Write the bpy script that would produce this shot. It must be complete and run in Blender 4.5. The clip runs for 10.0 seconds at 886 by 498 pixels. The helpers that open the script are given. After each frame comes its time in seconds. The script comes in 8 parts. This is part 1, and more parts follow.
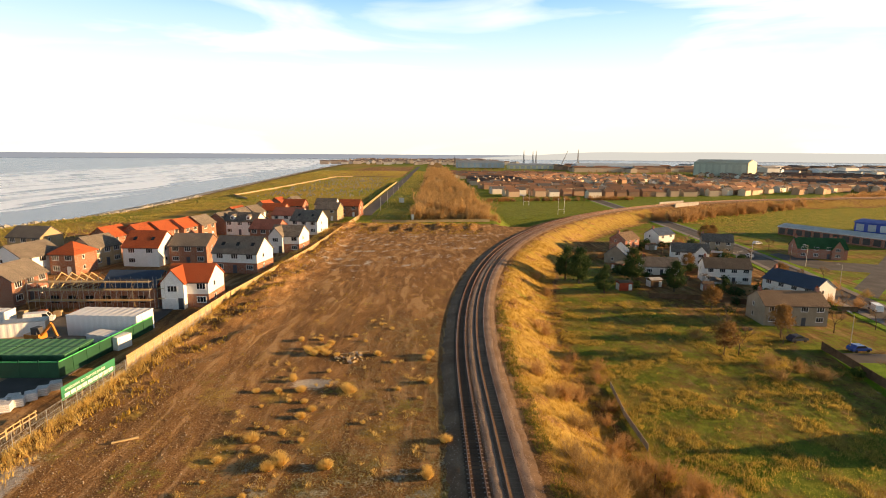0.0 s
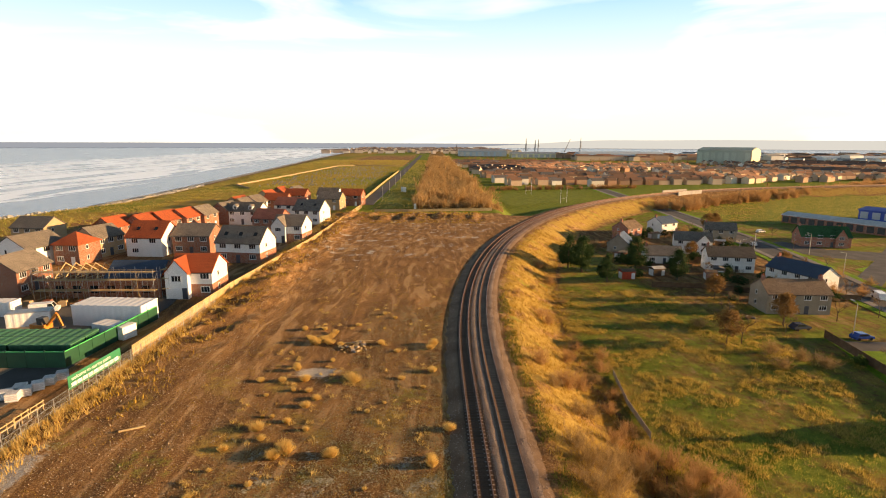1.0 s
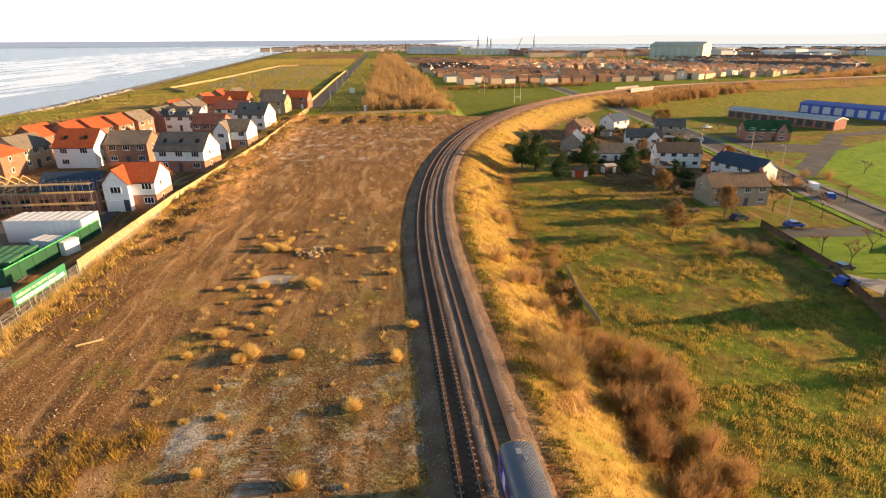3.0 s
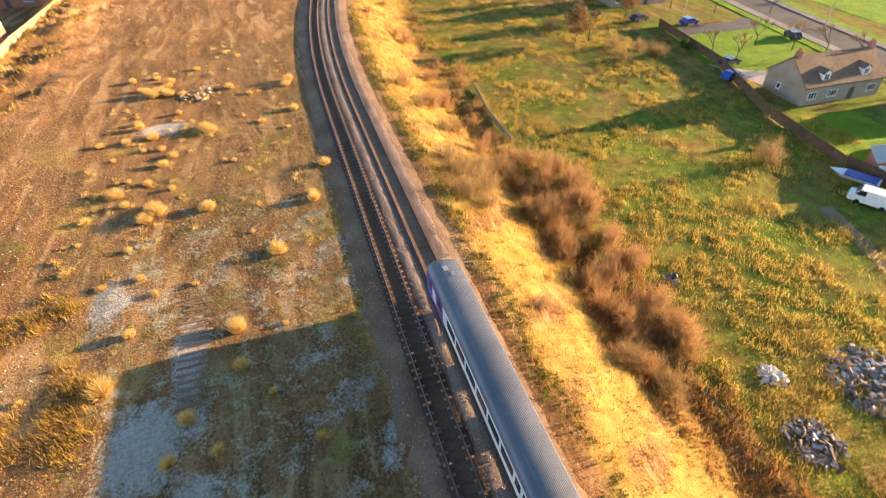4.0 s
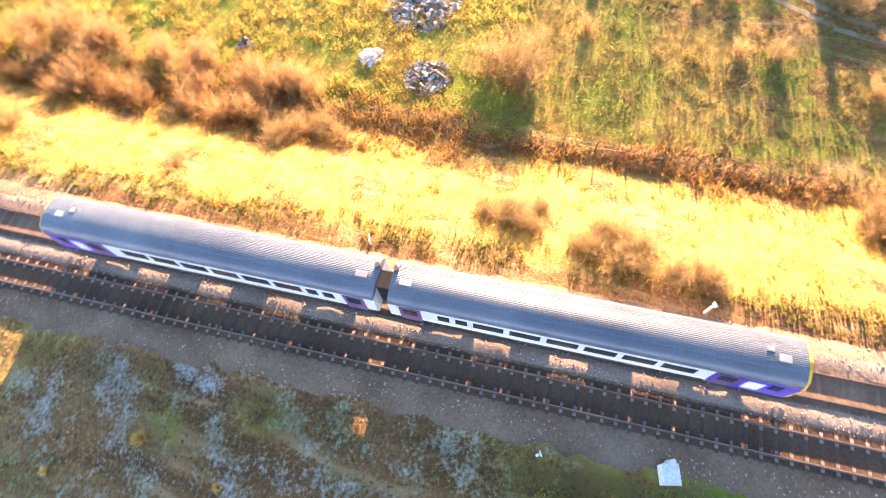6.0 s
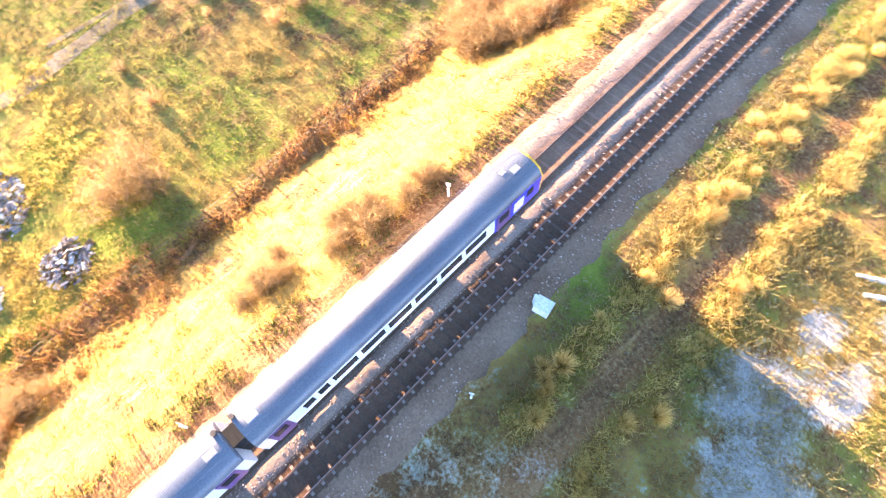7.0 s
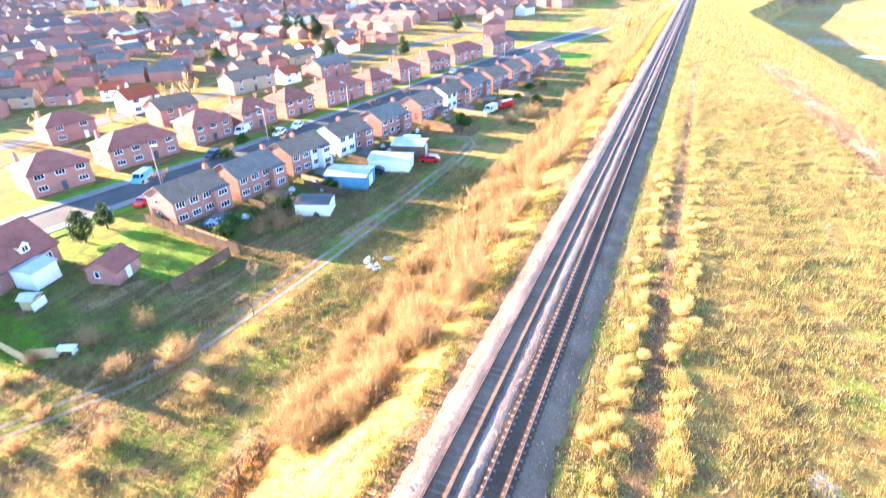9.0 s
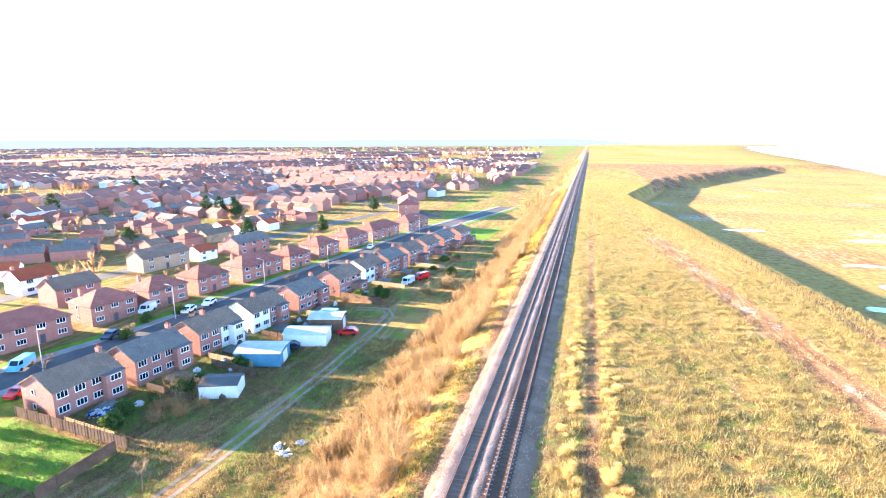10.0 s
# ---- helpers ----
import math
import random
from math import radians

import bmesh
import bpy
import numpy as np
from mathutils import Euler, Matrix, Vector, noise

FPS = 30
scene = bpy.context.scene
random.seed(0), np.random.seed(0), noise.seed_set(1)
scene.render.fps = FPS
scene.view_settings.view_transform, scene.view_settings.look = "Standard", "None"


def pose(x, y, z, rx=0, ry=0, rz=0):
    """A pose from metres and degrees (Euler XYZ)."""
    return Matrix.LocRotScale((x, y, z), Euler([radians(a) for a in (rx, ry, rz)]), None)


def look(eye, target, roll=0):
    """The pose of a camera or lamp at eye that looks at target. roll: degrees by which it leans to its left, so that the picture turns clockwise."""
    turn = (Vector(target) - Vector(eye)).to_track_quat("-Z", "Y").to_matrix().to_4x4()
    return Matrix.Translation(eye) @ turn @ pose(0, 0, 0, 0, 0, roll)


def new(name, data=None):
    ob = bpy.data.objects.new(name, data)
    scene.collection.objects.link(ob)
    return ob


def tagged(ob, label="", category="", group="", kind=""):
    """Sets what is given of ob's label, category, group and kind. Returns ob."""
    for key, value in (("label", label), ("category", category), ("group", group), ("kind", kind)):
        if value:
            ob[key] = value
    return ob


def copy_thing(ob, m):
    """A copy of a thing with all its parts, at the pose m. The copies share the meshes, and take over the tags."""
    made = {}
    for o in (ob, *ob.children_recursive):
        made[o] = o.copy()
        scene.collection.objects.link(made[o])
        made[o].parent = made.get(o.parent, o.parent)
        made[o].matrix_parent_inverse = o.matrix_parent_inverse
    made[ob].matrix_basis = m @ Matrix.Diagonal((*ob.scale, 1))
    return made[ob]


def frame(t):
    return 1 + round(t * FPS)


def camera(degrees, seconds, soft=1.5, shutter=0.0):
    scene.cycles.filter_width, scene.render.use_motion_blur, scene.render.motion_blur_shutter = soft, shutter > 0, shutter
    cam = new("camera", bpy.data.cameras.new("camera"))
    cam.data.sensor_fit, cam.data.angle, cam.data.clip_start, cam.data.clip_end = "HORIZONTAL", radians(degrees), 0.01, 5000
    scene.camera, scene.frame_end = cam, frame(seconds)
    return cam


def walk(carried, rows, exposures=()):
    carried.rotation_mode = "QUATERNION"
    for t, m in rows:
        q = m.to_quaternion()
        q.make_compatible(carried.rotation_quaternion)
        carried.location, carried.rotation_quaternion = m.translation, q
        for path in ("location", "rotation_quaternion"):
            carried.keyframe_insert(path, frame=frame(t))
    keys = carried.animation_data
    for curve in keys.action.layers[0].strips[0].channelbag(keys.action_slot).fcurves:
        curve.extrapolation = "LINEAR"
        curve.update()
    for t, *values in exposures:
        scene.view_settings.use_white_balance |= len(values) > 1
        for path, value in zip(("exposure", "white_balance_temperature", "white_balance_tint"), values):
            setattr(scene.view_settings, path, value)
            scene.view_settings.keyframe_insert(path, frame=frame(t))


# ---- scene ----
cam = camera(79.0, 10.0, soft=1.0, shutter=0.15)
PATH = [
    (0, (-5.685, 7.791, 32.957), (-5.633, 10.035, 32.562), 0.4),
    (0.5, (-5.830, 7.771, 32.972), (-5.781, 10.015, 32.565), 0.4),
    (1, (-5.836, 7.809, 33.018), (-5.793, 10.046, 32.577), 0.2),
    (1.5, (-5.770, 7.677, 32.985), (-5.733, 9.901, 32.485), 0.2),
    (2, (-5.778, 7.568, 32.894), (-5.742, 9.775, 32.325), 0.2),
    (2.2, (-5.816, 7.599, 32.856), (-5.765, 9.795, 32.246), 0.2),
    (3.3, (-6.358, 8.339, 32.332), (-6.043, 10.377, 31.359), -0.6),
    (3.5, (-6.433, 8.396, 32.316), (-6.060, 10.359, 31.218), -0.8),
    (4, (-6.540, 8.535, 32.280), (-6.039, 10.221, 30.830), -1.4),
    (4.5, (-6.628, 8.752, 32.190), (-6.017, 10.057, 30.422), -2.8),
    (5, (-6.949, 9.046, 32.253), (-6.288, 9.954, 30.269), -4.6),
    (5.2, (-7.069, 9.152, 32.275), (-6.379, 9.948, 30.252), -5.4),
    (6.3, (-7.632, 9.501, 32.633), (-6.672, 9.602, 30.567), -9.5),
    (6.5, (-7.643, 9.583, 32.646), (-6.709, 9.484, 30.568), -9.6),
    (7, (-7.608, 9.669, 32.623), (-6.895, 9.129, 30.527), -8.5),
    (7.5, (-7.668, 9.791, 32.541), (-7.151, 9.009, 30.462), -6),
    (8, (-7.726, 9.840, 32.561), (-7.200, 8.886, 30.559), -4.2),
    (8.5, (-7.739, 9.856, 32.530), (-7.061, 8.511, 30.819), -2.4),
    (8.7, (-7.742, 9.805, 32.520), (-6.992, 8.249, 31.032), -1.8),
    (9, (-7.779, 9.574, 32.507), (-6.960, 7.759, 31.398), -1.3),
    (9.5, (-7.835, 9.167, 32.512), (-7.086, 7.061, 32.060), -0.5),
    (10, (-7.972, 9.008, 32.554), (-7.387, 6.850, 32.108), -0.3),
]
walk(cam, [(t, look(e, g, r)) for t, e, g, r in PATH],
     exposures=[(0, 1.17, 7050, 10), (2.2, 1.22, 7050, 10), (3.5, 1.95, 6150, 10), (5, 3.0, 5750, 12), (6.5, 3.80, 5600, 18),
                (7.5, 3.97, 4850, 17), (8.5, 4.0, 4800, 17), (9, 3.97, 4750, 15), (10, 3.68, 4680, 11)])

# ---- world and sun ----
SUN_EL = radians(9.7)
world = bpy.data.worlds.new("sky")
scene.world = world
world.use_nodes = True
wn, wl = world.node_tree.nodes, world.node_tree.links
wn.clear()
sky = wn.new("ShaderNodeTexSky")
sky.sky_type = 'NISHITA'
sky.sun_disc = False
sky.sun_elevation = SUN_EL
sky.sun_rotation = radians(90)
sky.air_density, sky.dust_density, sky.ozone_density = 1.0, 1.2, 2.0
coord = wn.new("ShaderNodeTexCoord")
stretch = wn.new("ShaderNodeMapping")
stretch.inputs["Scale"].default_value = (1.6, 2.4, 11.0)
clouds = wn.new("ShaderNodeTexNoise")
clouds.inputs["Scale"].default_value, clouds.inputs["Detail"].default_value = 1.3, 7.0
clouds.inputs["Distortion"].default_value = 0.5
band = wn.new("ShaderNodeMapRange")
band.inputs["From Min"].default_value, band.inputs["From Max"].default_value = 0.5, 0.68
band.inputs["To Max"].default_value = 0.8
sepz = wn.new("ShaderNodeSeparateXYZ")
# pale winter haze low over the horizon, thinning out upwards into the clear sky
low = wn.new("ShaderNodeValToRGB")
low.color_ramp.elements[0].position, low.color_ramp.elements[0].color = 0.0, (0.93, 0.86, 0.74, 1)
low.color_ramp.elements[1].position, low.color_ramp.elements[1].color = 0.26, (0.30, 0.60, 0.90, 1)
mid = low.color_ramp.elements.new(0.09)
mid.color = (0.93, 0.91, 0.86, 1)
mid = low.color_ramp.elements.new(0.15)
mid.color = (0.70, 0.85, 0.95, 1)
gain = wn.new("ShaderNodeVectorMath")
gain.operation = 'SCALE'
gain.inputs["Scale"].default_value = 15.4
fade = wn.new("ShaderNodeMapRange")
fade.inputs["From Min"].default_value, fade.inputs["From Max"].default_value = 0.22, 0.48
fade.inputs["To Min"].default_value, fade.inputs["To Max"].default_value = 0.97, 0.0
haze = wn.new("ShaderNodeMix")
haze.data_type = 'RGBA'
thin = wn.new("ShaderNodeMix")
thin.data_type = 'RGBA'
thin.inputs[7].default_value = (16.5, 16.3, 16, 1)
part_fac = wn.new("ShaderNodeMath")
part_fac.operation = 'MULTIPLY'
back = wn.new("ShaderNodeBackground")
back.inputs["Strength"].default_value = 0.039
out = wn.new("ShaderNodeOutputWorld")
wl.new(coord.outputs["Generated"], stretch.inputs["Vector"])
wl.new(coord.outputs["Generated"], sepz.inputs[0])
wl.new(stretch.outputs["Vector"], clouds.inputs["Vector"])
wl.new(clouds.outputs["Fac"], band.inputs["Value"])
wl.new(sepz.outputs["Z"], low.inputs["Fac"])
wl.new(low.outputs["Color"], gain.inputs[0])
wl.new(sepz.outputs["Z"], fade.inputs["Value"])
wl.new(fade.outputs["Result"], haze.inputs[0])
wl.new(sky.outputs["Color"], haze.inputs[6])
wl.new(gain.outputs[0], haze.inputs[7])
wl.new(band.outputs["Result"], part_fac.inputs[0])
wl.new(fade.outputs["Result"], part_fac.inputs[1])
wl.new(part_fac.outputs[0], thin.inputs[0])
wl.new(haze.outputs[2], thin.inputs[6])
wl.new(thin.outputs[2], back.inputs["Color"])
wl.new(back.outputs["Background"], out.inputs["Surface"])

sun_data = bpy.data.lights.new("sun", 'SUN')
sun_data.energy, sun_data.angle, sun_data.color = 5.0, radians(0.5), (1.0, 0.63, 0.315)
sun = new("sun", sun_data)
sun.matrix_basis = look((300 * math.cos(SUN_EL), 0, 300 * math.sin(SUN_EL)), (0, 0, 0))


# ---- materials ----
def rgb(c):
    return (c[0], c[1], c[2], 1.0)


def surface(name, c1, c2, scale=2.0, rough=0.85, bump=0.25, fine=12.0, metal=0.0, vary=0.12, depth=0.02):
    """Two-tone surface: broad blotches from c1 to c2, fine grain in tone and relief, a little difference from piece to piece."""
    m = bpy.data.materials.new(name)
    m.use_nodes = True
    n, l = m.node_tree.nodes, m.node_tree.links
    b = n["Principled BSDF"]
    b.inputs["Roughness"].default_value, b.inputs["Metallic"].default_value = rough, metal
    if rough >= 0.85:
        b.inputs["Specular IOR Level"].default_value = 0.15
    tc = n.new("ShaderNodeTexCoord")
    big, small = n.new("ShaderNodeTexNoise"), n.new("ShaderNodeTexNoise")
    big.inputs["Scale"].default_value, big.inputs["Detail"].default_value = scale, 5.0
    small.inputs["Scale"].default_value, small.inputs["Detail"].default_value = fine, 4.0
    for t in (big, small):
        l.new(tc.outputs["Object"], t.inputs["Vector"])
    ramp = n.new("ShaderNodeMapRange")
    ramp.inputs["From Min"].default_value, ramp.inputs["From Max"].default_value = 0.32, 0.68
    l.new(big.outputs["Fac"], ramp.inputs["Value"])
    mix = n.new("ShaderNodeMix")
    mix.data_type = 'RGBA'
    mix.inputs[6].default_value, mix.inputs[7].default_value = rgb(c1), rgb(c2)
    l.new(ramp.outputs["Result"], mix.inputs[0])
    info = n.new("ShaderNodeObjectInfo")
    tone = n.new("ShaderNodeMath")
    tone.operation = 'MULTIPLY_ADD'
    tone.inputs[1].default_value, tone.inputs[2].default_value = vary * 2, 1.0 - vary
    l.new(info.outputs["Random"], tone.inputs[0])
    grain = n.new("ShaderNodeMapRange")
    grain.inputs["From Min"].default_value, grain.inputs["From Max"].default_value = 0.25, 0.75
    grain.inputs["To Min"].default_value, grain.inputs["To Max"].default_value = 0.75, 1.25
    l.new(small.outputs["Fac"], grain.inputs["Value"])
    both = n.new("ShaderNodeMath")
    both.operation = 'MULTIPLY'
    l.new(tone.outputs[0], both.inputs[0])
    l.new(grain.outputs["Result"], both.inputs[1])
    scaled = n.new("ShaderNodeVectorMath")
    scaled.operation = 'SCALE'
    l.new(mix.outputs[2], scaled.inputs[0])
    l.new(both.outputs[0], scaled.inputs["Scale"])
    l.new(scaled.outputs[0], b.inputs["Base Color"])
    if bump:
        bp = n.new("ShaderNodeBump")
        bp.inputs["Strength"].default_value, bp.inputs["Distance"].default_value = bump, depth
        l.new(small.outputs["Fac"], bp.inputs["Height"])
        l.new(bp.outputs["Normal"], b.inputs["Normal"])
    return m


def coursed(name, c1, c2, mortar, bw, bh, rough=0.85):
    """Bricks or roof tiles in courses of their true size."""
    m = surface(name, c1, c2, 0.5, rough, 0.0)
    n, l = m.node_tree.nodes, m.node_tree.links
    b = n["Principled BSDF"]
    base = b.inputs["Base Color"].links[0].from_socket
    tc = n.new("ShaderNodeTexCoord")
    sep, add, com = n.new("ShaderNodeSeparateXYZ"), n.new("ShaderNodeMath"), n.new("ShaderNodeCombineXYZ")
    l.new(tc.outputs["Object"], sep.inputs[0])
    l.new(sep.outputs["X"], add.inputs[0])
    l.new(sep.outputs["Y"], add.inputs[1])
    l.new(add.outputs[0], com.inputs["X"])
    l.new(sep.outputs["Z"], com.inputs["Y"])
    br = n.new("ShaderNodeTexBrick")
    br.inputs["Scale"].default_value = 1.0
    br.inputs["Brick Width"].default_value, br.inputs["Row Height"].default_value = bw, bh
    br.inputs["Mortar Size"].default_value = bh * 0.12
    br.inputs["Mortar"].default_value = rgb(mortar)
    l.new(com.outputs[0], br.inputs["Vector"])
    l.new(base, br.inputs["Color1"])
    sc = n.new("ShaderNodeVectorMath")
    sc.operation = 'SCALE'
    sc.inputs["Scale"].default_value = 0.78
    l.new(base, sc.inputs[0])
    l.new(sc.outputs[0], br.inputs["Color2"])
    l.new(br.outputs["Color"], b.inputs["Base Color"])
    bp = n.new("ShaderNodeBump")
    bp.inputs["Strength"].default_value, bp.inputs["Distance"].default_value = 0.5, 0.015
    bp.invert = True
    l.new(br.outputs["Fac"], bp.inputs["Height"])
    l.new(bp.outputs["Normal"], b.inputs["Normal"])
    return m


def plants(name, c1, c2, rough=0.75, through_leaf=0.35):
    """Blades, twigs and leaves: every island its own tone, with some light passing through."""
    m = bpy.data.materials.new(name)
    m.use_nodes = True
    n, l = m.node_tree.nodes, m.node_tree.links
    b = n["Principled BSDF"]
    b.inputs["Roughness"].default_value = rough
    b.inputs["Specular IOR Level"].default_value = 0.12
    geo = n.new("ShaderNodeNewGeometry")
    mix = n.new("ShaderNodeMix")
    mix.data_type = 'RGBA'
    mix.inputs[6].default_value, mix.inputs[7].default_value = rgb(c1), rgb(c2)
    l.new(geo.outputs["Random Per Island"], mix.inputs[0])
    l.new(mix.outputs[2], b.inputs["Base Color"])
    if through_leaf:
        tr, ms = n.new("ShaderNodeBsdfTranslucent"), n.new("ShaderNodeMixShader")
        ms.inputs[0].default_value = through_leaf
        l.new(mix.outputs[2], tr.inputs["Color"])
        l.new(b.outputs[0], ms.inputs[1])
        l.new(tr.outputs[0], ms.inputs[2])
        l.new(ms.outputs[0], n["Material Output"].inputs["Surface"])
    return m


def glassy(name, c=(0.02, 0.025, 0.03), rough=0.08):
    m = bpy.data.materials.new(name)
    m.use_nodes = True
    b = m.node_tree.nodes["Principled BSDF"]
    b.inputs["Base Color"].default_value = rgb(c)
    b.inputs["Roughness"].default_value = rough
    b.inputs["Specular IOR Level"].default_value = 0.6
    return m


BRICK = coursed("red_brick", (0.30, 0.10, 0.055), (0.38, 0.14, 0.075), (0.35, 0.30, 0.25), 0.225, 0.075)
BRICK_OLD = coursed("old_red_brick", (0.33, 0.12, 0.08), (0.43, 0.172, 0.118), (0.33, 0.29, 0.25), 0.225, 0.075)
BRICK_BUFF = coursed("buff_brick", (0.45, 0.31, 0.16), (0.52, 0.37, 0.20), (0.42, 0.37, 0.30), 0.225, 0.075)
RENDER_WHITE = surface("white_render", (0.76, 0.75, 0.72), (0.82, 0.81, 0.79), 0.4, 0.8, 0.1)
RENDER_GREY = surface("pebbledash", (0.28, 0.235, 0.18), (0.36, 0.305, 0.235), 0.5, 0.9, 0.4)
TILE_RED = coursed("red_roof_tiles", (0.42, 0.10, 0.04), (0.50, 0.13, 0.05), (0.16, 0.05, 0.03), 0.30, 0.11)
TILE_DARKRED = coursed("dark_red_roof_tiles", (0.30, 0.115, 0.083), (0.40, 0.165, 0.122), (0.15, 0.065, 0.05), 0.30, 0.11)
TILE_GREY = coursed("grey_roof_tiles", (0.20, 0.175, 0.15), (0.28, 0.245, 0.205), (0.06, 0.055, 0.05), 0.30, 0.11)
TILE_BROWN = coursed("brown_roof_tiles", (0.24, 0.17, 0.115), (0.33, 0.24, 0.165), (0.07, 0.05, 0.04), 0.30, 0.11)
TILE_BLUE = coursed("blue_grey_slates", (0.05, 0.08, 0.14), (0.07, 0.11, 0.18), (0.03, 0.04, 0.06), 0.30, 0.11, 0.5)
TILE_GREEN = coursed("green_roof_tiles", (0.03, 0.10, 0.04), (0.05, 0.14, 0.06), (0.02, 0.05, 0.02), 0.30, 0.11)
CORRUGATED = surface("pale_corrugated_sheet", (0.46, 0.47, 0.47), (0.60, 0.60, 0.59), 0.6, 0.6, 0.2)
PVC = surface("white_window_plastic", (0.75, 0.75, 0.74), (0.8, 0.8, 0.8), 1.0, 0.4, 0.0)
PANE = glassy("window_glass")
DOOR_DARK = surface("dark_painted_door", (0.05, 0.06, 0.08), (0.08, 0.08, 0.10), 1.0, 0.4, 0.0)
ASPHALT = surface("worn_asphalt", (0.095, 0.092, 0.09), (0.14, 0.135, 0.13), 0.25, 0.9, 0.4, 25.0)
CONCRETE = surface("concrete", (0.34, 0.32, 0.29), (0.44, 0.42, 0.38), 0.4, 0.9, 0.3)
BALLAST = surface("ballast", (0.21, 0.148, 0.112), (0.35, 0.262, 0.205), 0.25, 0.95, 0.6, 7.0, depth=0.04)
RAIL_STEEL = surface("rusty_rail", (0.135, 0.066, 0.04), (0.20, 0.10, 0.058), 0.7, 0.6, 0.2, metal=0.3)
RAIL_TOP = surface("polished_rail_head", (0.30, 0.24, 0.20), (0.40, 0.33, 0.28), 0.7, 0.42, 0.0, metal=0.8)
BALLAST_OILED = surface("oil_stained_ballast", (0.085, 0.053, 0.034), (0.145, 0.095, 0.062), 0.3, 0.95, 0.6, 7.0, depth=0.04)
BALLAST_DULL = surface("dirty_ballast", (0.150, 0.097, 0.062), (0.245, 0.170, 0.115), 0.3, 0.95, 0.6, 7.0, depth=0.04)
SLEEPER_DARK = surface("oil_stained_sleeper", (0.085, 0.056, 0.039), (0.145, 0.10, 0.072), 1.0, 0.9, 0.2)
SLEEPER = surface("grimy_sleeper", (0.20, 0.128, 0.088), (0.29, 0.20, 0.148), 1.0, 0.9, 0.2)
FASTENING = surface("pale_rail_fastening", (0.22, 0.175, 0.145), (0.32, 0.265, 0.225), 2.0, 0.8, 0.1)
TIMBER = surface("weathered_fence_timber", (0.42, 0.30, 0.15), (0.52, 0.39, 0.21), 1.2, 0.85, 0.3)
TIMBER_DARK = surface("dark_fence_timber", (0.12, 0.075, 0.045), (0.18, 0.115, 0.07), 1.2, 0.9, 0.3)
BARK = surface("bark", (0.11, 0.075, 0.05), (0.18, 0.13, 0.09), 3.0, 0.9, 0.5)
TWIGS = plants("bare_twigs", (0.32, 0.185, 0.080), (0.52, 0.33, 0.150), 0.85, 0.5)
TWIGS_PALE = plants("pale_bare_twigs", (0.25, 0.165, 0.072), (0.42, 0.300, 0.140), 0.85, 0.45)
BRACKEN = plants("rusty_dead_bracken", (0.36, 0.20, 0.075), (0.52, 0.31, 0.12), 0.85, 0.35)
DRY_GRASS = plants("dry_golden_grass", (0.30, 0.185, 0.032), (0.54, 0.365, 0.078))
PALE_TUFT = plants("pale_dry_tussock", (0.60, 0.42, 0.13), (0.80, 0.60, 0.23), 0.75, 0.5)
ROW_TUFT = plants("bright_golden_tufts", (0.44, 0.34, 0.09), (0.68, 0.53, 0.19), 0.75, 0.5)
STRIP_TUFT = plants("yellow_strip_grass", (0.20, 0.17, 0.05), (0.44, 0.34, 0.13))
GREEN_GRASS = plants("rough_green_grass", (0.095, 0.125, 0.022), (0.26, 0.22, 0.055), 0.75, 0.45)
FIELD_TUFT = plants("golden_field_tufts", (0.34, 0.265, 0.055), (0.64, 0.475, 0.125), 0.75, 0.5)
FIELD_GRASS = plants("sunlit_field_grass", (0.21, 0.27, 0.03), (0.56, 0.47, 0.09), 0.75, 0.55)
RUST_LEAF = plants("withered_brown_leaves", (0.16, 0.095, 0.038), (0.30, 0.185, 0.07), 0.8, 0.35)
TREE_TWIGS = plants("grey_brown_tree_twigs", (0.19, 0.135, 0.082), (0.34, 0.245, 0.15), 0.85, 0.3)
DULL_GRASS = plants("dull_verge_grass", (0.235, 0.200, 0.108), (0.41, 0.335, 0.185))
NORTH_GRASS = plants("brown_green_field_grass", (0.125, 0.118, 0.050), (0.28, 0.225, 0.105), 0.75, 0.35)
THIN_TURF = plants("thin_grey_green_turf", (0.22, 0.22, 0.125), (0.41, 0.37, 0.215))
FAR_GRASS = plants("tawny_green_grass", (0.26, 0.24, 0.045), (0.52, 0.40, 0.12), 0.8, 0.5)
LEAF_DARK = plants("dark_evergreen_leaves", (0.025, 0.05, 0.015), (0.06, 0.10, 0.03), 0.6, 0.2)
LEAF_GREEN = plants("shrub_leaves", (0.06, 0.10, 0.02), (0.13, 0.17, 0.04), 0.6, 0.3)
WHITE_METAL = surface("white_painted_metal", (0.74, 0.74, 0.73), (0.8, 0.8, 0.79), 0.5, 0.45, 0.05)
GREEN_PAINT = surface("green_painted_hoarding", (0.008, 0.06, 0.028), (0.014, 0.085, 0.04), 0.5, 0.5, 0.05)
DARK_METAL = surface("dark_grey_metal", (0.04, 0.04, 0.042), (0.07, 0.07, 0.072), 1.0, 0.6, 0.1)
GALV = surface("galvanised_steel", (0.42, 0.42, 0.41), (0.52, 0.52, 0.50), 1.0, 0.45, 0.05, metal=0.7)
RUBBER = surface("black_rubber", (0.02, 0.02, 0.02), (0.035, 0.035, 0.035), 2.0, 0.85, 0.1)
RUBBLE_WHITE = surface("white_plastic_sacks", (0.62, 0.60, 0.58), (0.75, 0.73, 0.70), 3.0, 0.7, 0.3)
EARTH = surface("bare_earth", (0.13, 0.09, 0.055), (0.2, 0.145, 0.09), 0.3, 0.95, 0.6)


random.seed(7)

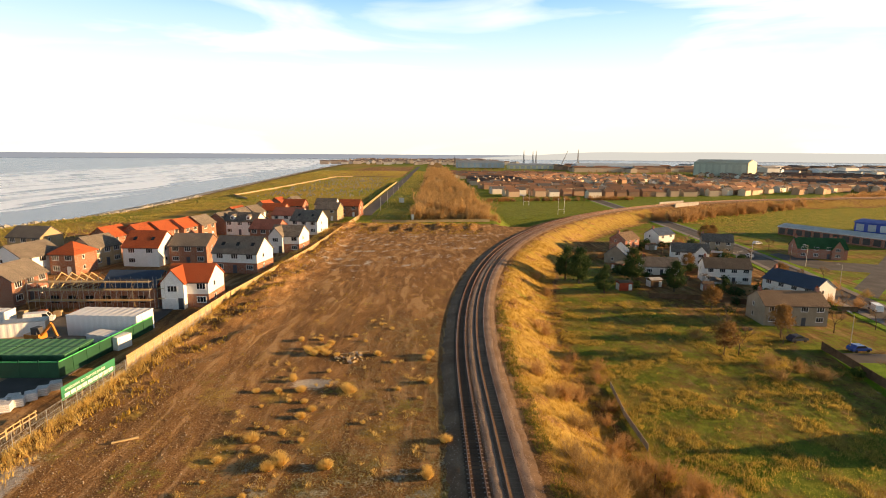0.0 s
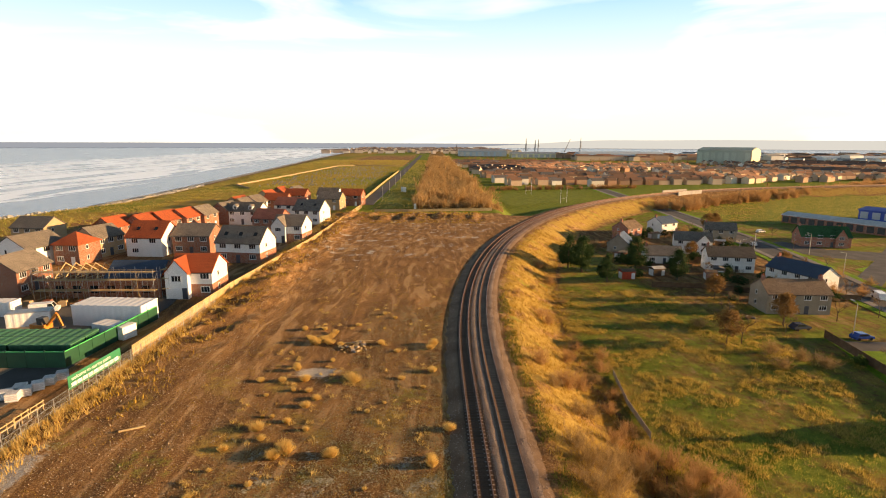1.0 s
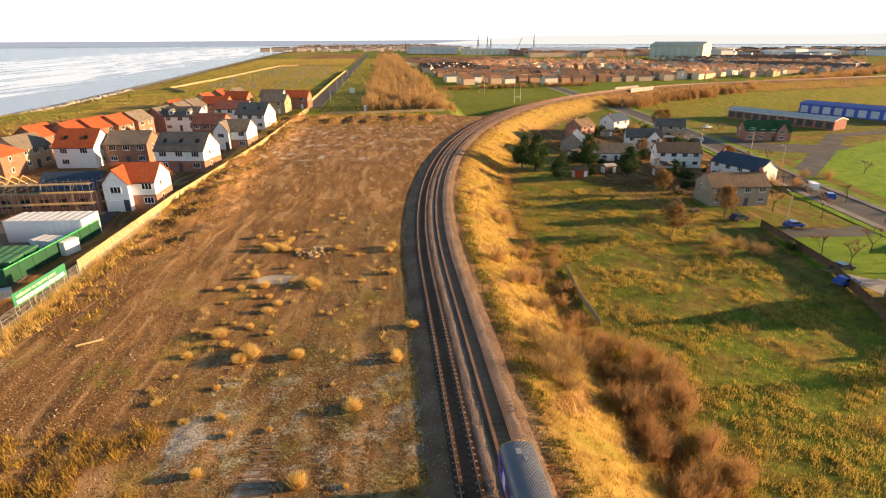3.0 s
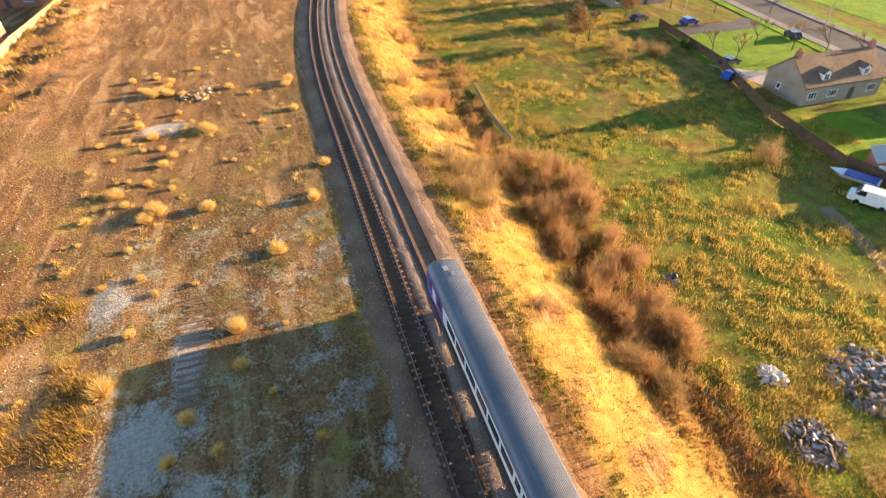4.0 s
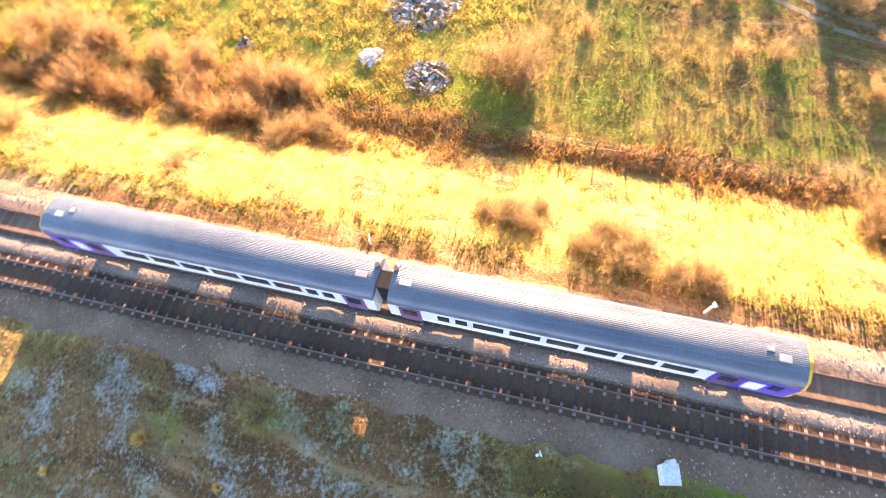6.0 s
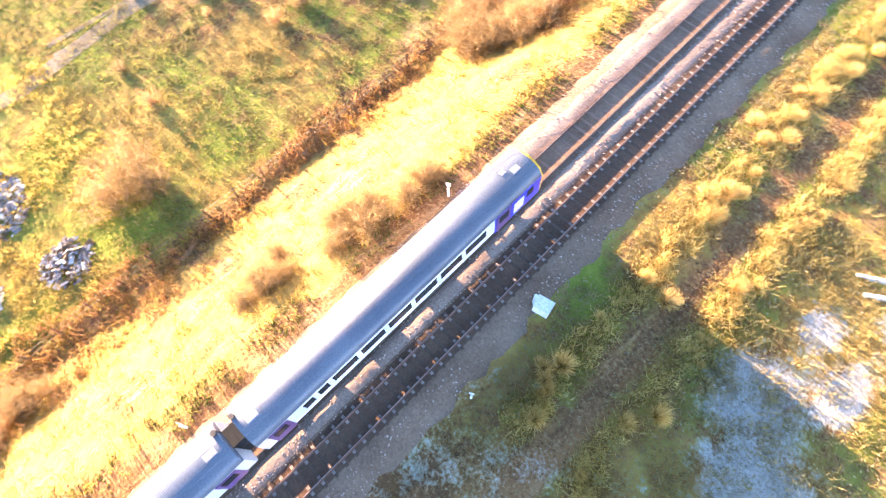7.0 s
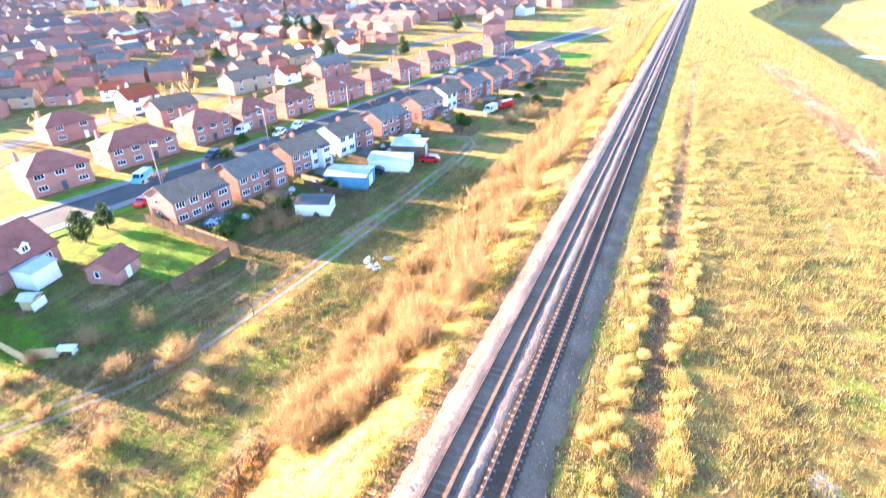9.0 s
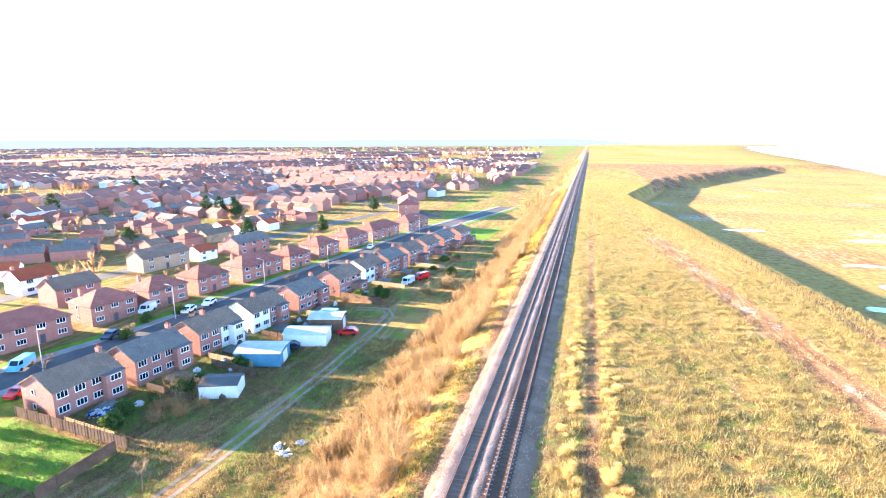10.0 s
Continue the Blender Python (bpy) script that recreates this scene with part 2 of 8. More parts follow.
# ---- building helpers ----
class Shape:
    """Collects corners and faces of one mesh."""

    def __init__(self):
        self.v, self.f = [], []

    def face(self, *pts):
        k = len(self.v)
        self.v.extend(pts)
        self.f.append(tuple(range(k, k + len(pts))))
        return self

    def box(self, x0, y0, z0, x1, y1, z1):
        k = len(self.v)
        self.v += [(x0, y0, z0), (x1, y0, z0), (x1, y1, z0), (x0, y1, z0), (x0, y0, z1), (x1, y0, z1), (x1, y1, z1), (x0, y1, z1)]
        for q in ((3, 2, 1, 0), (4, 5, 6, 7), (0, 1, 5, 4), (1, 2, 6, 5), (2, 3, 7, 6), (3, 0, 4, 7)):
            self.f.append(tuple(k + i for i in q))
        return self

    def tube(self, a, b, r0, r1, sides=6):
        a, b = Vector(a), Vector(b)
        turn = (b - a).to_track_quat("Z", "Y")
        k = len(self.v)
        for c, r in ((a, r0), (b, r1)):
            for i in range(sides):
                w = 2 * math.pi * i / sides
                self.v.append(tuple(c + turn @ Vector((r * math.cos(w), r * math.sin(w), 0))))
        for i in range(sides):
            j = (i + 1) % sides
            self.f.append((k + i, k + j, k + sides + j, k + sides + i))
        self.f.append(tuple(k + sides - 1 - i for i in range(sides)))
        self.f.append(tuple(k + sides + i for i in range(sides)))
        return self

    def extrude(self, profile, axis, a, b):
        """A closed profile of (u, w) drawn along 'x', 'y' or 'z' from a to b."""
        k, n = len(self.v), len(profile)
        for t in (a, b):
            for u, w in profile:
                self.v.append((t, u, w) if axis == 'x' else (u, t, w) if axis == 'y' else (u, w, t))
        for i in range(n):
            j = (i + 1) % n
            self.f.append((k + i, k + j, k + n + j, k + n + i))
        self.f.append(tuple(k + n - 1 - i for i in range(n)))
        self.f.append(tuple(k + n + i for i in range(n)))
        return self

    def mesh(self, name, material, smooth=False, fix=True):
        me = bpy.data.meshes.new(name)
        me.from_pydata(self.v, [], self.f)
        if fix:
            bm = bmesh.new()
            bm.from_mesh(me)
            bmesh.ops.recalc_face_normals(bm, faces=bm.faces)
            bm.to_mesh(me)
            bm.free()
        me.materials.append(material)
        if smooth:
            me.polygons.foreach_set("use_smooth", [True] * len(me.polygons))
        return me


def part(name, shape, material=None, parent=None, label="", at=None, smooth=False):
    """One mesh object under a thing or a part; shape may be a Shape or a mesh that several parts share."""
    me = shape.mesh(name, material, smooth) if isinstance(shape, Shape) else shape
    ob = new(name, me)
    ob.parent = parent
    if at is not None:
        ob.matrix_basis = at
    if label:
        ob["label"] = label
    return ob


def thing(name, label, category, group="", kind="", at=None):
    ob = new(name)
    ob.empty_display_size = 0.3
    if at is not None:
        ob.matrix_basis = at
    return tagged(ob, label, category, group, kind)


def fast_mesh(name, verts, faces, material):
    """A mesh from arrays of corners and equal-sided faces."""
    me = bpy.data.meshes.new(name)
    verts, faces = np.asarray(verts, dtype=np.float32), np.asarray(faces, dtype=np.int32)
    k = faces.shape[1]
    me.vertices.add(len(verts))
    me.vertices.foreach_set("co", verts.ravel())
    me.loops.add(faces.size)
    me.loops.foreach_set("vertex_index", faces.ravel())
    me.polygons.add(len(faces))
    me.polygons.foreach_set("loop_start", np.arange(0, faces.size, k, dtype=np.int32))
    me.polygons.foreach_set("use_smooth", np.zeros(len(faces), dtype=bool))
    me.update(calc_edges=True)
    me.materials.append(material)
    return me


# ---- plan of the railway and the ground ----
MID, BEND, RAD, END = 0.82, 70.0, 310.0, radians(75)


def smooth(a, b, x):
    t = np.clip((x - a) / (b - a), 0, 1)
    return t * t * (3 - 2 * t)


def across(x, y):
    """Signed distance from the middle of the line, positive on the embankment's landward side."""
    x, y = np.asarray(x, float), np.asarray(y, float)
    dx, dy = x - (MID + RAD), y - BEND
    ang = np.arctan2(dy, -dx)
    arc = RAD - np.hypot(dx, dy)
    px, py = MID + RAD - RAD * math.cos(END), BEND + RAD * math.sin(END)
    line = (x - px) * math.cos(END) - (y - py) * math.sin(END)
    return np.where(y < BEND, x - MID, np.where((ang > END) , line, arc))


def along(d, s):
    """Plan place and heading at d metres along the line from y = 0, s to the landward side."""
    if d <= BEND:
        return MID + s, d, 0.0
    a = (d - BEND) / RAD
    if a <= END:
        return MID + RAD - (RAD - s) * math.cos(a), BEND + (RAD - s) * math.sin(a), a
    e = d - BEND - RAD * END
    x, y = MID + RAD - (RAD - s) * math.cos(END), BEND + (RAD - s) * math.sin(END)
    return x + e * math.sin(END), y + e * math.cos(END), END


def wobble(x, y, scale, seed):
    """Smooth random relief from a few sine waves."""
    r = np.random.RandomState(seed)
    out = 0
    for k in range(7):
        a, p, f = r.uniform(0, 6.28), r.uniform(0, 6.28), r.uniform(0.6, 1.9) / scale
        out = out + np.sin((x * math.cos(a) + y * math.sin(a)) * f * 6.28 + p)
    return out / 7


COAST_Y = [-4800, -4000, -3300, -1858, -613, 0, 250, 290, 374, 620, 1190, 2670, 3000, 4800]
COAST_X = [-2600, -1900, -800, -490, -285, -240, -199, -184, -186, -205, -254, -343, -100, 900]
RIM_Y = [-700, -661, -412, -297, -217, -118, -86, -60, -30]
RIM_X = [-330, -191, -54, -26, -36, -47, -51, -58, -90]


TRACK_Y = [-420, -300, -185, -97, -62, -20, 5]
TRACK_X = [-8, -14, -24, -33.7, -37.8, -42, -44]


def height(x, y):
    s = across(x, y)
    bank = -5.0 + 5.0 * (1 - smooth(4.9, 16.8, np.abs(s)))
    shelf = np.where(s < 2, -5.0 * smooth(22, 34, x - np.maximum(0, 228 - y) * 3), -5.0)
    z = np.maximum(bank, shelf) - 0.06
    rough = smooth(5.2, 8, np.abs(s))
    near = rough * (1 - smooth(140, 240, np.hypot(x, y - 20)))
    on_bank = smooth(5.2, 8, s) * (1 - smooth(15, 20, s))
    z = z + near * (0.10 * wobble(x, y, 9, 3) + 0.05 * wobble(x, y, 2.6, 4)) * (x < 24) + 0.34 * on_bank * wobble(x, y, 6, 5)
    z = z - (0.2 + 0.3 * smooth(18, 30, y)) * np.exp(-((s - 16.6) / 0.6) ** 2) * smooth(-30, -20, y) * (1 - smooth(55, 65, y))
    tracks = smooth(-45, -42, x) * (1 - smooth(-24, -9, x)) * smooth(12, 22, y) * (1 - smooth(150, 190, y))
    z = z + tracks * (0.13 * wobble(x + 0.04 * y, y * 0.06, 4.2, 33) + 0.05 * wobble(x + 0.04 * y, y * 0.14, 2.4, 34))
    # spoil heaps along the hoarding and the far end of the waste ground
    heap = smooth(-46, -42, x) * (1 - smooth(-38, -31, x)) * smooth(60, 120, y) * (1 - smooth(215, 235, y))
    heap = heap + smooth(-44, -36, x) * (1 - smooth(10, 20, x)) * smooth(205, 216, y) * (1 - smooth(222, 232, y))
    z = z + heap * (1.0 + 1.5 * wobble(x, y, 9, 8) + 0.8 * wobble(x, y, 4.6, 18))
    # the sunken shore flats to the north
    rim = np.interp(y, RIM_Y, RIM_X)
    flat = smooth(0, 9, rim - x) * smooth(-690, -640, y) * (1 - smooth(-45, -25, y))
    z = z * (1 - flat) + flat * (-3.2 - 2.3 * smooth(-170, -330, y) + 0.25 * wobble(x, y, 40, 9))
    z = z + smooth(-118, -135, x) * smooth(60, 90, y) * (1 - smooth(700, 900, y)) * 0.7 * wobble(x, y, 26, 15)
    # the bay beyond the docks
    z = np.where((y > 1560) & (x > 330), -12.0, z)
    # dunes, beach and sea bed
    c = np.interp(y, COAST_Y, COAST_X)
    d = x - c
    z = np.where(d < 60, np.minimum(z, -5 + 5 * smooth(0, 45, d) + 0.8 * smooth(0, 20, d) * (1 - smooth(30, 60, d)) * wobble(x, y, 24, 6)), z)
    z = np.where(d < 0, np.minimum(z, -5 + np.maximum(d, -90) * 0.085), z)
    return z


def lines(*spans):
    """Grid lines: spans of (from, to, step)."""
    out = []
    for a, b, st in spans:
        out += list(np.arange(a, b, st))
    return np.array(out)


gx = lines((-4700, -700, 250), (-700, -260, 30), (-260, -120, 6), (-120, -60, 3), (-60, 70, 0.9), (70, 130, 4), (130, 400, 18), (400, 1000, 75), (1000, 4701, 230))
gy = lines((-4700, -1000, 230), (-1000, -400, 24), (-400, -120, 6), (-120, -60, 2), (-60, 140, 0.9), (140, 300, 3), (300, 500, 10), (500, 1200, 28), (1200, 4701, 230))
X, Y = np.meshgrid(gx, gy)
Z = height(X, Y)
nx, ny = len(gx), len(gy)
k = np.arange(nx * ny).reshape(ny, nx)
quads = np.stack([k[:-1, :-1], k[:-1, 1:], k[1:, 1:], k[1:, :-1]], -1).reshape(-1, 4)


def blob(x, y, px, py, r, ry=None):
    return np.exp(-((x - px) / r) ** 2 - ((y - py) / (ry or r)) ** 2)


# cover of the ground: red = green grass, green = pale rubble and sand, blue = dry golden grass; bare earth elsewhere
S = across(X, Y)
patch = wobble(X, Y, 13, 21)
green = np.zeros_like(X)
pale = np.zeros_like(X)
dry = np.zeros_like(X)
field = smooth(16, 20, S)
green = np.maximum(green, field * (0.62 - 0.22 * (1 - smooth(5, 45, Y)) * (1 - smooth(40, 60, X)) + 0.5 * patch))
dry = np.maximum(dry, field * (0.36 - 0.6 * patch + 0.3 * (1 - smooth(26, 36, X)) + 0.25 * (1 - smooth(15, 45, Y)) - 0.55 * (1 - smooth(-10, 14, Y))) * (1 - smooth(50, 80, X)))
# thinned green: the term past y 58 paints in the houses' shade
green = green * (1 - 0.12 * field * (1 - smooth(-8, 6, Y)) - 0.22 * field * smooth(58, 74, Y) * (1 - smooth(240, 260, Y)))
bank_side = smooth(4.6, 6.5, S) * (1 - smooth(15, 19, S))
dry = np.maximum(dry, bank_side * (0.62 + 0.75 * wobble(X, Y, 9, 27)))
green = np.maximum(green, bank_side * 0.42 * smooth(0.1, 0.5, wobble(X, Y, 12, 29)))
verge = (S < 0) * smooth(3.8, 5, -S) * (1 - smooth(8, 14, -S)) * (Y < 140)
green = np.maximum(green, verge * (0.12 - 0.06 * smooth(0, 25, Y)))
dry = np.maximum(dry, verge * (0.16 + 0.3 * wobble(X, Y, 5, 61)))
north = (S < -4) * (X > -48) * (1 - smooth(2, 22, Y)) * smooth(-640, -600, Y)
dry = np.maximum(dry, north * (0.45 + 0.4 * patch))
green = np.maximum(green, north * (0.32 - 0.4 * patch))
south_near = (S < -4) * (X > -44) * smooth(5, 25, Y) * (1 - smooth(60, 100, Y))
dry = np.maximum(dry, south_near * smooth(0.0, 0.5, patch) * 0.5)
green = np.maximum(green, south_near * smooth(-0.1, 0.6, wobble(X, Y, 17, 5)) * 0.35)
short = (S < -4) * smooth(-27, -20, X) * smooth(-5, 8, Y) * (1 - smooth(46, 72, Y))
green = np.maximum(green, short * (0.22 + 0.3 * wobble(X, Y, 8, 52)))
dry = np.maximum(dry, short * 0.22)
pale = np.maximum(pale, short * (0.38 + 0.3 * wobble(X, Y, 5, 53)))
beyond = (S < -6) * smooth(228, 236, Y) * (X > np.interp(Y, COAST_Y, COAST_X) + 20)
green = np.maximum(green, beyond * np.where(X < -44, 0.42 + 0.5 * wobble(X, Y, 70, 31), 0.8))
dry = np.maximum(dry, beyond * np.where(X < -44, 0.62, 0.2))
mound = (S < -6) * smooth(240, 250, Y) * smooth(-16, -12, X) * (1 - smooth(24, 30, X))
green, dry = green * (1 - 0.85 * mound), np.maximum(dry * (1 - mound), 0.4 * mound)
towns = smooth(430, 460, Y - 0.2 * X) * smooth(40, 70, X) + smooth(-30, -50, Y) * smooth(60, 64, X) * smooth(-1500, -1300, Y)
green, dry = green * (1 - 0.30 * towns), dry * (1 - 0.75 * towns)
# browner gardens here, with the houses' shade put into the cover as well
hamlet = smooth(112, 122, Y) * (1 - smooth(212, 222, Y)) * smooth(44, 54, X) * (1 - smooth(94, 100, X))
green, dry = green * (1 - 0.6 * hamlet), dry * (1 - 0.7 * hamlet)
plough = smooth(690, 730, Y) * (1 - smooth(1150, 1250, Y)) * (X < -42) * smooth(-165, -150, X)
green, dry = green * (1 - plough), dry * (1 - 0.8 * plough)
links_land = (X < -48) * (Y > 40) * (X > np.interp(Y, COAST_Y, COAST_X) + 5) * smooth(-125, -150, X)
green = np.maximum(green, links_land * 0.32)
dry = np.maximum(dry, links_land * (0.45 + 0.5 * smooth(-0.5, 0.4, wobble(X, Y, 60, 7))))
for px, py, r, ry in ((-21.6, 42.6, 1.6, 3.0), (-17.8, 28.8, 2.6, 3.5), (-15.6, 35, 1.0, 4.5), (-15, 24, 1.6, 2.4), (-17, -7, 1.3, 2.5), (-14.5, -9.3, 1.2, 1.5), (-18.1, -12.3, 1.5, 2.2),
                      (-18.6, -20, 0.8, 1.4), (-14.0, -4.0, 2.4, 2.8), (-16.5, -0.5, 3.2, 2.6), (-17.6, 3.0, 2.2, 2.4), (-20, 72, 3.0, 1.6), (-43, 50, 2.0, 5), (-22, 150, 1, 2)):
    pale = np.maximum(pale, blob(X, Y, px, py, r, ry) * 1.2)
pale = np.maximum(pale, (S < -8) * (X > -38) * smooth(125, 150, Y) * (1 - smooth(205, 215, Y)) * (0.26 + 0.55 * wobble(X, Y, 11, 71) + 0.55 * wobble(X, Y, 4.5, 72)))
c_line = np.interp(Y, COAST_Y, COAST_X)
pale = np.maximum(pale, smooth(6, -4, X - c_line))
rim_line = np.interp(Y, RIM_Y, RIM_X)
flats = smooth(4, 9, rim_line - X) * smooth(-690, -640, Y) * (1 - smooth(-45, -25, Y)) * (X > c_line)
pale = np.maximum(pale, flats * (0.20 + 0.42 * wobble(X, Y, 60, 12)))
green = green * (1 - flats) + flats * (0.06 + 0.3 * wobble(X, Y, 75, 16))
dry = np.where(flats > 0.5, 0.52 + 0.3 * wobble(X, Y, 90, 14), dry)
far_n = smooth(-650, -760, Y) * (S < 0) * (X > c_line + 10)
green = np.maximum(green, far_n * (0.3 + 0.5 * wobble(X, Y, 160, 18)))
dry = np.maximum(dry, far_n * 0.7)
old_track = np.exp(-((X - np.interp(Y, TRACK_Y, TRACK_X)) / 2.6) ** 2) * (Y < 5) * (Y > -420)
old_rut = np.exp(-((X + 8.4) / 0.6) ** 2) * (Y < 40) * (Y > -300)
wear = 1 - 0.95 * np.maximum(old_track, old_rut)
green, dry = green * wear, dry * wear
pale = np.maximum(pale, old_track * (0.3 + 0.5 * wobble(X, Y, 9, 77)) * (Y < -20))
cover = np.stack([np.clip(green, 0, 1), np.clip(pale, 0, 1), np.clip(dry, 0, 1), np.ones_like(X)], -1).reshape(-1, 4)

GROUND = bpy.data.materials.new("ground_cover")
GROUND.use_nodes = True
gn, gl = GROUND.node_tree.nodes, GROUND.node_tree.links
gb = gn["Principled BSDF"]
gb.inputs["Roughness"].default_value = 0.95
gb.inputs["Specular IOR Level"].default_value = 0.05
att = gn.new("ShaderNodeAttribute")
att.attribute_name = "cover"
gsep = gn.new("ShaderNodeSeparateColor")
gl.new(att.outputs["Color"], gsep.inputs[0])
gtc = gn.new("ShaderNodeTexCoord")


def gnoise(scale, detail=5.0):
    t = gn.new("ShaderNodeTexNoise")
    t.inputs["Scale"].default_value, t.inputs["Detail"].default_value = scale, detail
    t.inputs["Roughness"].default_value = 0.65
    gl.new(gtc.outputs["Object"], t.inputs["Vector"])
    return t.outputs["Fac"]


def gmix(fac, a, b):
    m = gn.new("ShaderNodeMix")
    m.data_type = 'RGBA'
    gl.new(fac, m.inputs[0])
    for i, c in ((6, a), (7, b)):
        if isinstance(c, tuple):
            m.inputs[i].default_value = rgb(c)
        else:
            gl.new(c, m.inputs[i])
    return m.outputs[2]


def grange(value, a, b):
    m = gn.new("ShaderNodeMapRange")
    m.inputs["From Min"].default_value, m.inputs["From Max"].default_value = a, b
    gl.new(value, m.inputs["Value"])
    return m.outputs["Result"]


def gmath(op, a, b):
    m = gn.new("ShaderNodeMath")
    m.operation = op
    for i, c in enumerate((a, b)):
        if isinstance(c, float):
            m.inputs[i].default_value = c
        else:
            gl.new(c, m.inputs[i])
    return m.outputs[0]


n_big, n_mid, n_fine = gnoise(0.09), gnoise(0.7), gnoise(5.0, 6.0)
ragged = gmath('ADD', gmath('MULTIPLY', gmath('SUBTRACT', n_mid, 0.5), 1.3), gmath('MULTIPLY', gmath('SUBTRACT', n_fine, 0.5), 0.9))
streak = gn.new("ShaderNodeTexNoise")
streak.inputs["Scale"].default_value, streak.inputs["Detail"].default_value, streak.inputs["Distortion"].default_value = 1.0, 6.0, 1.3
lanes = gn.new("ShaderNodeMapping")
lanes.inputs["Scale"].default_value = (0.42, 0.085, 1.0)
lanes.inputs["Rotation"].default_value = (0, 0, radians(3))
gl.new(gtc.outputs["Object"], lanes.inputs["Vector"])
gl.new(lanes.outputs["Vector"], streak.inputs["Vector"])
soil = gmix(grange(n_big, 0.35, 0.65), (0.20, 0.105, 0.042), (0.35, 0.195, 0.082))
soil = gmix(grange(streak.outputs["Fac"], 0.5, 0.62), soil, (0.18, 0.098, 0.045))
soil = gmix(grange(streak.outputs["Fac"], 0.46, 0.36), soil, (0.45, 0.28, 0.135))
soil = gmix(grange(n_fine, 0.53, 0.70), soil, (0.46, 0.30, 0.15))
soil = gmix(grange(n_fine, 0.45, 0.32), soil, (0.11, 0.065, 0.035))
grass = gmix(grange(n_mid, 0.35, 0.65), (0.095, 0.16, 0.02), (0.245, 0.275, 0.042))
straw = gmix(grange(n_mid, 0.35, 0.65), (0.29, 0.185, 0.045), (0.45, 0.315, 0.088))
chalk = gmix(grange(n_fine, 0.35, 0.65), (0.36, 0.33, 0.29), (0.58, 0.55, 0.50))
colour = gmix(grange(gmath('ADD', gsep.outputs[2], gmath('MULTIPLY', ragged, 0.8)), 0.25, 0.6), soil, straw)
colour = gmix(grange(gmath('ADD', gsep.outputs[0], gmath('MULTIPLY', ragged, 0.8)), 0.25, 0.65), colour, grass)
colour = gmix(grange(gmath('ADD', gsep.outputs[1], gmath('MULTIPLY', ragged, 1.0)), 0.4, 0.75), colour, chalk)
gl.new(colour, gb.inputs["Base Color"])
gbump = gn.new("ShaderNodeBump")
gbump.inputs["Strength"].default_value, gbump.inputs["Distance"].default_value = 1.0, 0.22
gl.new(gmath('ADD', n_fine, n_mid), gbump.inputs["Height"])
gl.new(gbump.outputs["Normal"], gb.inputs["Normal"])

ground_mesh = fast_mesh("ground", np.stack([X, Y, Z], -1).reshape(-1, 3), quads, GROUND)
ground_mesh.polygons.foreach_set("use_smooth", [True] * len(ground_mesh.polygons))
layer = ground_mesh.color_attributes.new("cover", 'FLOAT_COLOR', 'POINT')
layer.data.foreach_set("color", cover.ravel())
tagged(new("ground", ground_mesh), "rough brown waste ground, grassy fields and dunes", "ground", kind="structure")


# ---- sea ----
SEA = bpy.data.materials.new("sea_water")
SEA.use_nodes = True
sn, sl = SEA.node_tree.nodes, SEA.node_tree.links
sb = sn["Principled BSDF"]
sb.inputs["Roughness"].default_value = 0.25
stc, smap = sn.new("ShaderNodeTexCoord"), sn.new("ShaderNodeMapping")
smap.inputs["Scale"].default_value = (0.055, 0.0055, 1)
smap.inputs["Rotation"].default_value = (0, 0, radians(8))
foam, chop = sn.new("ShaderNodeTexNoise"), sn.new("ShaderNodeTexNoise")
foam.inputs["Scale"].default_value, foam.inputs["Detail"].default_value, foam.inputs["Distortion"].default_value = 1.0, 8.0, 0.7
chop.inputs["Scale"].default_value, chop.inputs["Detail"].default_value = 0.25, 4.0
sl.new(stc.outputs["Object"], smap.inputs["Vector"])
sl.new(smap.outputs["Vector"], foam.inputs["Vector"])
sl.new(stc.outputs["Object"], chop.inputs["Vector"])
surf = sn.new("ShaderNodeAttribute")
surf.attribute_name = "surf"
fsum = sn.new("ShaderNodeMath")
fsum.operation = 'MULTIPLY_ADD'
fsum.inputs[1].default_value = 0.215
sl.new(surf.outputs["Fac"], fsum.inputs[0])
sl.new(foam.outputs["Fac"], fsum.inputs[2])
fr = sn.new("ShaderNodeMapRange")
fr.inputs["From Min"].default_value, fr.inputs["From Max"].default_value = 0.65, 0.71
sl.new(fsum.outputs[0], fr.inputs["Value"])
smix = sn.new("ShaderNodeMix")
smix.data_type = 'RGBA'
smix.inputs[6].default_value, smix.inputs[7].default_value = (0.17, 0.17, 0.205, 1), (0.88, 0.87, 0.88, 1)
sl.new(fr.outputs["Result"], smix.inputs[0])
sl.new(smix.outputs[2], sb.inputs["Base Color"])
sbump = sn.new("ShaderNodeBump")
sbump.inputs["Strength"].default_value, sbump.inputs["Distance"].default_value = 0.6, 0.8
sl.new(chop.outputs["Fac"], sbump.inputs["Height"])
sl.new(sbump.outputs["Normal"], sb.inputs["Normal"])
sx = lines((-4700, -900, 250), (-900, -100, 20), (-100, 4701, 300))
sy = lines((-4700, -800, 250), (-800, 1500, 50), (1500, 4701, 200))
SX, SY = np.meshgrid(sx, sy)
k = np.arange(SX.size).reshape(SX.shape)
sea_mesh = fast_mesh("water", np.stack([SX, SY, np.full_like(SX, -6.2)], -1).reshape(-1, 3),
                     np.stack([k[:-1, :-1], k[:-1, 1:], k[1:, 1:], k[1:, :-1]], -1).reshape(-1, 4), SEA)
off = SX - np.interp(SY, COAST_Y, COAST_X)
layer = sea_mesh.attributes.new("surf", 'FLOAT', 'POINT')
